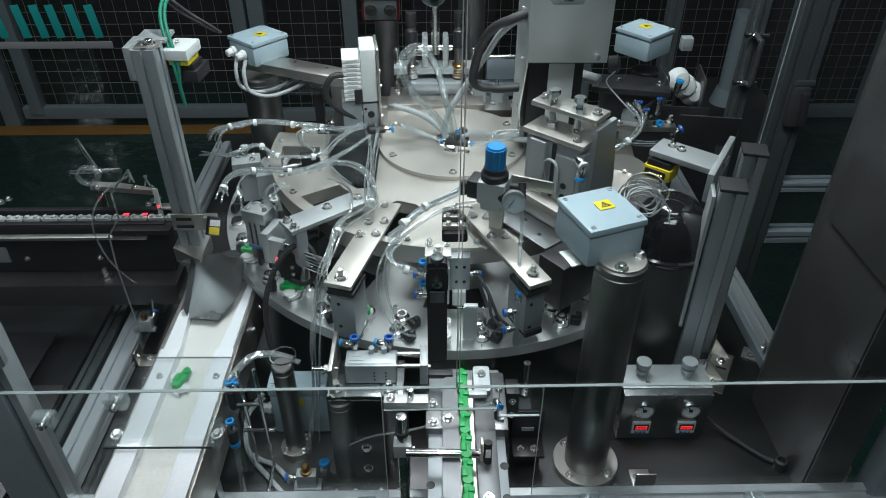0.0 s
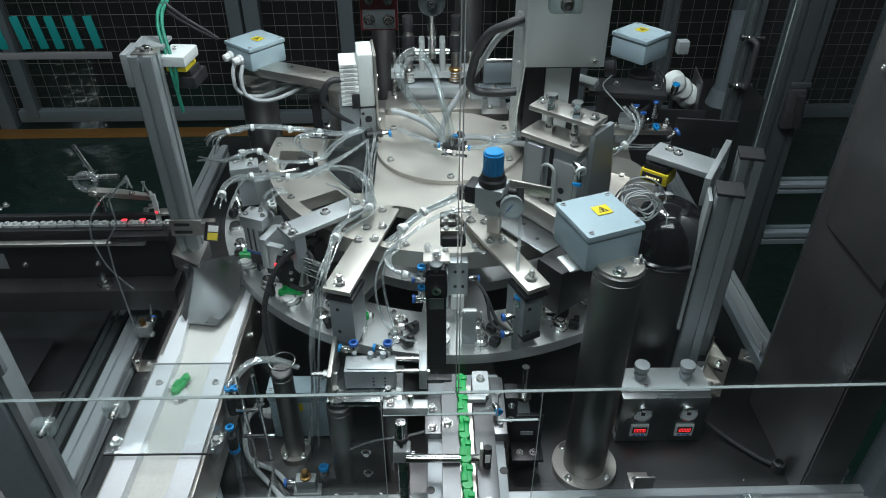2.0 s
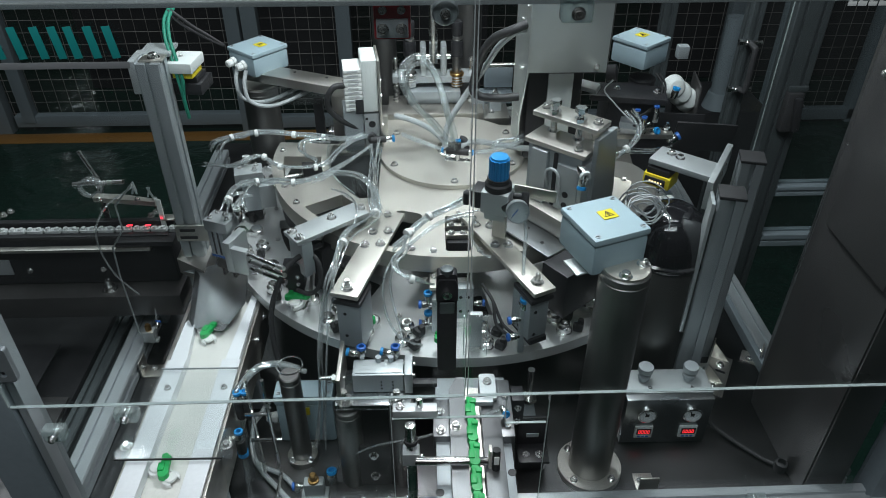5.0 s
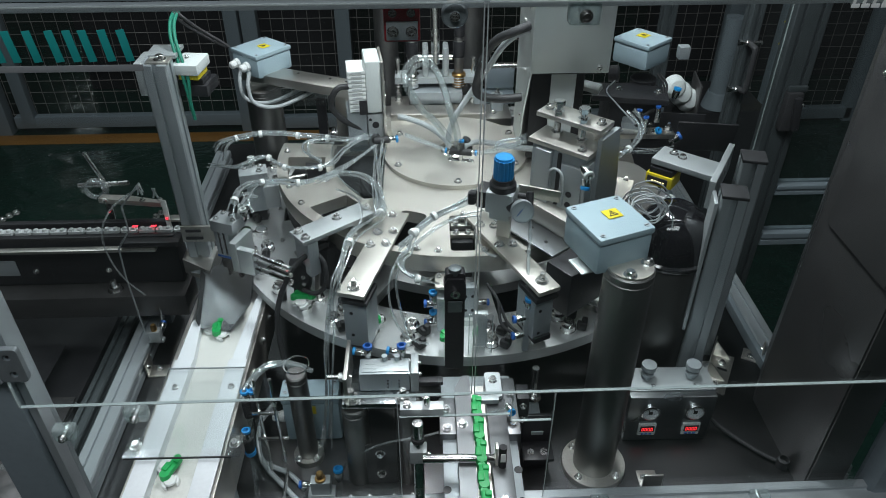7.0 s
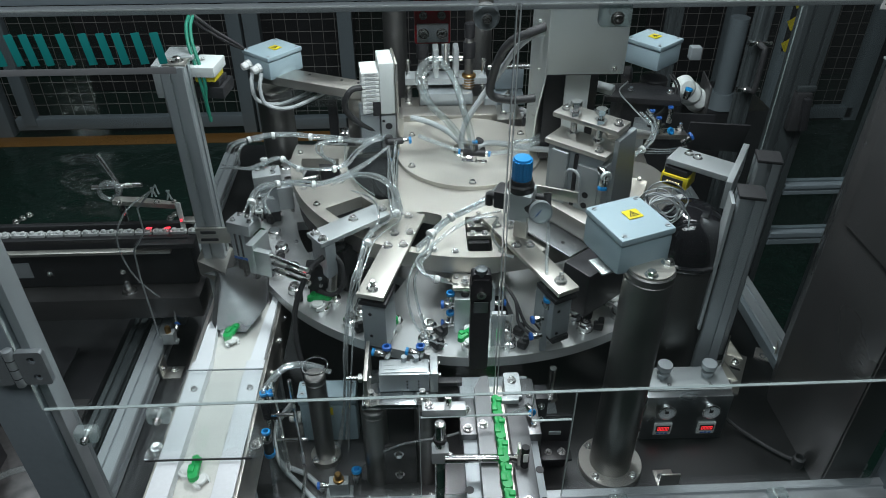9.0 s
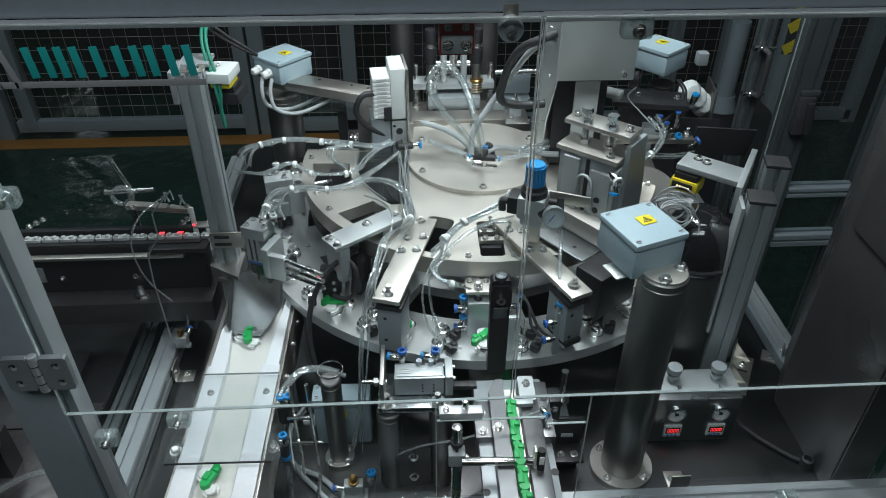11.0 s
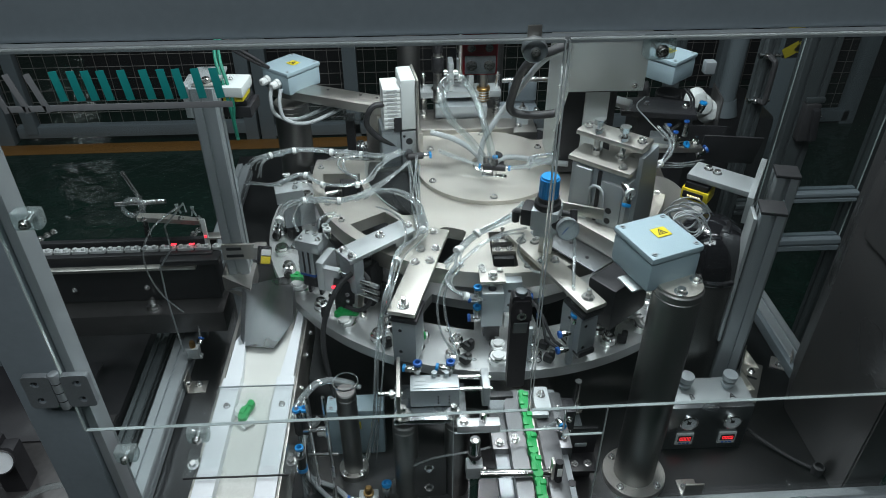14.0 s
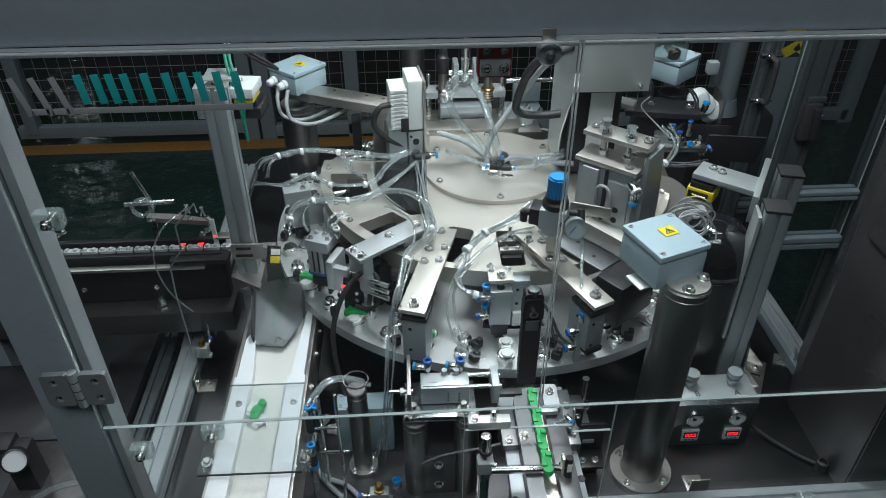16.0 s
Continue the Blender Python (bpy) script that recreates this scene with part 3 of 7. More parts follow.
# windows in the ring and the wide opening below the manifold tubes
for a0, a1 in ((-143.5, -128), (-178, -160)):
    cuts.append(arc(0.336, a0, a1, 8) + arc(0.262, a1 - 1, a0 + 1, 8))
cuts.append([(-0.165, -0.172), (-0.142, -0.172), (-0.142, 0.034), (-0.235, 0.034)] + arc(0.246, 172, 225, 12))
part("plate", slab(outer, 0.0, 0.024, cuts), PLATE, top)
part("rim", slab(arc(0.3555, 172, 385, 80) + arc(0.345, 385, 172, 80), -0.010, -0.0005), STEEL, top, "steel skirt under the plate rim")
part("well", slab(arc(0.349, 20, 236, 60) + [(-0.05, -0.05), (0.1, -0.05)], -0.052, -0.048), BLACK, top, "black inner tray")
part("centre_disc", slab(circle(0.146, 96), 0.0245, 0.0325, [circle(0.034, 32)]), PLATE, top, "raised round steel disc")
part("centre_boss", lathe([(0.030, 0.0), (0.030, 0.030), (0.024, 0.034), (0, 0.034)], 32), CHROME, top)
for i in range(6):
    bolt(top, polar(0.132, -90 + 60 * i, 0.0325), 0.0075)
for a in (-103, -97, -84, -78, -122, -64, -147, -158, -182, -20, 8):
    bolt(top, polar(0.342, a, 0.024), 0.0065)
# clear sheet bridging the opening, and the slides seen in the windows
cs = level(thing("plate_cover", (0, 0, 0.334), "clear acrylic sheet over the open side of the plate", "acrylic cover"))
part("sheet", slab([(-0.146, -0.185), (-0.146, 0.036)] + arc(0.254, 172, 222, 16), 0.0, 0.004), COVERSHEET, cs)
part("polished_edge", slab(arc(0.2555, 172, 222, 20) + arc(0.2545, 222, 172, 20), 0.0005, 0.0035), PANEEDGE, cs)
for a in (-136, -169):
    wn = thing("window_slide", (*polar(0.298, a), 0.292), "small steel slide with cap screws in a plate window", "slide", "window slides", a)
    part("block", B((0, 0, 0.0, 0.050, 0.022, 0.016, 0.002)), CYL, wn)
    part("rail", B((0.004, 0.020, -0.004, 0.060, 0.008, 0.008, 0.001)), COPPER, wn, "warm bronze strip")
    part("stay", B((0, 0, -0.012, 0.030, 0.018, 0.016, 0.001)), BLACK, wn)
    for x in (-0.016, 0.0, 0.016):
        bolt(wn, (x, 0, 0.008), 0.0048, "cap")
# small slide block in the front cut-out
sb = thing("adjust_block", (0.0, -0.29, 0.27), "small dark slide block with four bright cap screws", "block")
part("block", B((0, 0, 0.037, 0.036, 0.055, 0.074, 0.002)), BLACK, sb)
part("cross_bar", B((0, -0.012, 0.079, 0.040, 0.012, 0.008, 0.001), (0, 0.014, 0.079, 0.036, 0.010, 0.008, 0.001)), STEEL, sb)
for x in (-0.01, 0.01):
    for y in (-0.012, 0.014):
        bolt(sb, (x, y, 0.083), 0.006, "cap")
part("stud", C(((0.002, 0.03, 0.07), (0.002, 0.03, 0.098), 0.004, None, 12)), CHROME, sb)


# ---- radial station arms with their slide blocks ----
def bar(bm, p, q, w, t, z0, bev=0.001):
    """A flat bar in plan from p to q, w wide, z0 to z0+t."""
    p, q = Vector((*p, 0)), Vector((*q, 0))
    d = q - p
    m = Matrix.Translation((p + q) / 2) @ Matrix.Rotation(math.atan2(d.y, d.x), 4, "Z")
    return add_box(bm, 0, 0, z0 + t / 2, d.length, w, t, bev, m)


def arm(name, p, q, w, z, label, material, studs=(), bolts=(), body=True, foot=True, depth=0.095):
    p, q = Vector(p), Vector(q)
    d = (q - p)
    ang = math.degrees(math.atan2(d.y, d.x))
    ob = thing(name, (p.x, p.y, z), label, "slide station", rz=ang)
    L = d.length
    part("arm_plate", B((L / 2, 0, 0.004, L, w, 0.008, 0.0015)), material, ob)
    for u, v in bolts:
        bolt(ob, (u * L, v * w, 0.008), 0.0085)
    for u, v in studs:
        bolt(ob, (u * L, v * w, 0.008), 0.0095, "stud")
    if body:
        part("stop_plate", B((L - 0.030, 0, -0.013, 0.052, w * 1.05, 0.008, 0.001)), BLACK, ob)
        part("slide_body", B((L - 0.036, 0, -0.022 - depth / 2, 0.050, w * 0.88, depth, 0.0015)), CYL, ob, "grey air slide body")
        part("stop_screw", C(((L - 0.02, 0, -0.02), (L - 0.02, 0, 0.004), 0.005, None, 12)), CHROME, ob)
        for zz in (-0.04, -0.085):
            part("dowel_hole", C(((L - 0.0105, -0.006, zz), (L - 0.0125, -0.006, zz), 0.003, None, 10)), BLACK, ob)
            part("dowel_hole", C(((L - 0.04, -w * 0.441, zz), (L - 0.04, -w * 0.43, zz), 0.003, None, 10)), BLACK, ob)
        if foot:
            part("push_foot", B((L - 0.034, 0, -0.024 - depth, 0.056, w * 0.8, 0.010, 0.001)), BLACK, ob)
            part("foot_rod", C(((L - 0.03, 0.006, -0.02 - depth), (L - 0.03, 0.006, -0.045 + 0.02 - depth), 0.005, None, 12)), CHROME, ob)
    return ob


arm_c = arm("slide_station", (-0.112, -0.232), (-0.177, -0.460), 0.044, 0.352, "flat steel station arm with grey air slide", PLATE,
            studs=((0.93, 0.0),), bolts=((0.06, -0.1), (0.30, -0.28), (0.42, 0.26), (0.46, -0.28), (0.26, 0.28)), depth=0.088)
arm_r = arm("slide_station", (0.025, -0.262), (0.123, -0.471), 0.038, 0.352, "flat steel station arm with grey air slide", PLATE,
            studs=((0.90, 0.0),), bolts=((0.14, -0.25), (0.42, -0.25), (0.46, 0.25), (0.20, 0.25)), depth=0.072)
arm_l = arm("slide_station", (-0.162, -0.242), (-0.272, -0.330), 0.044, 0.372, "light aluminium station arm with sensor bracket", ALUW,
            studs=(), bolts=((0.02, 0.05), (0.42, -0.1), (0.93, 0.30), (0.93, -0.22)), body=False)
part("end_block", B((0.124, 0, -0.034, 0.020, 0.044, 0.066, 0.0015), (0.02, 0, -0.008, 0.04, 0.03, 0.016, 0.001)), CYL, arm_l)
sens = thing("part_sensor", (-0.300, -0.315, 0.24), "black sensor head with red display on a bracket", "sensor")
part("sensor_body", B((0.022, -0.004, 0.060, 0.034, 0.022, 0.048, 0.002), (0.022, 0.004, 0.028, 0.022, 0.012, 0.03, 0.002)), BLACK, sens)
part("bracket", lying(B((0, 0, 0, 0.003, 0.024, 0.060, 0.0006)), pose(0.050, -0.012, 0.042, 0, 8, 20)), STEEL, sens)
part("rod", C(((0.045, 0.03, 0.08), (0.042, -0.016, 0.08), 0.004, None, 12)), CHROME, sens)
part("display", B((0.006, -0.0165, 0.077, 0.007, 0.003, 0.005, 0.0005)), REDLED, sens, "small lit red display")
bolt(sens, (0.028, -0.016, 0.045), 0.004, "cap", (0, -1, 0))
bolt(sens, (0.028, -0.016, 0.060), 0.004, "cap", (0, -1, 0))
part("support_post", B((0.06, 0.03, 0.06, 0.02, 0.02, 0.10, 0.001)), BLACK, sens)

# raised cover bracket on the plate beside the regulator
cb = thing("cover_bracket", (0.133, -0.282, 0.345), "bent stainless cover bracket over the plate", "bracket", rz=-52)
part("top_sheet", B((0.0, 0.036, 0.034, 0.165, 0.072, 0.003, 0.0008)), PLATE, cb)
part("front_sheet", B((0.0, 0.0015, 0.0165, 0.165, 0.003, 0.035, 0.0008)), STEEL, cb)
# shade at the foot of the bracket is put in by a darker steel
part("base_sheet", B((0.004, -0.026, 0.0015, 0.150, 0.050, 0.003, 0.0008)), CHUTE, cb)
part("side_cover", B((0.106, -0.016, -0.042, 0.054, 0.096, 0.084, 0.004)), BLACK, cb, "black boxed cover")
part("end_sheet", B((0.084, 0.036, 0.010, 0.003, 0.072, 0.052, 0.0008)), BLACK, cb)
part("screw_hole", C(((0.03, 0.05, 0.0352), (0.03, 0.05, 0.0358), 0.002, None, 10)), BLACK, cb)
for u, v in ((0.0, -0.018), (0.045, -0.030)):
    part("screw_hole", C(((u, v, 0.003), (u, v, 0.0036), 0.0035, None, 12)), BLACK, cb)

# ---- air regulator ----
rg = thing("air_regulator", (0.065, -0.345, 0.361), "air regulator with blue knob and round pressure gauge", "pressure regulator", rz=-22)
part("standoff", B((0, 0.020, 0.026, 0.022, 0.01, 0.084, 0.001), (0.03, 0.03, 0.085, 0.11, 0.004, 0.02, 0.001)), STEEL, rg)
part("body", B((0, 0, 0.082, 0.044, 0.042, 0.038, 0.004), (0, 0, 0.060, 0.034, 0.034, 0.02, 0.004)), ALUW, rg, "cast grey body")
part("port_block", B((-0.030, 0, 0.082, 0.018, 0.034, 0.030, 0.003)), BLACK, rg)
part("bonnet", lathe([(0.021, 0.100), (0.021, 0.110), (0.018, 0.113), (0.0175, 0.120)], 32), BLACK, rg)
kn = bmesh.new()
prof = []
for i in range(48):
    r_ = 0.0150 + (0.0007 if i % 3 else -0.0004)
    prof.append((r_ * math.cos(2 * math.pi * i / 48), r_ * math.sin(2 * math.pi * i / 48)))
part("knob", slab(prof, 0.120, 0.152), BLUE, rg, "ribbed blue knob")
part("knob_cap", lathe([(0.0140, 0.152), (0.0130, 0.1555), (0, 0.1557)], 32), BLUE, rg)
gm = pose(0.041, -0.028, 0.082, 76, 0, 24) @ Matrix.Scale(0.86, 4)
gz = part("gauge", lying(lathe([(0.0, -0.016), (0.018, -0.016), (0.0205, -0.012), (0.0205, 0.0), (0.0185, 0.0), (0.0185, -0.003), (0, -0.003)], 36), gm), CYL, rg, "grey round gauge housing")
part("dial", lying(lathe([(0.0183, -0.0028), (0, -0.0027)], 36), gm), GAUGEW, gz, "pale dial")
tick = bmesh.new()
for i in range(13):
    a = radians(-130 + i * 21.7)
    add_box(tick, 0, 0.0145, -0.0022, 0.0006, 0.003, 0.0004, 0, Matrix.Rotation(a, 4, "Z"))
part("tick_marks", lying(tick, gm), INK, gz)
part("pointer", lying(B((-0.003, -0.004, -0.0018, 0.0016, 0.016, 0.0006, 0, Matrix.Rotation(radians(-40), 4, "Z"))), gm), BLUED, gz)
part("lens", lying(lathe([(0.0186, -0.0008), (0, -0.0006)], 36), gm), PANE, gz)
part("neck", C(((0.012, -0.008, 0.080), (0.037, -0.018, 0.080), 0.012, None, 16)), BLACK, rg)
part("elbow_fitting", C(((-0.040, 0, 0.080), (-0.052, 0, 0.080), 0.006, None, 12), ((-0.050, 0, 0.082), (-0.050, 0, 0.062), 0.0065, None, 12)), RUBBER, rg)
part("elbow_fitting", C(((0.022, 0.012, 0.085), (0.040, 0.014, 0.085), 0.005, None, 12), ((0.040, 0.014, 0.094), (0.044, 0.004, 0.070), 0.006, None, 12)), RUBBER, rg)


# ---- junction boxes ----
def junction_box(pos, rz, sx, sy, h, label, tilt=0.0, sticker=True):
    ob = thing("junction_box", pos, label, "junction box", "junction boxes", rz)
    part("body", B((0, 0, h * 0.40, sx - 0.003, sy - 0.003, h * 0.80, 0.006)), BOXP, ob)
    part("lid", B((0, 0, h * 0.90, sx, sy, h * 0.20 - 0.001, 0.005)), BOXP, ob)
    for i in (-1, 1):
        for j in (-1, 1):
            s_ = part("lid_screw", C(((i * (sx / 2 - 0.009), j * (sy / 2 - 0.009), h - 0.002), (i * (sx / 2 - 0.009), j * (sy / 2 - 0.009), h + 0.0006), 0.0042, 0.0038, 14)), ALU, ob)
            part("screw_slot", B((i * (sx / 2 - 0.009), j * (sy / 2 - 0.009), h + 0.0009, 0.005, 0.0012, 0.0006, 0)), BLACK, s_)
    if sticker:
        st = part("warning_sticker", B((0.006, 0.004, h + 0.0006, 0.0235, 0.021, 0.0008, 0.0003)), YELLOW, ob, "yellow warning sticker")
        tri = [(0.006 + 0.0085 * math.cos(radians(a)), 0.0025 + 0.0085 * math.sin(radians(a))) for a in (90, 210, 330)]
        tri2 = [(0.006 + 0.0062 * math.cos(radians(a)), 0.0025 + 0.0062 * math.sin(radians(a))) for a in (90, 210, 330)]
        part("warning_triangle", slab(tri, h + 0.0012, h + 0.0016, [tri2]), INK, st)
        zz = bmesh.new()
        for (ax, ay), (bx_, by) in (((0.001, 0.0045), (-0.0015, 0.0)), ((-0.0015, 0.0), (0.0015, 0.0008)), ((0.0015, 0.0008), (-0.0005, -0.0035))):
            bar(zz, (0.006 + ax, 0.0025 + ay), (0.006 + bx_, 0.0025 + by), 0.0011, 0.0005, h + 0.0012, 0)
        part("bolt_symbol", zz, INK, st)
    return ob


def gland(parent, p, aim, label="white cable gland"):
    g = part("cable_gland", lying(lathe([(0.0, 0), (0.0105, 0), (0.0105, 0.007), (0.0085, 0.008), (0.0085, 0.018), (0.006, 0.021), (0.0, 0.021)], 8), Matrix.Translation(p) @ Vector(aim).to_track_quat("Z", "Y").to_matrix().to_4x4()), NYLON, parent, label)
    return g


box_a = junction_box((0.200, -0.478, 0.428), 21, 0.088, 0.092, 0.060, "blue-grey metal junction box with yellow warning sticker on a round pillar")
gland(box_a, (0.03, 0.046, 0.03), (0, 1, 0))
part("ear_plate", B((-0.030, -0.012, -0.004, 0.050, 0.036, 0.003, 0.001)), HOOD, box_a)
box_l = junction_box((-0.412, 0.251, 0.448), -41, 0.090, 0.097, 0.052, "blue-grey metal junction box with two white glands on a flat arm")
gland(box_l, (-0.022, -0.0485, 0.024), (0, -1, -0.1))
gland(box_l, (0.012, -0.0485, 0.024), (0, -1, -0.1))
box_r = junction_box((0.400, 0.142, 0.457), 41, 0.085, 0.086, 0.052, "blue-grey metal junction box above a dark bracket")
box_d = junction_box((-0.276, -0.440, 0.002), 0, 0.100, 0.040, 0.115, "blue-grey metal junction box standing on the deck", sticker=False)
part("warning_sticker", B((-0.002, -0.0206, 0.080, 0.022, 0.0008, 0.018, 0.0003)), YELLOW, box_d, "yellow warning sticker")
gland(box_d, (-0.05, -0.006, 0.05), (-1, 0, 0))


# ---- round pillars ----
def pillar(pos, r, h, label, flange=True, cap=True, material=None):
    ob = thing("pillar", pos, label, "pillar")
    part("shaft", lathe([(r, 0.0), (r, h - 0.014), (r - 0.001, h - 0.013), (r - 0.001, h - 0.012), (r, h - 0.011), (r, h - 0.002), (r - 0.002, h)], 48), material or PILLAR, ob)
    if flange:
        part("flange", lathe([(r * 1.55, 0.0), (r * 1.55, 0.011), (r * 1.53, 0.012), (r + 0.0005, 0.012)], 48), STEEL, ob)
        for i in range(4):
            bolt(ob, (r * 1.28 * math.cos(radians(45 + 90 * i)), r * 1.28 * math.sin(radians(45 + 90 * i)), 0.012), 0.007, "cap")
    if cap:
        part("cap", lathe([(r - 0.0025, h), (r - 0.003, h + 0.003), (0, h + 0.003)], 48), PLATE, ob)
    return ob


pa = pillar((0.213, -0.524, 0.0), 0.0345, 0.428, "polished round steel pillar bolted to the deck")
bolt(pa, (-0.006, -0.022, 0.431), 0.0095)
bolt(pa, (0.024, 0.004, 0.431), 0.0095)
level(pillar((-0.281, -0.488, 0.0), 0.0165, 0.203, "short dark round post holding a hose ring", cap=False))
pillar((-0.44, 0.27, 0.0), 0.040, 0.40, "dark round pillar under the rear junction box")
pillar((0.40, 0.14, 0.0), 0.028, 0.425, "dark round pillar under the rear junction box", material=BLACK, cap=False)
pillar((-0.155, 0.52, 0.0), 0.030, 0.75, "tall round steel pillar behind the press")
pillar((0.06, 0.52, 0.0), 0.034, 0.75, "tall round steel pillar behind the press")
pillar((-0.186, -0.545, 0.0), 0.020, 0.215, "round steel post under the pusher plate", material=PILLAR, cap=False)
pillar((-0.104, -0.545, 0.0), 0.020, 0.215, "round steel post under the pusher plate", material=PILLAR, cap=False)
pillar((0.0, 0.0, 0.0), 0.15, 0.18, "wide dark drum under the index table", flange=False, cap=False, material=BLACK)

# ---- black domed bowl ----
bw = thing("bowl_drive", (0.352, -0.300, 0.0), "dark cylindrical drive with a glossy black domed cover", "feeder drive")
part("can", lathe([(0.066, 0.0), (0.066, 0.287), (0.064, 0.290)], 48), PILLAR, bw, "dark steel can")
part("dome", lathe([(0.070, 0.290), (0.0735, 0.296), (0.0735, 0.301), (0.069, 0.304), (0.066, 0.325), (0.058, 0.350), (0.044, 0.370), (0.024, 0.383), (0.0, 0.387)], 48), GLOSSBLK, bw)

# ---- right-hand profile posts with scanner ----
pr = thing("scanner_stand", (0.434, -0.30, 0.0), "pair of aluminium profile posts carrying a scanner bracket", "sensor stand")
part("post", lying(profile_bm(0.437, 0.04, 0.04), pose(-0.018, -0.052, 0, 0, 0, -14)), ALU, pr)
part("post", lying(profile_bm(0.437, 0.04, 0.04), pose(0.055, 0.06, 0, 0, 0, -14)), ALU, pr)
part("end_cap", lying(B((0, 0, 0.439, 0.041, 0.041, 0.006, 0.002)), pose(-0.018, -0.052, 0, 0, 0, -14)), RUBBER, pr, "black plastic end cap")
part("end_cap", lying(B((0, 0, 0.439, 0.041, 0.041, 0.006, 0.002)), pose(0.055, 0.06, 0, 0, 0, -14)), RUBBER, pr, "black plastic end cap")
bmx = B()
bar(bmx, (-0.098, 0.092), (-0.014, 0.024), 0.054, 0.010, 0.424)
part("bracket_plate", bmx, ALUW, pr, "light grey bracket plate")
bmx = B()
bar(bmx, (-0.046, -0.030), (0.030, 0.098), 0.010, 0.050, 0.395)
part("bracket_upright", bmx, ALUW, pr)
bmx = B()
bar(bmx, (-0.0505, -0.070), (-0.0400, -0.028), 0.006, 0.262, 0.168)
part("side_plate", bmx, ALUW, pr, "long light grey bracket strip")
bolt(pr, (-0.063, 0.069, 0.434), 0.008), bolt(pr, (-0.073, 0.084, 0.434), 0.008)
bolt(pr, (-0.008, 0.030, 0.428), 0.006, "hex", (0.8, -0.5, 0)), bolt(pr, (0.008, 0.058, 0.428), 0.006, "hex", (0.8, -0.5, 0))
part("corner_bracket", B((0.045, 0.0, 0.002, 0.05, 0.035, 0.004, 0.001), (0.022, 0.0, 0.02, 0.004, 0.035, 0.04, 0.001)), STEEL, pr)
bolt(pr, (0.05, 0.0, 0.004), 0.007)
sc = thing("scanner", (0.354, -0.230, 0.385), "yellow and black scanner with a row of amber lamps", "sensor", rz=-39)
part("housing", B((0, 0, 0.012, 0.048, 0.040, 0.022, 0.003)), YELLOW, sc)
part("front_window", B((-0.002, -0.0205, 0.012, 0.036, 0.003, 0.013, 0.001)), BLACK, sc)
part("lamp_row", B(*[(-0.010 + 0.005 * i, -0.0225, 0.012, 0.002, 0.001, 0.002, 0) for i in range(5)]), AMBER, sc, "lit amber lamps")
part("top_plate", B((0, 0, 0.028, 0.040, 0.034, 0.012, 0.001)), BLACK, sc)

# ---- gauge panel ----
gp = thing("gauge_panel", (0.342, -0.44, 0.0), "stainless box panel with two knobs, gauges and red displays", "control panel")
part("housing", B((0, -0.004, 0.056, 0.148, 0.058, 0.108, 0.002)), CHUTE, gp)
part("top_ledge", B((0, 0.008, 0.1115, 0.150, 0.054, 0.003, 0.001)), ALUW, gp)
for i, x in enumerate((-0.037, 0.040)):
    kb = part("knob", lying(lathe([(0.0075, 0), (0.0075, 0.006), (0.011, 0.008), (0.011, 0.012), (0.006, 0.014), (0.006, 0.019), (0.0125, 0.021), (0.0130, 0.028), (0.0125, 0.031), (0.0, 0.032)], 28), pose(x, 0.012, 0.113)), ALU, gp, "grey turned valve knob")
    gmm = pose(x, -0.0335, 0.078, 90, 0, 0) @ Matrix.Scale(1.12, 4)
    g_ = part("gauge", lying(lathe([(0.0, -0.002), (0.0145, -0.002), (0.0145, 0.006), (0.0125, 0.007), (0.0120, 0.004), (0, 0.004)], 30), gmm), CHROME, gp, "small round pressure gauge")
    part("dial", lying(lathe([(0.012, 0.0043), (0, 0.0044)], 30), gmm), GAUGEW, g_)
    part("pointer", lying(B((0, 0.003, 0.0047, 0.0014, 0.010, 0.0005, 0, Matrix.Rotation(radians(30), 4, "Z")), (0, 0, 0.0047, 0.006, 0.006, 0.0006, 0.001)), gmm), INK, g_)
    d_ = part("display_unit", B((x + 0.001, -0.0345, 0.033, 0.031, 0.005, 0.028, 0.0015)), LGREY, gp, "small grey digital pressure display")
    part("display_window", B((x + 0.001, -0.0375, 0.036, 0.025, 0.001, 0.014, 0.0004)), BLACK, d_)
    for k in range(4):
        seg = bmesh.new()
        cx = x - 0.0068 + 0.0052 * k
        for b in ((0, 0.0036, 0.003, 0.0008), (0, -0.0036, 0.003, 0.0008), (-0.0015, 0.0018, 0.0008, 0.0036), (0.0015, 0.0018, 0.0008, 0.0036), (-0.0015, -0.0018, 0.0008, 0.0036), (0.0015, -0.0018, 0.0008, 0.0036)):
            add_box(seg, cx + b[0], -0.0384, 0.036 + b[1], b[2], 0.0006, b[3], 0)
        part("digit", seg, REDDIG, d_, "lit red zero")
    for k in range(3):
        part("button", B((x - 0.006 + 0.007 * k, -0.0375, 0.0235, 0.005, 0.001, 0.003, 0.0005)), BLUED, d_)
for ch, x in (("B", -0.030), ("A", 0.041)):
    cu = bpy.data.curves.new("letter", "FONT")
    cu.body, cu.size, cu.extrude, cu.align_x = ch, 0.017, 0.0002, "CENTER"
    to = new("hand_letter", cu)
    to.parent, to.location = gp, (x, -0.016, 0.1135)
    cu.materials.append(INK)
level(put("floor_cable", tube([(0.428, -0.448, 0.026), (0.445, -0.462, 0.014), (0.475, -0.49, 0.006), (0.505, -0.522, 0.006), (0.524, -0.536, 0.007), (0.534, -0.541, 0.008)], 0.0036), RUBBER, "black cable lying on the deck into a grommet", "cable"))
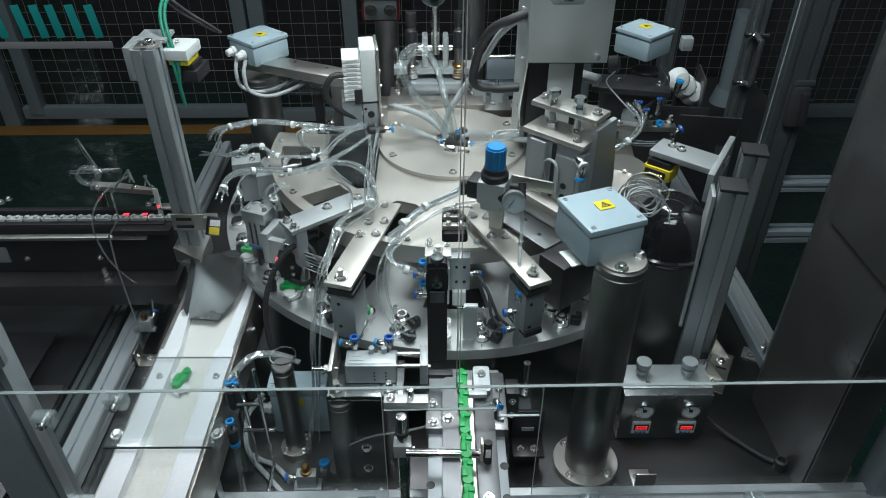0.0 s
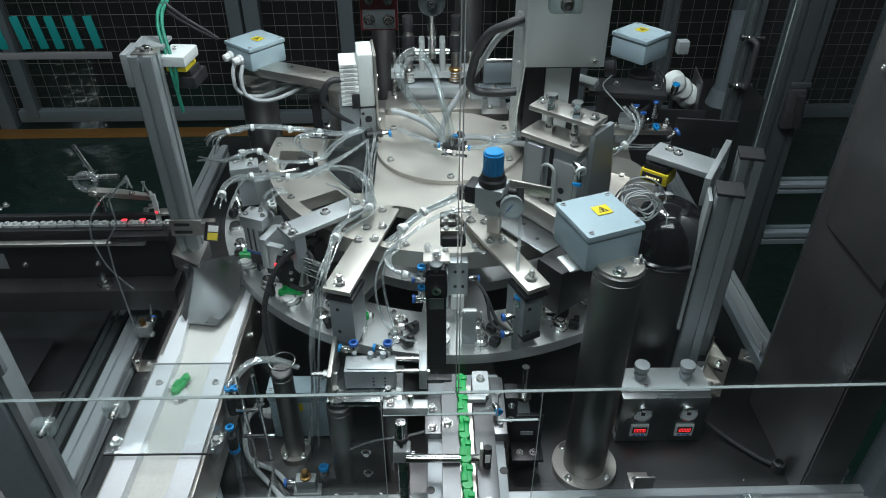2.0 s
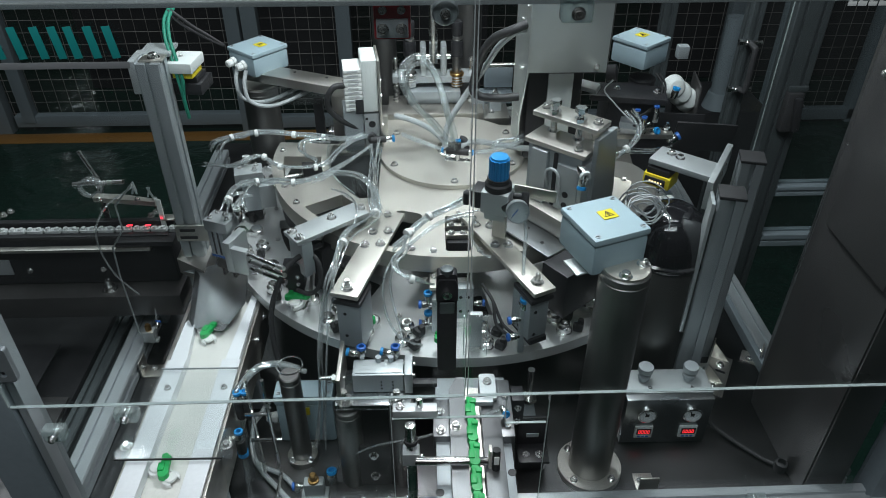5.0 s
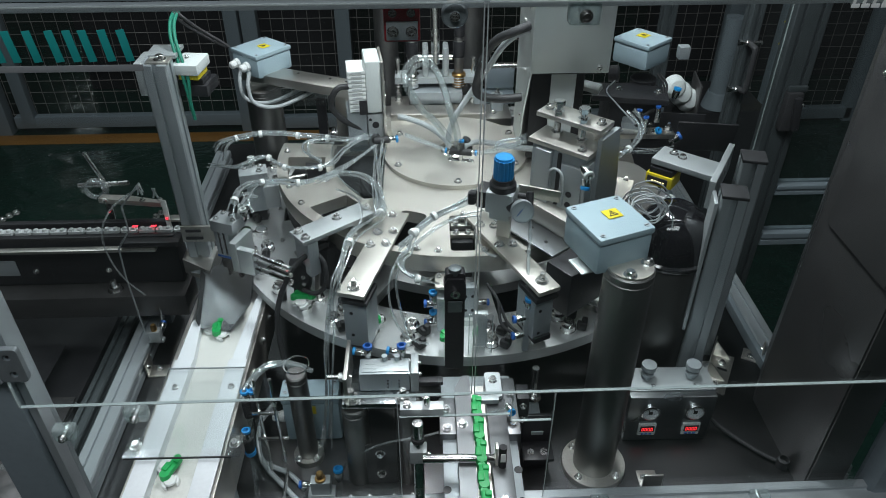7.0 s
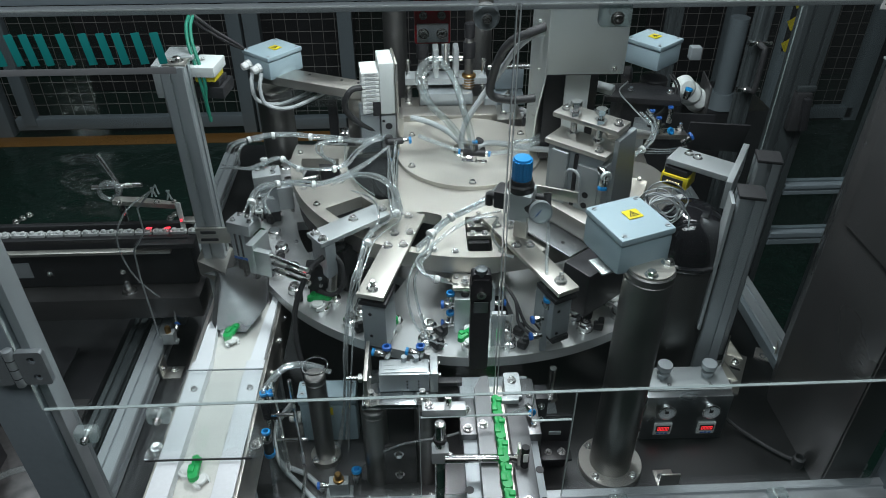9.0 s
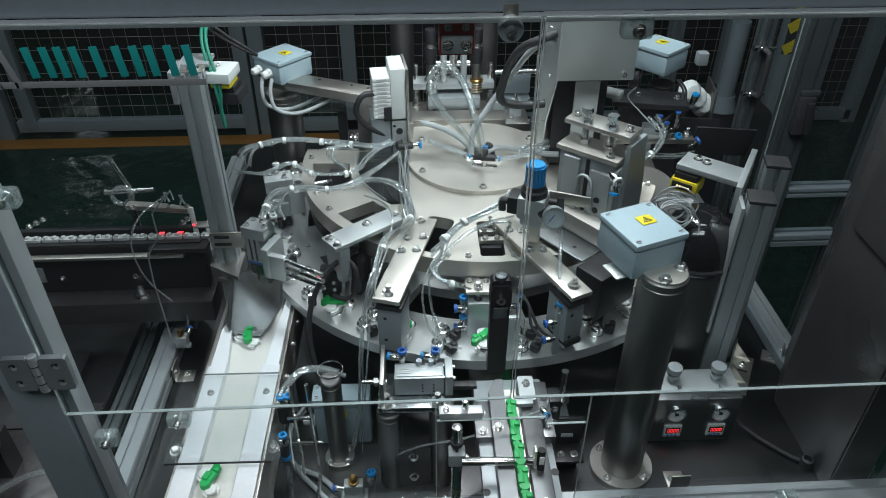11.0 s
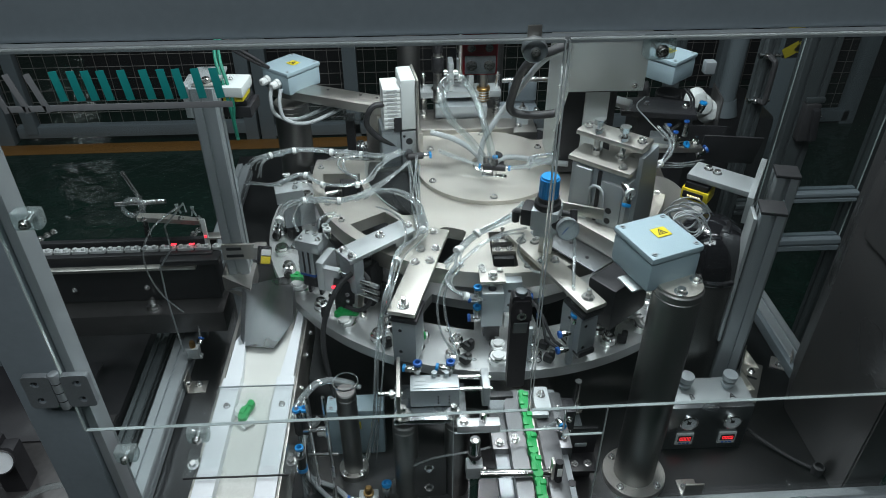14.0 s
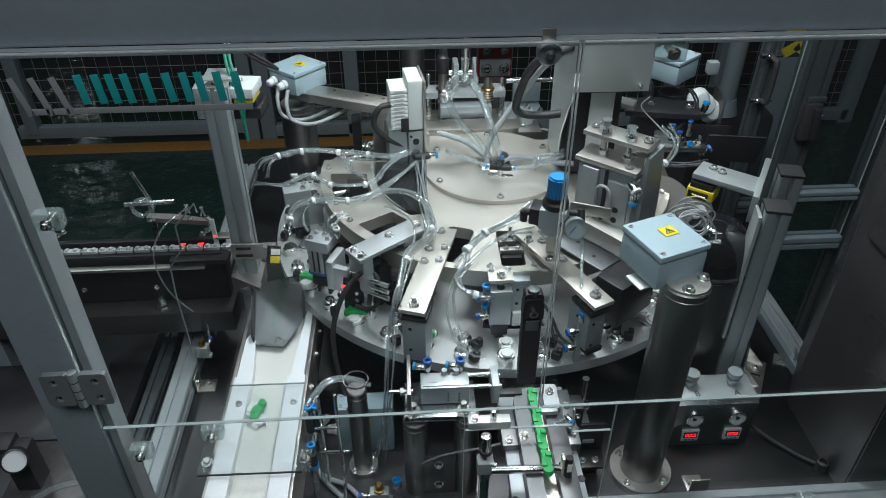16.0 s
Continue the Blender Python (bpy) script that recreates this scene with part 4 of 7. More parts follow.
level(put("cable_grommet", lathe([(0.010, 0.0), (0.010, 0.018), (0.007, 0.020), (0.007, 0.01), (0, 0.01)], 20), RUBBER, "black rubber grommet on the side panel", "grommet", (0.528, -0.541, 0.0)))


# ---- belt conveyor with chute ----
cv = thing("belt_conveyor", (-0.428, -0.62, 0.0), "narrow belt conveyor with white plastic guides", "conveyor")
part("belt", B((0, -0.13, 0.203, 0.075, 1.02, 0.006, 0.001)), BELT, cv, "cream belt")
part("bed", B((0, -0.13, 0.185, 0.10, 1.02, 0.028, 0.001)), ALU, cv)
part("guide", slab([(-0.056, -0.63), (-0.029, -0.63), (-0.029, 0.185), (-0.040, 0.285), (-0.046, 0.30), (-0.056, 0.275)], 0.2065, 0.221), WHITEP, cv, "white plastic side guide")
part("guide", slab([(0.034, -0.63), (0.056, -0.63), (0.056, 0.36), (0.046, 0.36), (0.034, 0.20)], 0.2065, 0.221), WHITEP, cv, "white plastic side guide")
part("cover_plate", B((-0.043, -0.10, 0.2235, 0.030, 0.56, 0.004, 0.001)), WHITEP, cv, "milky white plastic cover")
part("cover_plate", B((0.045, -0.10, 0.2235, 0.030, 0.56, 0.004, 0.001)), WHITEP, cv, "milky white plastic cover")
part("side_plate", B((-0.061, -0.13, 0.175, 0.006, 1.04, 0.088, 0.001)), STEEL, cv)
part("side_plate", B((0.061, -0.13, 0.175, 0.006, 1.04, 0.088, 0.001)), STEEL, cv)
part("drive_roller", lying(C(((-0.05, 0, 0), (0.05, 0, 0), 0.018, None, 20)), pose(0, 0.38, 0.188)), CHROME, cv)
for x, y in ((-0.040, 0.118), (0.047, 0.118)):
    bolt(cv, (x, y, 0.2255), 0.0058, "cap")
for x, y in ((-0.066, 0.006), (0.076, 0.006), (-0.066, -0.17), (0.076, -0.17)):
    part("clamp_ear", B((x, y, 0.2235, 0.022, 0.042, 0.004, 0.0019)), SMOKE, cv)
    bolt(cv, (x, y, 0.2255), 0.0085)
for y in (0.0, 0.25):
    for x in (-0.05, 0.05):
        part("leg", B((x, y, 0.085, 0.02, 0.02, 0.17, 0.002)), ALU, cv)
for y in (0.05, 0.12, 0.19, 0.27, 0.33):
    bolt(cv, (0.064, y, 0.185), 0.006, "hex", (1, 0, 0))
cc = level(thing("conveyor_cover", (-0.430, -0.634, 0.190), "clear acrylic cover over the conveyor belt", "acrylic cover", rz=-0.8))
part("sheet", B((0, 0.087, 0.0015, 0.122, 0.174, 0.003, 0)), SMOKE, cc)
part("polished_edge", B((0, -0.0008, 0.0015, 0.150, 0.0014, 0.003, 0)), RUBBER, cc, "dark cut edge")
part("polished_edge", B((0, 0.1748, 0.0015, 0.122, 0.0012, 0.003, 0)), CYL, cc)
for x in (-0.069, 0.069):
    part("cover_ear", B((x, 0.026, 0.0015, 0.017, 0.052, 0.003, 0)), SMOKE, cc)
ch = level(thing("chute", (-0.430, -0.30, 0.0), "bent stainless drop chute above the conveyor", "chute"))
cm = bmesh.new()
v = [cm.verts.new(p) for p in ((-0.048, 0.066, 0.206), (0.039, 0.062, 0.206), (0.047, -0.014, 0.200), (0.016, -0.059, 0.180), (-0.037, -0.050, 0.180), (-0.081, 0.077, 0.207), (0.033, 0.111, 0.210), (-0.053, 0.064, 0.222), (-0.042, -0.046, 0.194), (0.045, 0.060, 0.224), (0.054, -0.012, 0.218))]
for f in ((0, 4, 3), (0, 3, 2), (0, 2, 1), (0, 1, 6, 5), (0, 7, 8, 4), (1, 2, 10, 9)):
    cm.faces.new([v[i] for i in f])
bmesh.ops.solidify(cm, geom=cm.faces[:], thickness=0.0018)
part("trough", cm, CHUTE, ch)
part("stay", B((-0.02, 0.085, 0.103, 0.03, 0.006, 0.206, 0.001)), STEEL, ch)

# ---- left post with scanner head ----
lp = thing("profile_post", (-0.491, -0.172, 0.0), "tall aluminium profile post with bracket and bolt on top", "profile post")
part("profile", profile_bm(0.632, 0.04, 0.04), ALU, lp)
part("top_plate", B((0.004, 0.0, 0.634, 0.038, 0.030, 0.003, 0.001)), STEEL, lp)
part("side_bracket", B((-0.026, 0.01, 0.608, 0.012, 0.055, 0.055, 0.002), (0.0, 0.045, 0.632, 0.05, 0.05, 0.006, 0.001)), ALUW, lp)
bolt(lp, (0.006, 0.0, 0.6355), 0.010)
part("sensor_arm", B((0.016, -0.024, 0.312, 0.074, 0.005, 0.034, 0.001), (0.052, -0.030, 0.316, 0.022, 0.018, 0.028, 0.001)), STEEL, lp, "slotted steel sensor plate")
part("slot", B((0.002, -0.027, 0.320, 0.028, 0.002, 0.006, 0.001), (0.002, -0.027, 0.304, 0.032, 0.002, 0.006, 0.001)), BLACK, lp)
part("foot", B((0, 0, 0.004, 0.08, 0.08, 0.008, 0.001)), STEEL, lp)
ys = level(thing("label_sensor", (-0.437, -0.216, 0.266), "small black sensor with yellow label", "sensor", rz=25))
part("body", lying(B((0, 0, 0, 0.022, 0.016, 0.034, 0.002)), pose(0, 0, 0.012, -25, 22, 0)), BLACK, ys)
part("label_plate", lying(B((0, -0.0085, -0.008, 0.018, 0.001, 0.013, 0.0003)), pose(0, 0, 0.012, -25, 22, 0)), YELLOW, ys, "yellow label")
part("label_plate", lying(B((0, -0.0085, 0.006, 0.018, 0.001, 0.011, 0.0003)), pose(0, 0, 0.012, -25, 22, 0)), NYLON, ys, "white label")
ss = thing("top_scanner", (-0.443, -0.125, 0.576), "grey scanner head with yellow base on a black plate", "sensor", rz=-6)
part("head", B((0.006, -0.004, 0.034, 0.044, 0.060, 0.018, 0.003)), LGREY, ss)
part("base", B((0.008, -0.006, 0.020, 0.034, 0.044, 0.010, 0.002)), YELLOW, ss)
part("mount", B((0.008, 0.0, 0.010, 0.040, 0.040, 0.010, 0.001)), BLACK, ss)
part("carrier", B((0.008, 0.004, -0.006, 0.052, 0.055, 0.020, 0.002)), BLACK, ss)
part("carrier_stay", B((-0.045, -0.02, 0.02, 0.02, 0.02, 0.075, 0.001)), STEEL, ss)
bolt(ss, (0.0, 0.0, 0.044), 0.004, "cap")
for off in (0, 0.007):
    level(put("green_cable", tube([(-0.485 + off, -0.060, 0.640), (-0.488 + off, -0.090, 0.628), (-0.483 + off, -0.118, 0.608), (-0.473 + off, -0.138, 0.578), (-0.466 + off, -0.150, 0.548), (-0.463, -0.152, 0.515), (-0.462, -0.150, 0.480)], 0.0030), GREENC, "green cable hanging beside the profile post", "cable", group="green cables"))
for k in range(2):
    level(put("black_cable", tube([(-0.487 + 0.006 * k, -0.070, 0.638), (-0.475 + 0.006 * k, -0.072, 0.622 + 0.006 * k), (-0.452, -0.060, 0.598 + 0.008 * k), (-0.428, -0.050, 0.578 + 0.006 * k), (-0.412, -0.040, 0.566)], 0.0030), RUBBER, "black sensor cable behind the profile post", "cable", group="black cables"))

# ---- left feed track ----
ft = level(thing("feed_track", (-0.80, -0.13, -0.020), "black feed track carrying a row of clear parts", "feeder"))
part("track_base", B((-0.05, 0.0, 0.205, 0.60, 0.05, 0.105, 0.002)), BLACK, ft)
part("back_guide", B((-0.05, 0.020, 0.263, 0.60, 0.012, 0.014, 0.001)), BLACK, ft)
part("front_guide", B((-0.05, -0.020, 0.260, 0.60, 0.012, 0.007, 0.001)), BLACK, ft)
part("lip_rail", B((-0.06, -0.042, 0.246, 0.56, 0.014, 0.006, 0.001)), STEEL, ft, "grey steel lip rail")
part("end_pad", B((0.21, -0.03, 0.256, 0.11, 0.03, 0.010, 0.001)), BLACK, ft)
part("name_plate", B((-0.10, -0.0265, 0.195, 0.075, 0.002, 0.035, 0.0005)), ALU, ft, "polished blank plate")
bolt(ft, (-0.03, -0.026, 0.186), 0.006, "cap", (0, -1, 0)), bolt(ft, (0.11, -0.026, 0.186), 0.006, "cap", (0, -1, 0))
for x, y in ((-0.09, 0.03), (-0.082, 0.042), (-0.074, 0.054), (0.205, 0.03), (0.211, 0.042), (0.217, 0.054)):
    bolt(ft, (x, y, 0.270), 0.0075, "cap")
part("beam", B((-0.05, -0.018, 0.125, 0.62, 0.10, 0.05, 0.003)), DARKPANEL, ft, "dark grey support beam")
part("beam_leg", B((0.16, 0.02, 0.05, 0.06, 0.04, 0.10, 0.003), (-0.25, -0.02, -0.33, 0.06, 0.06, 0.86, 0.003)), GREYP, ft)
bolt(ft, (0.12, -0.045, 0.15), 0.0135, "stud"), bolt(ft, (-0.13, -0.05, 0.15), 0.0135, "stud")
part("gusset", slab([(0.27, -0.06), (0.33, -0.10), (0.33, -0.02), (0.27, 0.0)], 0.20, 0.232), STEEL, ft)
part("clamp_bracket", lying(slab([(-0.07, -0.006), (0.055, -0.004), (0.055, 0.006), (-0.02, 0.014), (-0.07, 0.010)], 0, 0.010), pose(0.172, 0.028, 0.302, 0, 0, -10)), STEEL, ft)
part("light_blade", lying(B((0, 0, 0, 0.009, 0.004, 0.066, 0.001)), pose(0.236, 0.006, 0.287, -6, -2, 0)), LGREY, ft, "pale sensor blade with a red glow")
part("sensor_glow", B((0.238, 0.000, 0.256, 0.006, 0.003, 0.004, 0.001), (0.236, 0.0015, 0.284, 0.004, 0.0015, 0.004, 0.0005)), REDLED, ft, "lit red sensor tip")
for x, z in ((0.186, 0.325), (0.214, 0.318)):
    part("gate_pin", lying(B((-0.003, 0, 0.006, 0.003, 0.003, 0.022, 0.0005, Matrix.Rotation(radians(18), 4, "Y")), (0.003, 0, 0.006, 0.003, 0.003, 0.022, 0.0005, Matrix.Rotation(radians(-18), 4, "Y"))), pose(x, 0.030, z)), ALUW, ft)
for x in (0.190, 0.224, 0.120):
    bolt(ft, (x, 0.024, 0.312), 0.006, "cap")
part("jet_stand", C(((0.085, 0.085, 0.02), (0.098, 0.082, 0.33), 0.006, None, 10), ((0.098, 0.082, 0.33), (0.078, 0.085, 0.385), 0.0045, None, 10), ((0.05, 0.08, 0.315), (0.15, 0.075, 0.322), 0.005, None, 10)), CHROME, ft)
part("coil_tube", tube([(0.089 + 0.020 * math.cos(a * 0.7854), 0.072 - 0.001 * a, 0.316 + 0.018 * math.sin(a * 0.7854)) for a in range(-2, 15)], 0.0028, 4, 7), TUBE, ft)
part("stop_plate", B((0.25, 0.012, 0.278, 0.028, 0.02, 0.004, 0.001)), STEEL, ft)


def track_part():
    bm = slab(round_rect(-0.0155, -0.0065, 0.0155, 0.0065, 0.004), 0, 0.006)
    add_cyl(bm, (-0.008, 0, 0.006), (-0.008, 0, 0.010), 0.005, 0.004, 12)
    add_cyl(bm, (0.008, 0, 0.006), (0.008, 0, 0.010), 0.005, 0.004, 12)
    return bm


TPART = mat("clear_white_part", (0.60, 0.63, 0.63), 0.25, 0.0, 60, 0.25, 0.02)
tp0 = None
for i in range(17):
    ob = new("clear_clip", shared("clear_clip", track_part, TPART))
    ob.matrix_basis = pose(-1.075 + 0.0335 * i, -0.131, 0.238)
    level(tagged(ob, "glassy white moulded clip in the feed track", "clip", "clips in the track"))
for x, m_b in ((-0.627, 0), (-0.592, 0)):
    part("red_light_spot", B((x + 0.80, 0.0, 0.2695, 0.010, 0.004, 0.001, 0)), REDLED, ft, "red spot of sensor light")
fw = level(thing("bent_wire", (-0.633, -0.21, 0.042), "thin bent steel wire standing on the side rail", "wire"))
part("wire", tube([(0, 0, 0), (-0.003, 0.002, 0.146), (0.0, 0.004, 0.209), (0.029, 0.002, 0.250), (0.030, 0.0, 0.302), (0.072, 0.0, 0.349), (0.073, 0.002, 0.330)], 0.0017, 2, 6, None, False), ALUW, fw)
vt = level(thing("small_valve", (-0.606, -0.226, 0.042), "small steel flow valve on the side rail", "valve"))
part("body", B((0, 0, 0.014, 0.022, 0.018, 0.024, 0.002), (0, 0, 0.0, 0.03, 0.012, 0.006, 0.001)), ALUW, vt)
part("stem", lathe([(0.006, 0.026), (0.006, 0.036), (0.004, 0.040), (0, 0.040)], 12), COPPER, vt)
fitting(vt, (0.008, 0.012, 0.016), (0.2, 1, 0.6), 1.0, BLUED)
level(put("sensor_tube", tube([(-0.595, -0.205, 0.075), (-0.600, -0.195, 0.105), (-0.647, -0.19, 0.166), (-0.664, -0.19, 0.220), (-0.662, -0.19, 0.277), (-0.639, -0.17, 0.318), (-0.60, -0.13, 0.335)], 0.0019), TUBE, "thin clear tube running up to the feed track", "air tube"))


# ---- angle brackets and clear clamp blocks on the frame ----
def angle_bracket(pos, rz):
    ob = thing("angle_bracket", pos, "small stainless angle bracket with two bolts", "bracket", "angle brackets", rz)
    part("base_leaf", B((0.018, 0, 0.0015, 0.036, 0.032, 0.003, 0.0008)), STEEL, ob)
    part("wall_leaf", B((0.0015, 0, 0.018, 0.003, 0.032, 0.036, 0.0008)), STEEL, ob)
    bolt(ob, (0.02, 0.006, 0.003), 0.007)
    bolt(ob, (0.003, -0.006, 0.02), 0.006, "hex", (1, 0, 0))


angle_bracket((-0.617, -0.272, 0.0), 0)
angle_bracket((0.596, -0.286, 0.0), 150)
fb = level(thing("foot_bracket", (0.488, -0.314, 0.0), "slotted stainless foot bracket of the sensor stand", "bracket", rz=60))
part("base_leaf", B((0, -0.012, 0.0015, 0.112, 0.040, 0.003, 0.0008)), STEEL, fb)
part("wall_leaf", B((0.0, 0.0095, 0.022, 0.112, 0.003, 0.044, 0.0008)), STEEL, fb)
for x in (-0.02, 0.045):
    part("gusset", lying(slab([(0.008, 0.003), (-0.026, 0.003), (0.008, 0.040)], -0.0012, 0.0012), Matrix(((0, 0, 1, x), (1, 0, 0, 0), (0, 1, 0, 0), (0, 0, 0, 1)))), STEEL, fb)
part("slot", B((0.01, -0.014, 0.0032, 0.006, 0.022, 0.0008, 0.0003)), BLACK, fb)
bolt(fb, (0.028, -0.012, 0.003), 0.008), bolt(fb, (-0.034, -0.010, 0.003), 0.006, "cap")
angle_bracket((0.292, -0.578, 0.0), 90)
CLEARB = clear("clear_block", (0.80, 0.86, 0.86), 1.3, 0.06, 0.25, (0.6, 0.68, 0.68))


def clear_block(pos, rz=0.0):
    ob = thing("clamp_block", pos, "clear plastic clamp block with a bright bolt", "clamp", "clear clamp blocks", rz)
    part("block", B((0, 0, 0.011, 0.030, 0.018, 0.022, 0.004)), CLEARB, ob)
    part("bolt_shank", C(((0, -0.012, 0.010), (0, 0.011, 0.010), 0.004, None, 12)), CHROME, ob)
    bolt(ob, (0, -0.010, 0.010), 0.007, "cap", (0, -1, 0))


clear_block((0.190, -0.628, 0.030)), clear_block((0.444, -0.628, 0.030)), clear_block((-0.15, -0.628, 0.030))
clear_block((-0.575, -0.622, 0.228)), clear_block((-0.580, -0.622, 0.62)), clear_block((-0.47, -0.622, 0.262))
clear_block((0.078, -0.624, 0.796))

# door lock and red stop under the beam
lk = thing("door_lock", (-0.044, -0.622, 0.791), "round dark knob lock on a steel strap", "lock")
part("strap", B((0, 0.006, 0.022, 0.014, 0.003, 0.030, 0.001)), STEEL, lk)
part("knob", lying(lathe([(0.0125, 0), (0.0125, 0.008), (0.011, 0.010), (0.005, 0.010), (0.005, 0.013), (0, 0.013)], 28), pose(0, 0.004, 0.015, 90, 0, 0)), CYL, lk)
bolt(lk, (0, -0.009, 0.015), 0.005, "cap", (0, -1, 0))
rs = thing("red_stop", (-0.094, -0.597, 0.773), "red painted stop block with four bolts under the beam", "stop block")
part("block", B((0, 0.006, 0.028, 0.036, 0.016, 0.060, 0.003)), RED, rs)
part("steel_bar", B((0, -0.003, 0.010, 0.031, 0.004, 0.018, 0.001)), CYL, rs)
for x in (-0.009, 0.009):
    for z in (0.010, 0.027):
        bolt(rs, (x, -0.005 if z < 0.02 else -0.002, z), 0.006 if z < 0.02 else 0.0045, "cap", (0, -1, 0))

# ---- valve manifold ----
vm = thing("valve_manifold", (-0.175, 0.045, 0.344), "light grey valve manifold with a stack of white valves", "valve manifold", rz=8)
part("end_cover", B((0.018, 0, 0.145, 0.030, 0.075, 0.105, 0.004)), LGREY, vm, "light grey cover")
part("back_plate", B((0.036, 0, 0.10, 0.005, 0.085, 0.195, 0.001)), STEEL, vm)
part("port_block", B((0.018, -0.020, 0.046, 0.030, 0.030, 0.085, 0.002)), ALUW, vm, "drilled aluminium port block")
part("rail_block", B((-0.018, 0, 0.050, 0.038, 0.06, 0.085, 0.002)), CYL, vm)
for i in range(10):
    part("valve", B((-0.014, -0.006, 0.100 + 0.0085 * i, 0.034, 0.060, 0.0072, 0.001)), NYLON, vm)
    part("valve_label", B((-0.014, -0.0365, 0.1005 + 0.0085 * i, 0.020, 0.0008, 0.003, 0)), GREYC, vm)
part("dark_gap", B((-0.004, -0.012, 0.105, 0.016, 0.05, 0.03, 0.001)), BLACK, vm)
part("port_hole", C(((0.018, -0.0345, 0.066), (0.018, -0.036, 0.066), 0.007, None, 16), ((0.008, -0.0345, 0.078), (0.008, -0.036, 0.078), 0.003, None, 12)), BLACK, vm)
part("elbow", C(((0.016, -0.034, 0.04), (0.016, -0.052, 0.04), 0.009, None, 16), ((0.012, -0.052, 0.04), (0.042, -0.052, 0.04), 0.007, None, 16)), RUBBER, vm)
fitting(vm, (0.038, -0.052, 0.04), (1, 0, 0), 1.2)
for z in (0.11, 0.14, 0.045):
    bolt(vm, (0.039, 0.0, z), 0.005, "hex", (1, 0, 0))
part("stay", B((0.045, 0.02, 0.03, 0.015, 0.03, 0.06, 0.001), (0.0, 0.0, 0.002, 0.10, 0.06, 0.005, 0.001)), STEEL, vm)
br = thing("flat_arm", (-0.32, 0.19, 0.428), "flat worn steel arm carrying the junction box", "bracket", rz=-24)
part("plate", B((0.0, 0, 0.010, 0.30, 0.055, 0.020, 0.002)), STEEL, br)
for x in (-0.02, 0.06, 0.10):
    part("screw_hole", C(((x, 0.012, 0.020), (x, 0.012, 0.0206), 0.0035, None, 12)), BLACK, br)
part("stay", B((0.10, 0.0, -0.05, 0.03, 0.04, 0.10, 0.002)), STEEL, br)
put("clear_tray", B((-0.30, 0.21, 0.385, 0.20, 0.06, 0.003, 0.0), (-0.30, 0.18, 0.405, 0.20, 0.003, 0.04, 0)), SMOKE, "clear acrylic strip under the flat arm", "acrylic cover")
put("tray_stay", B((-0.30, 0.21, 0.20, 0.02, 0.02, 0.37, 0.001)), BLACK, "dark stay under the clear strip", "bracket")

# ---- press at the back ----
ps = level(thing("press_unit", (-0.034, 0.335, 0.0), "steel guide-post press with clevis head", "press"))
part("column", B((0, 0.05, 0.13, 0.20, 0.10, 0.26, 0.003)), BLACK, ps)
part("base_plate", B((0, 0, 0.270, 0.22, 0.10, 0.020, 0.002)), STEEL, ps)
part("front_block", B((0.0, -0.160, 0.312, 0.21, 0.050, 0.056, 0.002)), STEEL, ps, "ground steel base block")
part("bridge_plate", B((0.02, -0.092, 0.292, 0.30, 0.080, 0.020, 0.002)), STEEL, ps)
for x in (-0.07, -0.02, 0.05, 0.09, 0.13):
    bolt(ps, (x, -0.10, 0.302), 0.009, "cap")
for x in (0.10, 0.14):
    part("stop_block", B((x, -0.080, 0.320, 0.028, 0.030, 0.036, 0.002)), CYL, ps)
    bolt(ps, (x, -0.080, 0.338), 0.008, "stud")
part("lower_block", B((0, -0.01, 0.312, 0.125, 0.055, 0.028, 0.002)), CYL, ps)
part("middle_block", B((0, 0.01, 0.285, 0.07, 0.04, 0.03, 0.002)), CYL, ps)
part("top_plate", B((0, 0.01, 0.347, 0.195, 0.050, 0.016, 0.002)), ALUW, ps)
for x in (-0.055, 0.055):
    part("guide_post", C(((x, 0, 0.28), (x, 0, 0.478), 0.0105, None, 24, 0.001)), PILLAR, ps)
    part("guide_bush", lathe([(0.0165, 0), (0.0165, 0.030), (0.0145, 0.032), (0.012, 0.032)], 24), COPPER if x > 0 else CHROME, ps, loc=(x, -0.004, 0.330))
    for r in range(4):
        part("bush_groove", lathe([(0.0167, 0), (0.0171, 0.001), (0.0171, 0.002), (0.0167, 0.003)], 24), CHROME, ps, loc=(x, -0.004, 0.332 + 0.0065 * r))
    part("post_cap", C(((x, 0, 0.400), (x, 0, 0.438), 0.0145, None, 24, 0.002)), BLACK, ps)
    part("post_cap", C(((x, 0, 0.448), (x, 0, 0.482), 0.0125, None, 24, 0.002)), BLACK, ps)
    part("cap_ring", C(((x, 0, 0.4385), (x, 0, 0.4405), 0.0135, None, 24)), CHROME, ps)
for x in (-0.09, 0.09):
    part("outer_rod", C(((x, 0.01, 0.27), (x, 0.01, 0.390), 0.0055, None, 14)), CHROME, ps)
    sp_ = tube([(x + 0.009 * math.cos(k * 1.05), 0.01 + 0.009 * math.sin(k * 1.05), 0.282 + 0.0013 * k) for k in range(44)], 0.0012, 1, 5, None, False)
    part("spring", sp_, CHROME, ps)
    bolt(ps, (x, 0.01, 0.386), 0.009, "cap")
for x in (-0.024, 0.024):
    part("clevis_cheek", B((x, 0.01, 0.390, 0.014, 0.050, 0.070, 0.006)), ALUW, ps)
part("clevis_pin", C(((-0.040, 0.01, 0.395), (0.040, 0.01, 0.395), 0.007, None, 16)), CHROME, ps)
part("ram", C(((0, 0.01, 0.38), (0, 0.01, 0.62), 0.010, None, 16)), CHROME, ps)
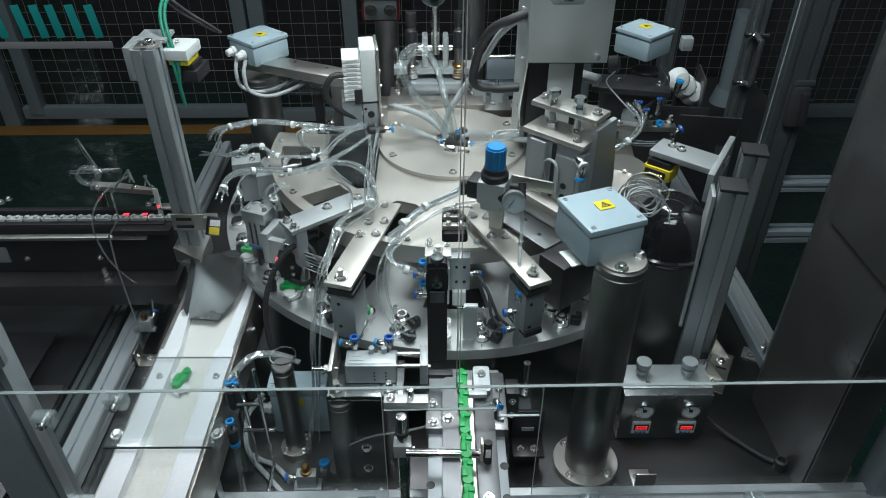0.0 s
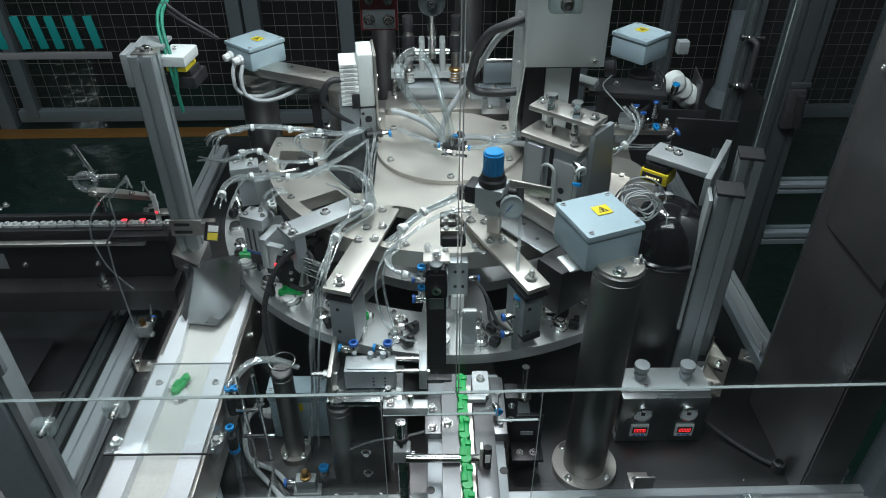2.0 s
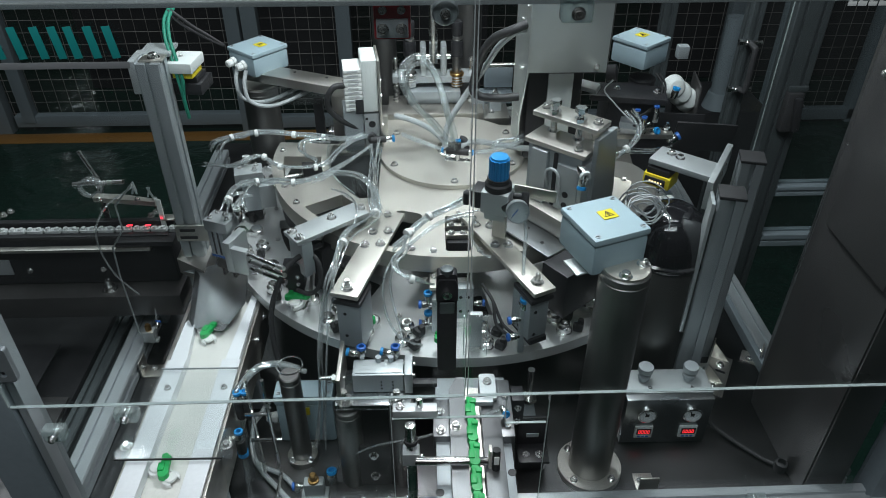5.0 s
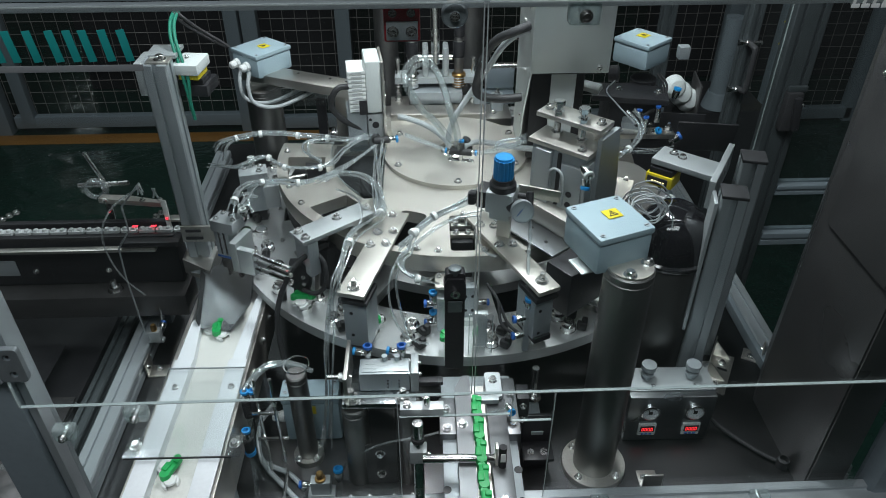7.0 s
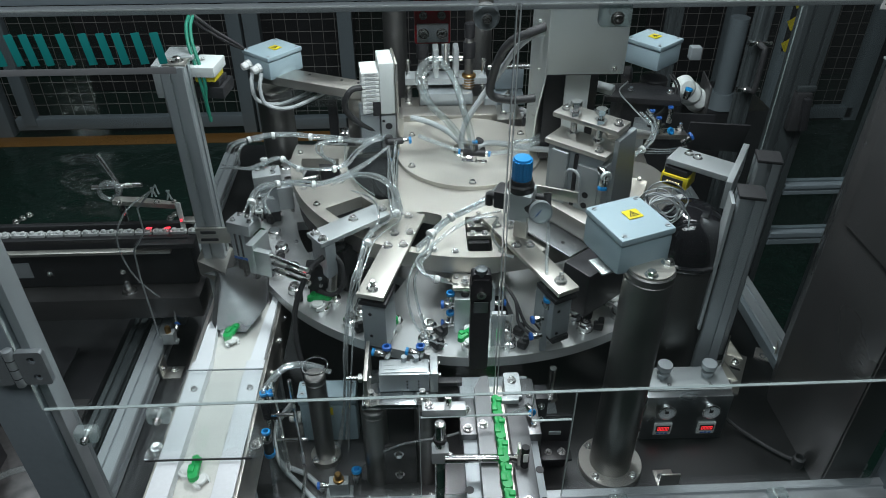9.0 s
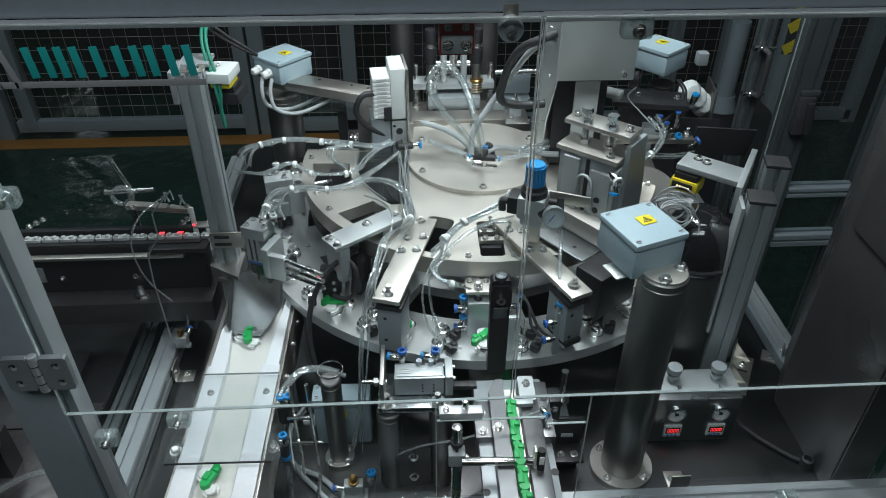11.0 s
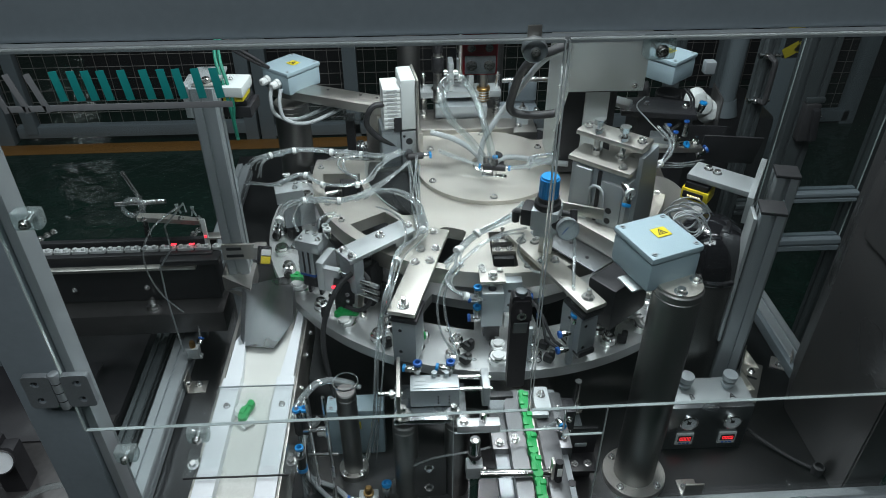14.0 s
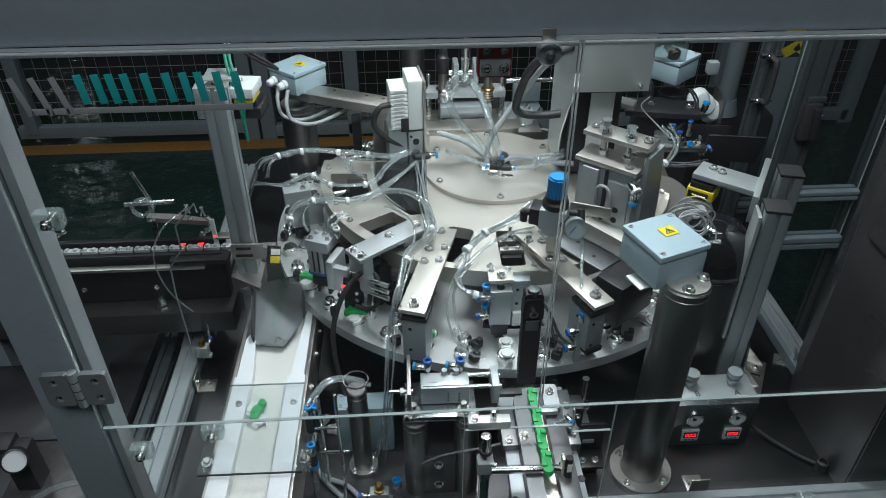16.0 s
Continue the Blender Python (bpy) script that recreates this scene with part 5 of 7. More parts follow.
part("air_cylinder", B((0, 0.01, 0.72, 0.06, 0.06, 0.20, 0.004)), CYL, ps)
part("cross_beam", B((-0.01, 0.12, 0.78, 0.42, 0.04, 0.06, 0.003)), STEEL, ps)
part("side_plate", B((0.15, 0.03, 0.285, 0.09, 0.06, 0.016, 0.002), (0.16, 0.05, 0.33, 0.07, 0.012, 0.06, 0.002)), GREYP, ps)
for x in (0.13, 0.16, 0.19):
    bolt(ps, (x, 0.0, 0.293), 0.009, "cap")
part("cross_rod", C(((0.10, 0.0, 0.375), (0.22, 0.0, 0.375), 0.006, None, 12)), CHROME, ps)

# ---- stainless hood ----
hd = thing("drive_hood", (0.203, -0.02, 0.33), "folded stainless hood over the drive", "cover")
part("front_sheet", B((0.006, -0.090, 0.37, 0.134, 0.003, 0.31, 0.001)), HOOD, hd)
hs = slab([(-0.09, 0.525), (-0.09, 0.215), (-0.02, 0.10), (-0.005, 0.02), (0.09, 0.02), (0.09, 0.525)], -0.0015, 0.0015)
part("side_sheet", lying(hs, pose(-0.062, 0, 0) @ Matrix(((0, 0, 1, 0), (1, 0, 0, 0), (0, 1, 0, 0), (0, 0, 0, 1)))), HOOD, hd)
part("side_sheet", B((0.072, 0.0, 0.37, 0.003, 0.18, 0.31, 0.001)), HOOD, hd)
part("top_sheet", B((0.005, 0.0, 0.5255, 0.138, 0.18, 0.003, 0.001)), HOOD, hd)
part("bottom_lip", B((0.0, -0.082, 0.2145, 0.122, 0.018, 0.003, 0.001)), BLACK, hd)
part("inner_plate", B((0.005, -0.045, 0.15, 0.045, 0.006, 0.18, 0.001)), LGREY, hd)
part("inner_block", B((0.0, 0.02, 0.11, 0.10, 0.08, 0.2, 0.003)), BLACK, hd)
for x, z in ((-0.05, 0.49), (0.056, 0.225), (0.056, 0.50)):
    bolt(hd, (x, -0.0915, z), 0.0055, "cap", (0, -1, 0))
for y, z in ((-0.03, 0.20), (-0.01, 0.10), (0.0, 0.28), (-0.06, 0.32)):
    bolt(hd, (-0.0637, y, z), 0.004, "cap", (-1, 0, 0))

# ---- twin slide clamp beside the hood ----
tc_ = thing("twin_slide", (0.180, -0.246, 0.344), "grey twin-rod slide unit with stacked steel plates", "air slide", rz=-40)
part("body", B((0.0, -0.014, 0.068, 0.100, 0.026, 0.128, 0.002)), CYL, tc_)
part("front_rail", B((-0.024, -0.031, 0.075, 0.030, 0.010, 0.110, 0.002), (0.030, -0.030, 0.066, 0.040, 0.008, 0.100, 0.002)), ALUW, tc_)
part("mid_slot", B((0.004, -0.0285, 0.075, 0.006, 0.004, 0.11, 0.0)), BLACK, tc_)
part("end_face", B((0.054, -0.010, 0.066, 0.008, 0.046, 0.120, 0.002)), ALUW, tc_)
part("lower_plate", B((0.0, -0.004, 0.139, 0.112, 0.056, 0.008, 0.001)), STEEL, tc_, "lower steel plate")
part("upper_plate", B((0.002, 0.012, 0.177, 0.118, 0.046, 0.008, 0.001)), STEEL, tc_, "upper steel plate")
for x in (-0.022, 0.024):
    part("stop_bolt", C(((x, 0.0, 0.143), (x, 0.0, 0.20), 0.0055, None, 12), ((x, 0.0, 0.181), (x, 0.0, 0.188), 0.0105, None, 6), ((x, 0.0, 0.197), (x, 0.0, 0.206), 0.0095, None, 6), ((x, 0.0, 0.143), (x, 0.0, 0.152), 0.0105, None, 6)), CHROME, tc_)
for x, y in ((-0.045, 0.012), (0.05, 0.012)):
    bolt(tc_, (x, y, 0.181), 0.009, "cap")
bolt(tc_, (0.038, -0.02, 0.143), 0.008, "cap")
for z in (0.045, 0.065):
    part("face_hole", C(((0.03, -0.034, z), (0.03, -0.035, z), 0.0055, None, 16)), BLACK, tc_)
fitting(tc_, (0.046, -0.026, 0.118), (0.8, -0.6, -0.1), 1.5, LGREY), fitting(tc_, (0.062, -0.040, 0.116), (0.1, -0.3, -1), 1.3, BLUE)
fitting(tc_, (0.02, -0.034, 0.022), (0.4, -0.8, 0.0), 1.3, BLUE)
part("gusset", lying(slab([(-0.03, -0.02), (0.05, -0.02), (0.05, 0.05), (0.03, 0.165), (-0.03, 0.165)], -0.004, 0.004), Matrix(((0, 0, 1, 0.062), (1, 0, 0, 0.02), (0, 1, 0, 0.0), (0, 0, 0, 1)))), CYL, tc_, "grey gusset plate")
put("slide_loop_tube", tube([(0.155, -0.262, 0.41), (0.15, -0.268, 0.44), (0.158, -0.275, 0.45), (0.168, -0.285, 0.44), (0.17, -0.29, 0.39)], 0.0026), GREYC, "thin grey sensor lead looped on the slide", "cable")

# ---- rear right station ----
rr = level(thing("rear_station", (0.36, 0.06, 0.0), "dark rear station with steel plates and fittings", "machine station"))
part("tower", B((0, 0.02, 0.21, 0.10, 0.08, 0.42, 0.003)), BLACK, rr)
part("cap_plate", lying(B((0, 0, 0, 0.15, 0.07, 0.012, 0.002)), pose(-0.01, -0.01, 0.425, 0, 0, -12)), BLACK, rr)
part("slide_body", lying(B((0, 0, 0, 0.05, 0.03, 0.09, 0.002)), pose(0.0, -0.04, 0.335, 0, 0, -20)), CYL, rr)
part("light_bar", lying(B((0, 0, 0, 0.07, 0.018, 0.012, 0.001)), pose(-0.112, -0.04, 0.458, 25, 0, -40)), ALUW, rr)
part("round_magnet", lying(lathe([(0.016, 0), (0.016, 0.018), (0.012, 0.02), (0, 0.02)], 24), pose(-0.066, -0.038, 0.480, 0, 80, -20)), BLACK, rr)
part("arm_bar", lying(B((0, 0, 0, 0.16, 0.032, 0.010, 0.001)), pose(-0.005, -0.06, 0.362, 0, 0, -3)), STEEL, rr)
part("arm_stay", B((0.02, -0.055, 0.27, 0.05, 0.03, 0.18, 0.002)), BLACK, rr)
for x in (-0.06, -0.035, 0.065):
    bolt(rr, (x, -0.058, 0.367), 0.009, "stud" if x > 0 else "cap")
bolt(rr, (0.045, -0.02, 0.431), 0.008), bolt(rr, (-0.03, 0.0, 0.431), 0.007)
fitting(rr, (0.03, -0.06, 0.36), (0.5, -0.6, 0.6), 1.3), fitting(rr, (0.075, -0.05, 0.335), (0.8, 0.1, 0.5), 1.5, BLUED)
fitting(rr, (0.095, 0.02, 0.40), (0.2, 0, 1), 1.3)
part("curved_plate", lying(lathe([(0.0, 0.0), (0.075, 0.0), (0.075, 0.006), (0, 0.006)], 40), pose(-0.055, -0.19, 0.285, 62, 0, -30)), STEEL, rr, "round steel side plate")
part("small_block", B((0.105, 0.045, 0.49, 0.022, 0.020, 0.026, 0.002)), CYL, rr)
part("plate_behind", lying(B((0, 0, 0, 0.12, 0.004, 0.08, 0.001)), pose(0.16, -0.02, 0.33, 20, 0, -10)), BLACK, rr)
rl = thing("white_rollers", (0.522, 0.30, 0.318), "stack of white plastic rollers behind a plate", "rollers")
for i in range(3):
    part("roller", lying(lathe([(0.006, -0.009), (0.014, -0.007), (0.020, 0.0), (0.023, 0.008), (0.020, 0.016), (0.014, 0.023), (0.006, 0.025)], 28), pose(-0.012 + 0.022 * i, 0.010 * i - 0.03, 0.020 - 0.020 * i, 75, 0, 12) @ Matrix.Scale(1.25, 4)), LGREY, rl)
part("back_plate", lying(B((0, 0, 0, 0.004, 0.10, 0.12, 0.001)), pose(0.055, -0.01, -0.03, 0, 0, -8)), DARKPANEL, rl, "dark edge plate")
part("front_plate", lying(B((0, 0, 0, 0.11, 0.004, 0.11, 0.001)), pose(0.0, -0.09, -0.075, 0, 0, -8)), BLACK, rl)
part("stand", B((0.02, 0.0, -0.18, 0.03, 0.03, 0.30, 0.002)), BLACK, rl)
put("hall_pipe", C(((1.058, 1.2, -0.14), (1.058, 1.2, 0.20), 0.034, None, 24), ((1.058, 1.2, -0.14), (1.058, 1.2, -0.08), 0.055, 0.040, 24)), GREYP, "pale round duct standing in the hall", "duct")
hz = thing("striped_post", (1.47, 1.55, -0.8), "yellow and black striped guard post", "post")
part("post", B((0, 0, 0.60, 0.12, 0.06, 1.2, 0.004)), GREYP, hz)
part("stripe_field", B((0, -0.031, 0.93, 0.118, 0.002, 0.36, 0)), BLACK, hz)
for i in range(3):
    part("stripe", lying(B((0.030, -0.033, 0, 0.072, 0.002, 0.045, 0)), pose(0, 0, 0.80 + 0.09 * i, 0, 32, 0)), YELLOW, hz)
    part("stripe", lying(B((-0.030, -0.033, 0, 0.072, 0.002, 0.045, 0)), pose(0, 0, 0.80 + 0.09 * i, 0, -32, 0)), YELLOW, hz)



# ---- outfeed rail ----
orl = thing("outfeed_rail", (0.003, -0.60, 0.0), "dark steel outfeed rail on a light base plate", "feed rail")
part("base_plate", B((0.0, -0.12, 0.197, 0.108, 0.46, 0.014, 0.001)), CYL, orl)
part("left_rail", slab([(-0.034, 0.06), (-0.022, 0.085), (-0.0105, 0.085), (-0.0105, -0.36), (-0.034, -0.36)], 0.204, 0.232), RAILST, orl, "grey steel rail")
part("right_rail", B((0.0255, -0.135, 0.217, 0.028, 0.43, 0.026, 0.001)), RAILST, orl, "grey steel rail")
part("channel", B((0.0005, -0.14, 0.2085, 0.021, 0.44, 0.009, 0)), STEEL, orl)
part("side_block", B((0.048, 0.035, 0.204, 0.022, 0.11, 0.03, 0.001)), RAILST, orl)
part("side_block", B((-0.046, 0.02, 0.203, 0.024, 0.07, 0.026, 0.001)), RAILST, orl)
part("stop_plate", slab(round_rect(0.012, 0.035, 0.036, 0.085, 0.004), 0.2325, 0.238), ALUW, orl, "slotted aluminium stop plate")
part("stop_finger", B((0.016, 0.030, 0.2375, 0.028, 0.010, 0.008, 0.001)), ALUW, orl)
bolt(orl, (0.024, 0.068, 0.238), 0.0075, "cap")
for x, y in ((-0.026, -0.011), (0.021, -0.068), (-0.026, -0.16), (0.024, -0.14), (0.025, -0.21), (-0.026, -0.28)):
    bolt(orl, (x, y, 0.2315), 0.0085, "cap")
for x, y in ((-0.047, -0.005), (0.049, -0.002), (0.050, 0.055), (-0.048, 0.03)):
    bolt(orl, (x, y, 0.217), 0.0075, "cap")
for x, y in ((0.05, -0.07), (0.05, -0.12), (-0.05, -0.10), (0.05, -0.17)):
    part("counterbore", C(((x, y, 0.2042), (x, y, 0.2046), 0.006, None, 16)), BLACK, orl)
part("leg", B((0, 0.0, 0.095, 0.07, 0.05, 0.19, 0.002), (0, -0.25, 0.095, 0.07, 0.05, 0.19, 0.002)), BLACK, orl)
fitting(orl, (0.042, 0.02, 0.236), (0.3, -1, 0.1), 1.0)
level(put("rail_tube", tube([(0.035, -0.598, 0.234), (0.020, -0.602, 0.230), (-0.006, -0.604, 0.219), (-0.068, -0.594, 0.176), (-0.145, -0.57, 0.128), (-0.193, -0.555, 0.08), (-0.217, -0.54, 0.03), (-0.220, -0.537, 0.006)], 0.0019), TUBE, "thin clear tube crossing the outfeed rail", "air tube"))

# clamp rods with a fibre sensor over the rail
rdd = thing("sensor_clamp", (-0.084, -0.640, 0.0), "chrome rods in clamp blocks holding a fibre sensor", "sensor stand")
part("upright_rod", C(((0, -0.01, 0.0), (0, -0.01, 0.285), 0.0075, None, 20, 0.001)), CHROME, rdd)
part("clamp_block", B((0.0, -0.012, 0.225, 0.024, 0.020, 0.024, 0.002)), ALUW, rdd)
part("cross_rod", C(((0.006, -0.034, 0.240), (0.104, -0.036, 0.240), 0.006, None, 18, 0.001)), CHROME, rdd)
part("top_block", B((0.006, 0.012, 0.288, 0.060, 0.016, 0.014, 0.002)), ALUW, rdd)
part("pin", C(((0.012, 0.012, 0.29), (0.012, 0.012, 0.313), 0.005, None, 14, 0.001)), CHROME, rdd)
part("collar", C(((0, -0.01, 0.25), (0, -0.01, 0.256), 0.0095, None, 18)), RUBBER, rdd)
bolt(rdd, (-0.014, 0.012, 0.295), 0.007, "cap")
bolt(rdd, (0.013, -0.012, 0.222), 0.005, "cap", (1, 0, 0))
part("sensor_plate", B((0.106, -0.036, 0.242, 0.004, 0.012, 0.05, 0.001)), STEEL, rdd)
part("fibre_sensor", C(((0.114, -0.038, 0.266), (0.114, -0.044, 0.214), 0.0055, None, 16)), BLACK, rdd)
part("sensor_tag", B((0.114, -0.0455, 0.252, 0.007, 0.001, 0.016, 0.0003)), NYLON, rdd)
part("sensor_nut", C(((0.114, -0.042, 0.214), (0.114, -0.0425, 0.209), 0.008, None, 6)), CHROME, rdd)
part("rod_foot", lathe([(0.018, 0), (0.018, 0.008), (0.008, 0.01)], 24), STEEL, rdd, loc=(0, -0.01, 0))
put("sensor_lead", tube([(0.032, -0.689, 0.20), (0.034, -0.70, 0.17), (0.03, -0.72, 0.12), (0.04, -0.74, 0.04)], 0.003), RUBBER, "black sensor lead hanging from the clamp rods", "cable")

# ---- pusher cylinder with moving end plate ----
pc = thing("pusher_cylinder", (-0.132, -0.515, 0.0), "compact twin-rod air cylinder on a steel plate", "air cylinder")
part("mount_plate", B((-0.008, -0.005, 0.222, 0.112, 0.075, 0.010, 0.001)), CHUTE, pc)
part("body", B((0.0, 0.0, 0.246, 0.076, 0.034, 0.036, 0.0015)), CYL, pc, "grey extruded body")
part("top_face", B((0.001, 0.0, 0.2645, 0.070, 0.026, 0.002, 0.0005)), ALUW, pc)
part("print_bar", B((-0.022, -0.006, 0.2658, 0.020, 0.002, 0.0004, 0), (-0.022, 0.002, 0.2658, 0.014, 0.001, 0.0004, 0)), GREYC, pc)
for x in (0.005, 0.022):
    part("slot_hole", B((x, 0.012, 0.2655, 0.008, 0.004, 0.001, 0)), BLACK, pc)
    for z in (0.236, 0.243, 0.250):
        part("side_hole", C(((x, -0.017, z), (x, -0.0176, z), 0.0016, None, 10)), BLACK, pc)
part("end_bracket", B((-0.056, 0.0, 0.250, 0.006, 0.085, 0.060, 0.001)), STEEL, pc)
part("stop_screw", C(((-0.088, -0.006, 0.248), (-0.05, -0.006, 0.248), 0.0038, None, 12), ((-0.070, -0.006, 0.248), (-0.064, -0.006, 0.248), 0.0075, None, 6)), CHROME, pc)
for x, y in ((-0.05, -0.033), (0.028, -0.033)):
    bolt(pc, (x, y, 0.227), 0.012, "stud")
    part("leveling_stud", C(((x, y, 0.16), (x, y, 0.217), 0.006, None, 14), ((x, y, 0.186), (x, y, 0.196), 0.012, None, 6)), CHROME, pc)
part("knob_pair", C(((0.0, 0.012, 0.2655), (0.0, 0.012, 0.274), 0.0045, None, 14), ((0.019, 0.012, 0.2655), (0.019, 0.012, 0.274), 0.0045, None, 14)), CYL, pc)
for x in (-0.026, 0.026):
    fitting(pc, (x, 0.022, 0.262), (0, 0.1, 1), 1.25, BLUED)
    fitting(pc, (x - 0.004, 0.022, 0.270), (-1, 0.2, 0.1), 1.1, BLUE)
ep = thing("pusher_plate", (-0.052, -0.515, 0.246), "steel pusher plate on three bright rods", "pusher")
part("end_plate", B((0.0, 0.0, 0.0, 0.012, 0.044, 0.040, 0.0015)), ALUW, ep)
part("finger", B((0.024, -0.010, -0.010, 0.038, 0.012, 0.008, 0.001)), BLACK, ep)
for y, z in ((0.013, 0.010), (0.0, -0.002), (-0.013, 0.010)):
    part("guide_rod", C(((-0.075, y, z), (-0.004, y, z), 0.0035, None, 14)), CHROME, ep)
for y in (-0.012, 0.012):
    bolt(ep, (0.006, y, 0.008), 0.005, "cap", (1, 0, 0))

# ---- transfer head over the front station ----
th = thing("transfer_head", (-0.028, -0.372, 0.22), "vertical transfer head with air fittings and clear tubes", "transfer head")
part("top_plate", B((0, 0.0, 0.130, 0.042, 0.036, 0.006, 0.001)), PLATE, th)
for x in (-0.014, 0.014):
    bolt(th, (x, 0.010, 0.133), 0.0058, "cap")
part("stop_bolt", C(((0.0, -0.008, 0.105), (0.0, -0.008, 0.146), 0.0045, None, 12), ((0.0, -0.008, 0.133), (0.0, -0.008, 0.139), 0.0085, None, 6)), CHROME, th)
part("slide_body", B((0.0, -0.008, 0.075, 0.036, 0.034, 0.068, 0.0015)), CYL, th)
part("slide_top", B((0.0, -0.010, 0.111, 0.036, 0.030, 0.005, 0.001)), ALUW, th)
part("bore", C(((0, -0.012, 0.1135), (0, -0.012, 0.1142), 0.007, None, 18)), BLACK, th)
part("rear_block", B((0.034, 0.006, 0.085, 0.034, 0.018, 0.066, 0.0015)), CYL, th, "grey drilled block")
for z in (0.07, 0.10):
    part("block_hole", C(((0.03, -0.003, z), (0.03, -0.0036, z), 0.003, None, 12), ((0.042, -0.003, z), (0.042, -0.0036, z), 0.003, None, 12)), BLACK, th)
part("finger_block", B((0.0, -0.012, 0.032, 0.028, 0.026, 0.026, 0.0015), (0.0, -0.012, 0.014, 0.014, 0.016, 0.014, 0.001)), BLACK, th)
part("suction_tip", B((0.034, -0.006, 0.040, 0.022, 0.010, 0.028, 0.001)), NYLON, th)
for z in (0.050, 0.092):
    fitting(th, (-0.018, -0.010, z), (-1, 0, 0), 1.2, BLUED)
    fitting(th, (-0.024, -0.010, z + 0.004), (0, 0, 1), 1.2, BLUE)
fitting(th, (0.052, 0.0, 0.085), (1, 0, 0), 1.0, BLUED)
gd = thing("clear_guard", (0.020, -0.452, 0.20), "small clear acrylic guard above the rail end", "acrylic cover")
part("sheet", B((0, 0, 0.05, 0.036, 0.004, 0.10, 0)), SMOKE, gd)
part("polished_edge", B((-0.0186, 0, 0.05, 0.0012, 0.004, 0.10, 0), (0.0186, 0, 0.05, 0.0012, 0.004, 0.10, 0)), PANEEDGE, gd)
# solid pale strip stands in for the reflection on the guard sheet
part("pale_core", B((0.0, 0.012, 0.06, 0.022, 0.008, 0.07, 0.001)), ALUW, gd, "pale strip built as the reflection in the guard")

# ---- pick unit that moves parts to the chute ----
PU0 = Vector((-0.335, -0.252, 0.236))
pu = thing("pick_unit", PU0, "aluminium gripper unit on sliding rods with clear tubes", "gripper")
mr = pose(0, 0, 0, 0, 0, -22)
part("top_block", lying(B((0, 0, 0.122, 0.046, 0.036, 0.022, 0.002)), mr), ALUW, pu)
for x, y in ((-0.014, -0.009), (0.004, 0.009), (0.016, -0.004), (-0.012, 0.010)):
    bolt(pu, mr @ Vector((x, y, 0.133)), 0.005, "cap")
part("cylinder", lying(B((-0.006, -0.002, 0.086, 0.030, 0.026, 0.052, 0.002)), mr), CYL, pu)
part("cylinder_slots", lying(B((-0.010, -0.0155, 0.088, 0.003, 0.002, 0.048, 0), (0.0, -0.0155, 0.088, 0.003, 0.002, 0.048, 0)), mr), BLACK, pu)
part("blue_seal", lying(B((-0.006, -0.002, 0.058, 0.031, 0.027, 0.005, 0.001)), mr), BLUED, pu, "dark blue seal band")
part("gripper_body", lying(B((-0.002, 0, 0.043, 0.034, 0.024, 0.026, 0.002)), mr), BLACK, pu)
for x in (-0.011, 0.011):
    part("jaw", lying(B((x, 0.0, 0.022, 0.006, 0.014, 0.024, 0.001)), mr), BLACK, pu)
part("link_plate", lying(B((0.036, -0.018, 0.085, 0.014, 0.050, 0.060, 0.002), (0.052, -0.036, 0.080, 0.040, 0.012, 0.050, 0.002)), mr), ALUW, pu, "light aluminium angle plate")
for z in (0.070, 0.084, 0.098):
    part("slide_rod", lying(C(((0.060, -0.034, z), (0.150, -0.050, z), 0.0042, None, 14)), mr), CHROME, pu)
for x, y in ((0.028, 0.012), (0.020, 0.020)):
    fitting(pu, mr @ Vector((x, y, 0.130)), (0, 0, 1), 1.1, LGREY)
part("hose_tail", tube([(0.014, 0.010, 0.145), (0.016, 0.012, 0.158), (0.028, 0.022, 0.165), (0.044, 0.034, 0.160)], 0.0028), TUBE, pu)
part("hose_tail", tube([(0.026, 0.006, 0.145), (0.030, 0.008, 0.156), (0.040, 0.018, 0.162), (0.052, 0.030, 0.156)], 0.0028), TUBE, pu)
sb2 = thing("air_slide", (-0.245, -0.275, 0.20), "black slide base under the station arm", "air slide", rz=-30)
part("body", B((0.0, 0, 0.105, 0.05, 0.04, 0.055, 0.002), (0, 0.01, 0.05, 0.03, 0.03, 0.10, 0.002)), BLACK, sb2)

# ---- far-left second station with clear fittings ----
s2 = thing("rear_gripper", (-0.405, -0.045, 0.22), "light aluminium gripper block with clear hoses at the rear station", "gripper", rz=14)
part("block", B((0, 0, 0.12, 0.055, 0.040, 0.026, 0.002), (0.03, -0.02, 0.085, 0.03, 0.03, 0.05, 0.002)), ALUW, s2)
part("cylinder", B((0.0, 0, 0.075, 0.034, 0.030, 0.06, 0.002)), CYL, s2)
part("gripper_body", B((0, 0, 0.035, 0.03, 0.024, 0.03, 0.002)), BLACK, s2)
part("slide_rod", C(((0.03, 0, 0.08), (0.11, 0.01, 0.08), 0.005, None, 14), ((0.03, 0.0, 0.10), (0.11, 0.01, 0.10), 0.005, None, 14)), CHROME, s2)
part("mast", B((0.12, 0.01, 0.06, 0.03, 0.05, 0.14, 0.002)), BLACK, s2)
for x, y in ((-0.015, 0.01), (0.012, -0.008), (0.016, 0.012)):
    bolt(s2, (x, y, 0.133), 0.006, "cap")
fitting(s2, (0.0, 0.012, 0.133), (0, 0.2, 1), 1.2, LGREY)

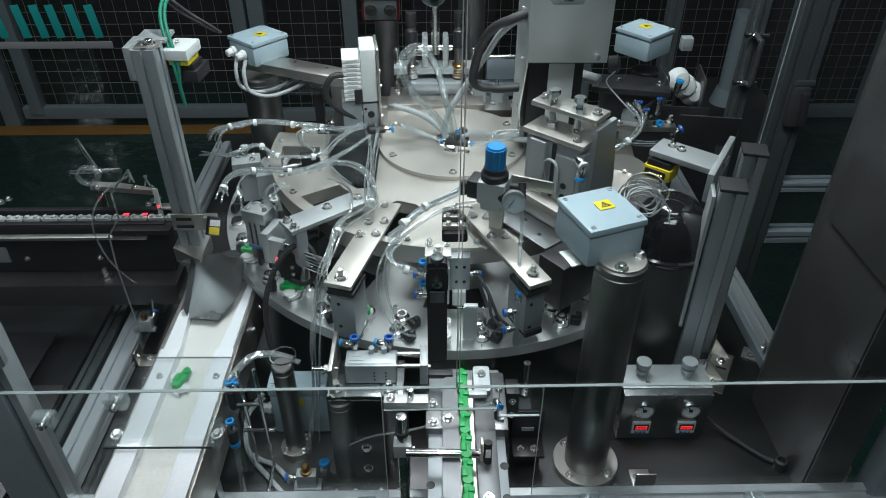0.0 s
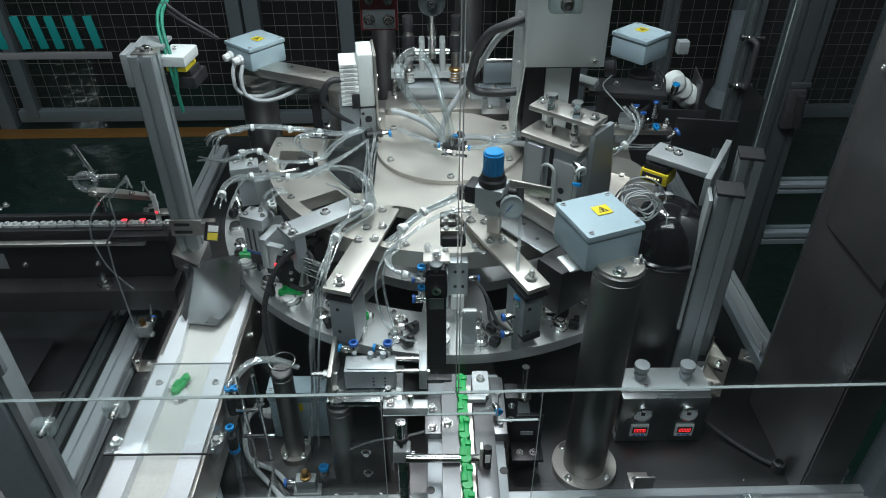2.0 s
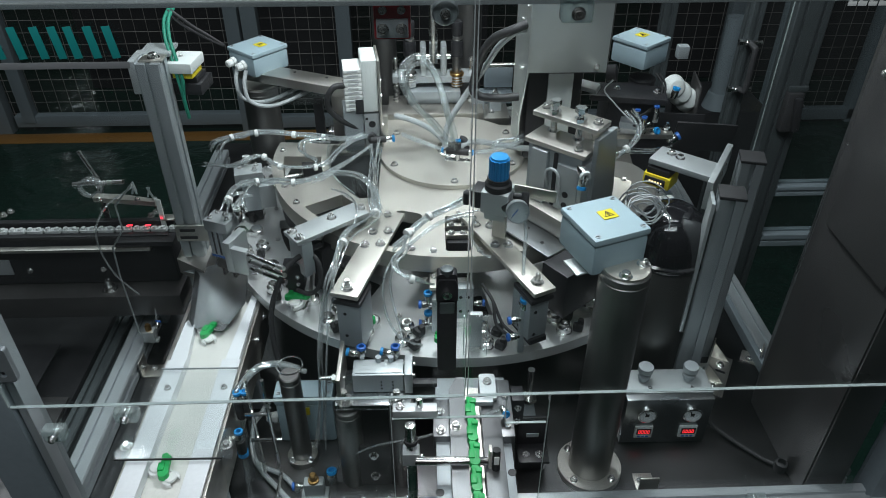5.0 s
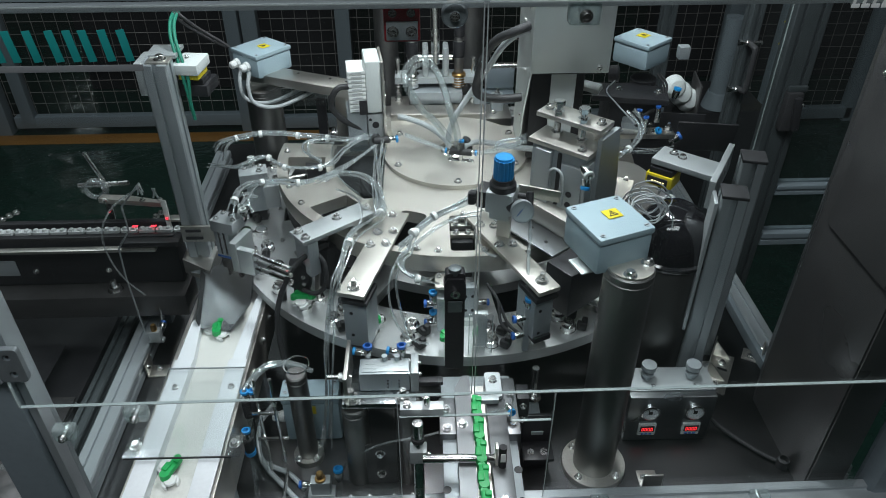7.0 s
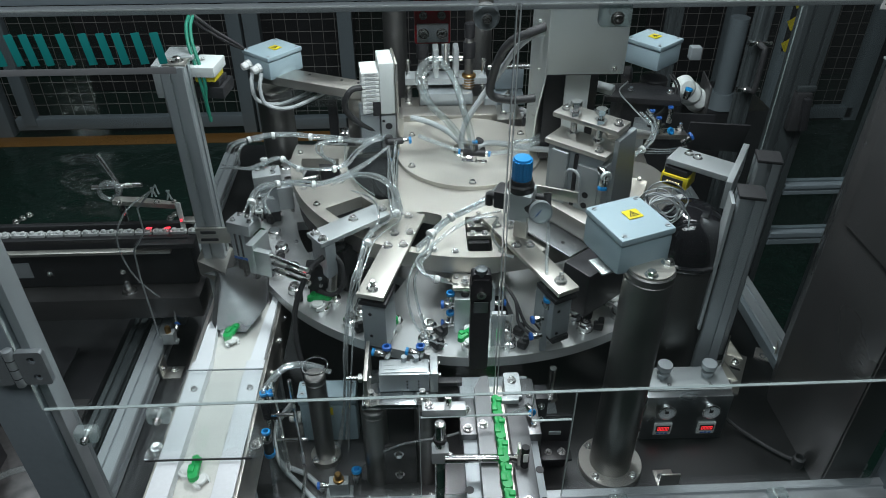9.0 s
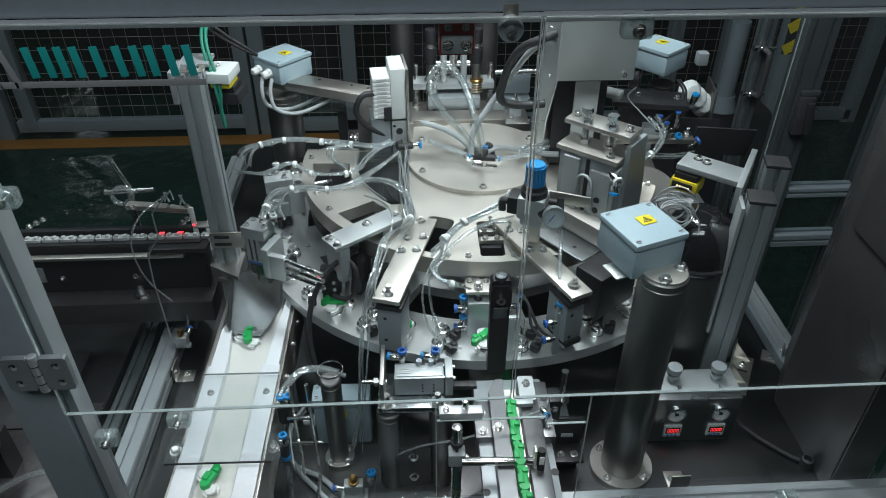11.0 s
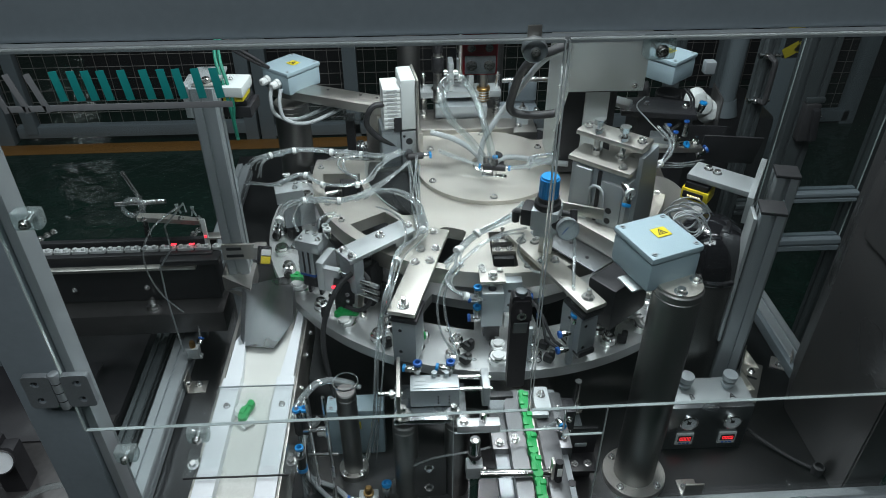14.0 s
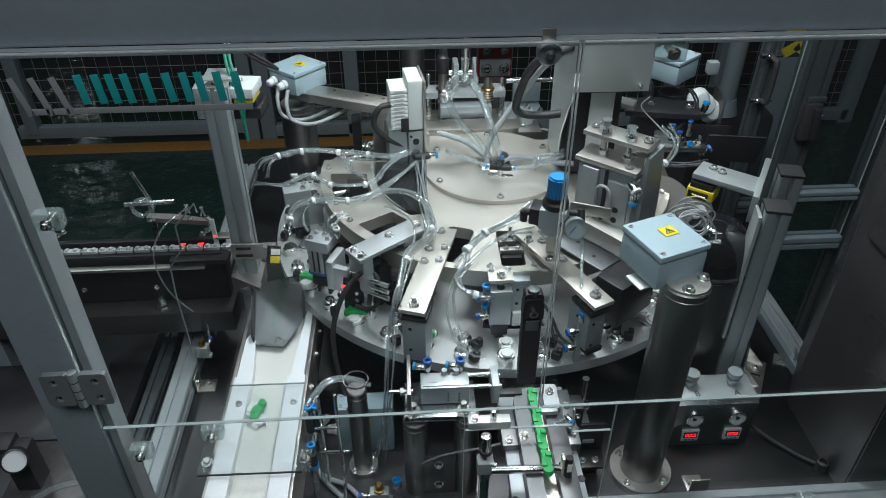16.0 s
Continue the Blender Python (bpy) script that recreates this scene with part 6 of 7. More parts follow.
# ---- tubing ----
def bundle(name, pts, n, r, spread, label, material=None, seed=1, ties=()):
    rnd = random.Random(seed)
    ob = thing(name, pts[0], label, "air tubes")
    o = Vector(pts[0])
    for k in range(n):
        off = Vector((rnd.uniform(-1, 1), rnd.uniform(-1, 1), rnd.uniform(-1, 1))) * spread
        q = []
        for i, p in enumerate(pts):
            j = Vector((rnd.uniform(-1, 1), rnd.uniform(-1, 1), rnd.uniform(-1, 1))) * spread * 0.28
            q.append(Vector(p) - o + off * (0.9 if 0 < i < len(pts) - 1 else 1.6) + j)
        part("tube", tube(q, r, 7, 7), material or TUBE, ob)
    for t in ties:
        p, d = Vector(pts[t]) - o, (Vector(pts[min(t + 1, len(pts) - 1)]) - Vector(pts[t - 1])).normalized()
        w = min(0.9 * spread, 0.0048)
        part("cable_tie", lying(lathe([(w + r, -0.0035), (w + r + 0.0009, -0.003), (w + r + 0.0009, 0.003), (w + r, 0.0035)], 14), Matrix.Translation(p) @ d.to_track_quat("Z", "Y").to_matrix().to_4x4()), NYLON, ob, "white cable tie")
    return ob


T1 = "bundle of clear air tubes with white cable ties"
LEAD = "tangle of thin white leads behind the junction box"


def tubes(pts, n, r=0.0016, spread=0.0055, seed=1, ties=(), label=T1):
    return level(bundle("tube_bundle", pts, n, r, spread, label, GREYC if label == LEAD else None, seed, ties))


# from the manifold down over the middle arm to the deck
tubes([(-0.158, -0.02, 0.352), (-0.156, -0.085, 0.352), (-0.156, -0.150, 0.354), (-0.153, -0.215, 0.362), (-0.147, -0.272, 0.360), (-0.161, -0.311, 0.367), (-0.181, -0.347, 0.374), (-0.192, -0.373, 0.372), (-0.200, -0.406, 0.362), (-0.208, -0.434, 0.347), (-0.214, -0.446, 0.325), (-0.220, -0.450, 0.300), (-0.226, -0.482, 0.240), (-0.236, -0.486, 0.140), (-0.253, -0.477, 0.012)], 6, 0.0015, 0.0105, seed=3, ties=(4, 7))
tubes([(-0.160, -0.01, 0.352), (-0.162, -0.08, 0.352), (-0.160, -0.150, 0.356), (-0.156, -0.215, 0.366), (-0.149, -0.265, 0.362)], 6, spread=0.008, seed=4)
# to the pick unit
tubes([(-0.390, -0.281, 0.375), (-0.389, -0.264, 0.385), (-0.387, -0.238, 0.385), (-0.376, -0.204, 0.378), (-0.358, -0.185, 0.372), (-0.325, -0.177, 0.368), (-0.296, -0.177, 0.365), (-0.267, -0.169, 0.365), (-0.228, -0.152, 0.368), (-0.193, -0.164, 0.372), (-0.168, -0.191, 0.375), (-0.153, -0.219, 0.372), (-0.149, -0.243, 0.365), (-0.146, -0.269, 0.358)], 5, seed=5, ties=(1, 4, 6))
tubes([(-0.360, -0.290, 0.375), (-0.368, -0.270, 0.388), (-0.367, -0.223, 0.382), (-0.357, -0.191, 0.374), (-0.338, -0.179, 0.370), (-0.300, -0.175, 0.366)], 2, seed=6)
# upper arc along the rear windows
tubes([(-0.490, 0.018, 0.330), (-0.479, 0.020, 0.345), (-0.450, 0.029, 0.352), (-0.402, 0.046, 0.352), (-0.361, 0.046, 0.352), (-0.325, 0.040, 0.350), (-0.292, 0.030, 0.352), (-0.263, 0.022, 0.352), (-0.228, 0.010, 0.354), (-0.190, 0.012, 0.356), (-0.165, 0.015, 0.360)], 6, seed=8, ties=(3, 5, 7))
tubes([(-0.471, 0.010, 0.320), (-0.464, 0.014, 0.345), (-0.448, 0.029, 0.352), (-0.420, 0.040, 0.354)], 3, seed=9, ties=(2,))
tubes([(-0.263, 0.019, 0.352), (-0.296, 0.012, 0.354), (-0.309, -0.008, 0.354), (-0.305, -0.033, 0.352), (-0.283, -0.058, 0.352), (-0.268, -0.074, 0.349)], 2, 0.0017, 0.003, 10)
tubes([(-0.243, 0.011, 0.352), (-0.290, -0.003, 0.357), (-0.296, -0.023, 0.354), (-0.287, -0.053, 0.352), (-0.266, -0.073, 0.352), (-0.268, -0.083, 0.349)], 2, 0.0017, 0.003, 11)
# middle arc to the rear gripper
tubes([(-0.484, -0.049, 0.330), (-0.454, -0.070, 0.340), (-0.427, -0.080, 0.345), (-0.403, -0.078, 0.352), (-0.382, -0.066, 0.356), (-0.368, -0.060, 0.354), (-0.355, -0.073, 0.352), (-0.333, -0.090, 0.349), (-0.302, -0.103, 0.352), (-0.267, -0.095, 0.350), (-0.242, -0.080, 0.352), (-0.228, -0.045, 0.354), (-0.205, -0.010, 0.356), (-0.175, 0.010, 0.360)], 4, spread=0.0045, seed=12, ties=(5, 7, 9))
tubes([(-0.228, -0.182, 0.352), (-0.202, -0.211, 0.360), (-0.183, -0.245, 0.367), (-0.176, -0.282, 0.369), (-0.178, -0.317, 0.367), (-0.189, -0.340, 0.365), (-0.200, -0.365, 0.350), (-0.206, -0.395, 0.320)], 1, 0.0018, 0.002, 13)
# fan of thin tubes below the manifold
for k in range(4):
    tubes([(-0.163, 0.004 - 0.008 * k, 0.352), (-0.195 - 0.004 * k, -0.055 - 0.012 * k, 0.353), (-0.250, -0.115 - 0.012 * k, 0.351), (-0.305 + 0.02 * k, -0.150, 0.350)], 1, 0.0016, 0.003, 30 + k)
# front tubes to the transfer head and the pusher
tubes([(0.029, -0.281, 0.410), (0.001, -0.295, 0.395), (-0.029, -0.298, 0.380), (-0.062, -0.310, 0.370), (-0.087, -0.335, 0.362), (-0.097, -0.387, 0.362), (-0.107, -0.402, 0.362), (-0.112, -0.416, 0.360), (-0.102, -0.431, 0.350), (-0.086, -0.436, 0.345), (-0.070, -0.428, 0.335), (-0.060, -0.410, 0.318)], 5, 0.0018, 0.0045, 14, (4, 9))
tubes([(-0.099, -0.383, 0.362), (-0.113, -0.401, 0.360), (-0.126, -0.424, 0.345), (-0.131, -0.439, 0.320), (-0.126, -0.455, 0.285), (-0.110, -0.470, 0.262), (-0.090, -0.476, 0.250), (-0.072, -0.478, 0.244)], 1, 0.0020, 0.002, 17)
tubes([(-0.104, -0.394, 0.362), (-0.110, -0.412, 0.358), (-0.118, -0.425, 0.335), (-0.115, -0.436, 0.295), (-0.105, -0.459, 0.265), (-0.101, -0.485, 0.262), (-0.105, -0.500, 0.262)], 1, 0.0023, 0.002, 18)
tubes([(0.062, -0.239, 0.395), (0.019, -0.266, 0.388), (-0.016, -0.281, 0.380), (-0.057, -0.305, 0.372), (-0.092, -0.341, 0.364), (-0.117, -0.376, 0.362)], 3, 0.0026, 0.005, 19, (3, 4))
tubes([(0.015, -0.335, 0.396), (-0.020, -0.330, 0.385), (-0.058, -0.345, 0.374), (-0.100, -0.385, 0.364)], 2, 0.0018, 0.004, 20)
# beside the hood
tubes([(0.074, -0.051, 0.352), (0.085, -0.040, 0.366), (0.122, -0.037, 0.370), (0.150, -0.018, 0.378)], 5, 0.0018, 0.008, 23, label="loose clear air tubes beside the hood")
tubes([(0.250, -0.345, 0.385), (0.258, -0.317, 0.400), (0.264, -0.329, 0.425), (0.285, -0.331, 0.432), (0.304, -0.335, 0.425), (0.317, -0.325, 0.400), (0.300, -0.327, 0.385), (0.280, -0.323, 0.400), (0.270, -0.328, 0.420), (0.296, -0.333, 0.424), (0.323, -0.328, 0.395), (0.318, -0.331, 0.373)], 4, 0.0012, 0.012, 27, label=LEAD)
tubes([(0.245, -0.375, 0.400), (0.262, -0.345, 0.418), (0.290, -0.340, 0.424), (0.312, -0.345, 0.405), (0.296, -0.350, 0.385), (0.268, -0.352, 0.392)], 3, 0.0012, 0.011, 28, label=LEAD)
level(bundle("tube_bundle", [(-0.268, -0.462, 0.186), (-0.30, -0.466, 0.206), (-0.330, -0.482, 0.212), (-0.350, -0.505, 0.204), (-0.356, -0.520, 0.190)], 5, 0.0030, 0.006, "clear hoses bent out of a post ring", TUBE, 31))
level(put("vacuum_hose", tube([(0.000, -0.052, 0.362), (-0.006, -0.056, 0.400), (-0.018, -0.050, 0.440), (-0.028, -0.018, 0.470), (-0.040, 0.016, 0.490), (-0.058, 0.046, 0.504), (-0.078, 0.045, 0.508), (-0.098, 0.018, 0.502), (-0.102, -0.010, 0.488), (-0.093, -0.022, 0.465), (-0.074, -0.030, 0.438), (-0.042, -0.015, 0.398), (-0.012, 0.004, 0.348)], 0.0068, 9, 14), TUBEB, "thick clear vacuum hose looped above the centre disc", "hose"))
level(put("vacuum_hose", tube([(-0.004, -0.044, 0.358), (-0.010, -0.044, 0.395), (-0.021, -0.040, 0.445), (-0.032, -0.008, 0.475), (-0.047, 0.030, 0.492), (-0.067, 0.032, 0.500), (-0.084, 0.022, 0.498), (-0.093, -0.004, 0.486), (-0.088, -0.012, 0.462), (-0.060, -0.010, 0.415), (-0.020, 0.012, 0.350)], 0.0045, 9, 12), TUBEB, "clear vacuum hose running inside the loop", "hose"))
for dy in (0.0, 0.008):
    level(put("tee_tube", tube([(-0.105, -0.012 + dy, 0.372), (-0.085, -0.020 + dy, 0.366), (-0.062, -0.031 + dy, 0.362), (-0.023, -0.050 + dy * 0.4, 0.357)], 0.0030), TUBE, "clear tube from manifold elbow to tee", "air tube"))
    level(put("tee_tube", tube([(0.026, -0.062 + dy * 0.4, 0.356), (0.068, -0.060 + dy, 0.358), (0.112, -0.050 + dy, 0.366), (0.153, -0.028 + dy, 0.376)], 0.0032), TUBE, "clear tube from tee to the hood side", "air tube"))
tee = level(thing("tube_tee", (0.003, -0.053, 0.3295), "black push-in tee connector with blue rings", "tube fitting", rz=-12))
part("run", C(((-0.022, 0, 0.026), (0.022, 0, 0.026), 0.0068, None, 16)), RUBBER, tee)
part("branch", C(((0, 0, 0.026), (0, 0.004, 0.042), 0.0068, None, 16)), RUBBER, tee)
part("support_stem", C(((0, 0, 0.0), (0, 0, 0.026), 0.005, None, 12)), CHROME, tee)
part("mount_plate", B((0, 0.0, 0.0065, 0.050, 0.012, 0.004, 0.001)), CHROME, tee)
for x in (-0.018, 0.018):
    bolt(tee, (x, 0, 0.0085), 0.004, "cap")
fitting(tee, (-0.014, 0, 0.026), (-1, 0, 0), 0.95), fitting(tee, (0.014, 0, 0.026), (1, 0, 0), 0.95), fitting(tee, (0, 0.003, 0.032), (0, 0.1, 1), 0.95)
level(put("grey_cable", tube([(-0.019, 0.000, 0.335), (-0.017, 0.006, 0.370), (-0.006, 0.008, 0.400), (0.023, 0.006, 0.450), (0.055, -0.012, 0.510), (0.076, -0.050, 0.565), (0.104, -0.070, 0.596), (0.135, -0.075, 0.600)], 0.0058, 8, 10), GREYC, "thick pale grey cable rising to the hood", "cable"))
level(put("grey_cable", tube([(-0.118, 0.040, 0.388), (-0.105, 0.034, 0.388), (-0.073, 0.036, 0.375), (-0.042, 0.030, 0.358), (-0.017, 0.012, 0.340)], 0.0058, 8, 10), GREYC, "thick pale grey cable lying over the plate", "cable"))
level(put("grey_cable", tube([(0.012, -0.004, 0.338), (0.020, -0.004, 0.345), (0.040, -0.002, 0.350), (0.079, -0.017, 0.352), (0.117, -0.039, 0.355), (0.150, -0.052, 0.358)], 0.0058, 8, 10), GREYC, "thick pale grey cable lying over the plate", "cable"))
level(put("black_conduit", tube([(0.118, -0.080, 0.612), (0.089, -0.080, 0.600), (0.064, -0.060, 0.580), (0.046, -0.040, 0.545), (0.035, -0.020, 0.492), (0.033, -0.015, 0.465), (0.047, -0.014, 0.452), (0.081, -0.020, 0.450), (0.122, -0.024, 0.455)], 0.0080, 9, 12), RUBBER, "black cable conduit bowed beside the hood", "cable"))
level(put("boss_elbow", tube([(0.022, -0.004, 0.325), (0.022, -0.002, 0.342), (0.019, 0.002, 0.351), (0.012, 0.006, 0.352)], 0.0075, 6, 14), RUBBER, "black cable elbow on the centre disc", "cable fitting"))
put("manifold_cable", tube([(-0.185, 0.02, 0.49), (-0.22, 0.0, 0.495), (-0.235, 0.0, 0.46), (-0.215, 0.01, 0.425), (-0.18, 0.02, 0.40)], 0.006, 8, 10), RUBBER, "black cable looped into the manifold", "cable")
for i, (x, y) in enumerate(((-0.455, 0.215), (-0.432, 0.19))):
    put("gland_cable", tube([(x + 0.004, y - 0.015, 0.468), (x, y - 0.03, 0.44), (x + 0.01, y - 0.035, 0.405), (x + 0.06, y - 0.03, 0.395), (x + 0.14, y + 0.0, 0.42), (x + 0.16, y + 0.02, 0.43)], 0.0042), GREYC, "grey cable drooping from a white gland", "cable", group="gland cables")
put("sensor_conduit", tube([(-0.235, -0.30, 0.345), (-0.25, -0.325, 0.352), (-0.285, -0.35, 0.335), (-0.312, -0.375, 0.28), (-0.316, -0.395, 0.22), (-0.30, -0.43, 0.14), (-0.29, -0.47, 0.16), (-0.282, -0.49, 0.205)], 0.0046, 9, 10), RUBBER, "glossy black spiral-wrapped cable hanging to the post ring", "cable")
put("sensor_loop", tube([(-0.245, -0.325, 0.345), (-0.232, -0.335, 0.33), (-0.232, -0.345, 0.295), (-0.25, -0.345, 0.275), (-0.275, -0.335, 0.275)], 0.004, 9, 10), RUBBER, "black cable loop at the part sensor", "cable")
put("regulator_tube", tube([(0.030, -0.335, 0.405), (0.022, -0.345, 0.375), (0.04, -0.375, 0.362), (0.052, -0.385, 0.362)], 0.0024), TUBE, "thin clear tube below the regulator", "air tube")
put("regulator_tube", tube([(0.102, -0.368, 0.43), (0.104, -0.385, 0.40), (0.100, -0.41, 0.375), (0.098, -0.43, 0.36), (0.096, -0.445, 0.335), (0.096, -0.45, 0.315)], 0.003), TUBE, "clear tube from gauge to station fitting", "air tube")
sf = thing("station_fittings", (0.090, -0.450, 0.22), "stack of chrome and blue air fittings beside the slide", "tube fittings")
part("stem", B((0.004, 0.0, 0.045, 0.010, 0.012, 0.09, 0.001)), CYL, sf)
for z in (0.035, 0.07):
    fitting(sf, (0.0, -0.004, z), (-1, -0.2, 0), 1.1, BLUED)
fitting(sf, (0.006, 0.0, 0.082), (0, 0, 1), 1.4)
for dx in (0, 0.010):
    put("station_tube", tube([(0.075 + dx, -0.452, 0.255), (0.055 + dx, -0.44, 0.27), (0.05, -0.42, 0.30), (0.035, -0.39, 0.31)], 0.0026), RUBBER, "thin dark tube at the front station", "air tube", group="dark tubes")
level(put("hose_ring", tube([(-0.282 + 0.020 * math.cos(k * 0.5236), -0.470 + 0.020 * math.sin(k * 0.5236), 0.204) for k in range(13)], 0.0012, 3, 6), CHROME, "thin bright wire ring on the post top", "ring"))

# leads and tubes at the rear station
for k in range(2):
    level(put("station_lead", tube([(0.400 + 0.006 * k, 0.05, 0.467), (0.414 + 0.006 * k, 0.04, 0.445), (0.408 + 0.006 * k, 0.03, 0.420), (0.386, 0.02, 0.400 - 0.004 * k), (0.366, 0.02, 0.386 - 0.004 * k)], 0.0022), RUBBER, "thin black lead at the rear station", "cable", group="rear leads"))
level(put("station_lead", tube([(0.302, 0.0, 0.475), (0.288, 0.0, 0.455), (0.303, -0.03, 0.440), (0.322, -0.05, 0.424), (0.338, -0.058, 0.410)], 0.0014), GREYC, "thin grey lead at the rear station", "cable", group="rear leads"))
level(bundle("tube_bundle", [(0.326, -0.045, 0.432), (0.341, -0.058, 0.419), (0.345, -0.072, 0.404), (0.336, -0.085, 0.392), (0.318, -0.10, 0.380), (0.296, -0.108, 0.372)], 6, 0.0017, 0.0055, "loose clear tubes tied at the rear station", None, 41, (4,)))
level(bundle("tube_bundle", [(0.31, -0.10, 0.376), (0.36, -0.095, 0.372), (0.41, -0.085, 0.368)], 4, 0.0013, 0.006, "thin clear leads along the rear arm", None, 43))
for k, (x, y, z) in enumerate(((0.350, -0.03, 0.405), (0.365, -0.035, 0.392), (0.398, 0.0, 0.398))):
    fv_ = level(thing("flow_fitting", (x, y, z), "small chrome flow fitting with blue ring", "tube fitting", "rear fittings", 40 * k))
    part("body", C(((0, 0, -0.012), (0, 0, 0.008), 0.0055, None, 12), ((0, 0, 0.0), (0.014, -0.004, 0.003), 0.0045, None, 12)), CHROME if k else RUBBER, fv_)
    fitting(fv_, (0, 0, 0.006), (0, 0.1, 1), 0.9, BLUED)

# ---- small things low on the deck ----
wf = level(thing("wire_frame", (-0.338, -0.585, 0.0), "thin steel rod frame beside the conveyor", "rod frame"))
part("rod", C(((0.0, 0.06, 0.0), (0.0, 0.06, 0.23), 0.003, None, 8), ((0.028, 0.05, 0.0), (0.028, 0.05, 0.24), 0.003, None, 8), ((0.028, -0.02, 0.02), (0.028, 0.05, 0.02), 0.003, None, 8)), CHROME, wf)
part("cross_rod", C(((-0.01, 0.055, 0.10), (0.04, 0.055, 0.10), 0.003, None, 8), ((-0.01, 0.055, 0.16), (0.03, 0.055, 0.16), 0.003, None, 8), ((-0.015, -0.02, 0.012), (0.045, -0.02, 0.012), 0.003, None, 8)), CHROME, wf)
ha = level(thing("hose_array", (-0.356, -0.522, 0.0), "row of clear hoses with blue push-in connectors", "air tubes"))
for dx, dy, z in ((0, 0, 0.192), (0.012, 0.001, 0.192), (0.004, -0.042, 0.152)):
    fitting(ha, (dx, dy, z - 0.012), (0, 0.1, 1), 1.15)
    part("union", C(((dx, dy, z - 0.045), (dx, dy, z - 0.010), 0.0075, None, 14)), RUBBER, ha)
    part("hose", tube([(dx, dy, z - 0.045), (dx, dy - 0.006, z - 0.085), (dx - 0.003, dy - 0.01, 0.004)], 0.0045), TUBEB, ha)
part("lower_ring", C(((0.004, -0.042, 0.108), (0.004, -0.042, 0.116), 0.0085, None, 14)), BLUE, ha)
fv = level(thing("flow_valve", (-0.252, -0.562, 0.0), "small metering valve with brass screw on the deck", "valve"))
part("body", B((0, 0, 0.020, 0.032, 0.018, 0.030, 0.002), (0, 0, 0.0025, 0.044, 0.022, 0.005, 0.001)), ALUW, fv)
part("stem", lathe([(0.009, 0.035), (0.009, 0.039), (0.006, 0.040), (0.006, 0.050), (0.004, 0.052), (0, 0.052)], 14), COPPER, fv)
fitting(fv, (-0.016, 0, 0.022), (-1, 0, 0), 1.1, BLUED), fitting(fv, (0.03, 0.0, 0.030), (0, 0.2, 1), 1.4)
for i in range(2):
    level(put("deck_cable", tube([(-0.345, -0.41, 0.045 + 0.01 * i), (-0.37, -0.44, 0.03), (-0.36, -0.50, 0.012), (-0.31, -0.53 - 0.03 * i, 0.010), (-0.28, -0.56 - 0.03 * i, 0.006)], 0.0042), GREYC, "pale grey cable from the low junction box", "cable", group="deck cables"))
lb = level(thing("lower_bracket", (-0.152, -0.545, 0.0), "dark steel bracket plates between the posts", "bracket"))
part("plate", B((0, -0.01, 0.06, 0.055, 0.006, 0.10, 0.001), (0, -0.03, 0.008, 0.13, 0.05, 0.012, 0.001)), DARKPANEL, lb)
bolt(lb, (0.0, -0.013, 0.09), 0.008, "hex", (0, -1, 0)), bolt(lb, (0.0, -0.013, 0.04), 0.008, "hex", (0, -1, 0))
for x in (-0.05, -0.02, 0.02, 0.05):
    bolt(lb, (x, -0.04, 0.014), 0.006, "cap")
rb = thing("rail_bracket", (0.105, -0.52, 0.0), "dark steel bracket with bolts beside the rail", "bracket")
part("plate", B((0.0, 0, 0.07, 0.05, 0.006, 0.14, 0.001), (0.0, -0.02, 0.075, 0.05, 0.04, 0.006, 0.001), (-0.03, 0.0, 0.17, 0.02, 0.03, 0.05, 0.001)), BLACK, rb)
for z in (0.15, 0.18):
    bolt(rb, (-0.03, -0.016, z), 0.006, "cap", (0, -1, 0))
bolt(rb, (0.01, -0.025, 0.078), 0.007), bolt(rb, (-0.012, -0.025, 0.078), 0.006)
part("stud", C(((0.0, 0.06, 0.10), (0.0, 0.06, 0.185), 0.006, None, 12), ((0.0, 0.06, 0.115), (0.0, 0.06, 0.122), 0.014, None, 6)), CHROME, rb)
part("stud_arm", B((0.0, 0.03, 0.10, 0.02, 0.07, 0.008, 0.001)), CYL, rb)

# neighbouring machine at the far left
nm = thing("neighbour_machine", (-1.12, -0.45, -0.8), "dark neighbouring machine with blue-grey sheet and a gauge", "machine")
part("body", B((0, 0.05, 0.385, 0.74, 0.80, 0.77, 0.01)), BLACK, nm)
part("sheet", lying(B((0, 0, 0, 0.16, 0.36, 0.006, 0.002)), pose(0.30, -0.06, 0.795, 0, 0, 0)), DARKPANEL, nm, "dark blue-grey sheet")
part("panel", lying(B((0, 0, 0, 0.30, 0.20, 0.004, 0.002)), pose(0.16, 0.16, 0.80)), BLACK, nm)
gq = pose(0.272, -0.058, 0.89, 60, 0, 20)
g2 = part("gauge", lying(lathe([(0.0, -0.02), (0.019, -0.02), (0.021, 0.0), (0.0185, 0.001), (0.0185, -0.002), (0, -0.002)], 30), gq), BLACK, nm, "round gauge")
part("dial", lying(lathe([(0.0185, -0.0015), (0, -0.0014)], 30), gq), GAUGEW, g2)
part("gauge_block", B((0.262, -0.026, 0.83, 0.04, 0.04, 0.12, 0.004), (0.222, -0.022, 0.88, 0.07, 0.04, 0.04, 0.004)), BLACK, nm)
part("block", B((0.13, -0.02, 0.86, 0.08, 0.06, 0.06, 0.003), (0.10, 0.10, 0.88, 0.05, 0.05, 0.10, 0.003)), CYL, nm)
for x, y, z in ((0.10, 0.02, 0.80), (0.20, 0.24, 0.80), (0.14, -0.02, 0.89)):
    bolt(nm, (x, y, z), 0.012, "stud")
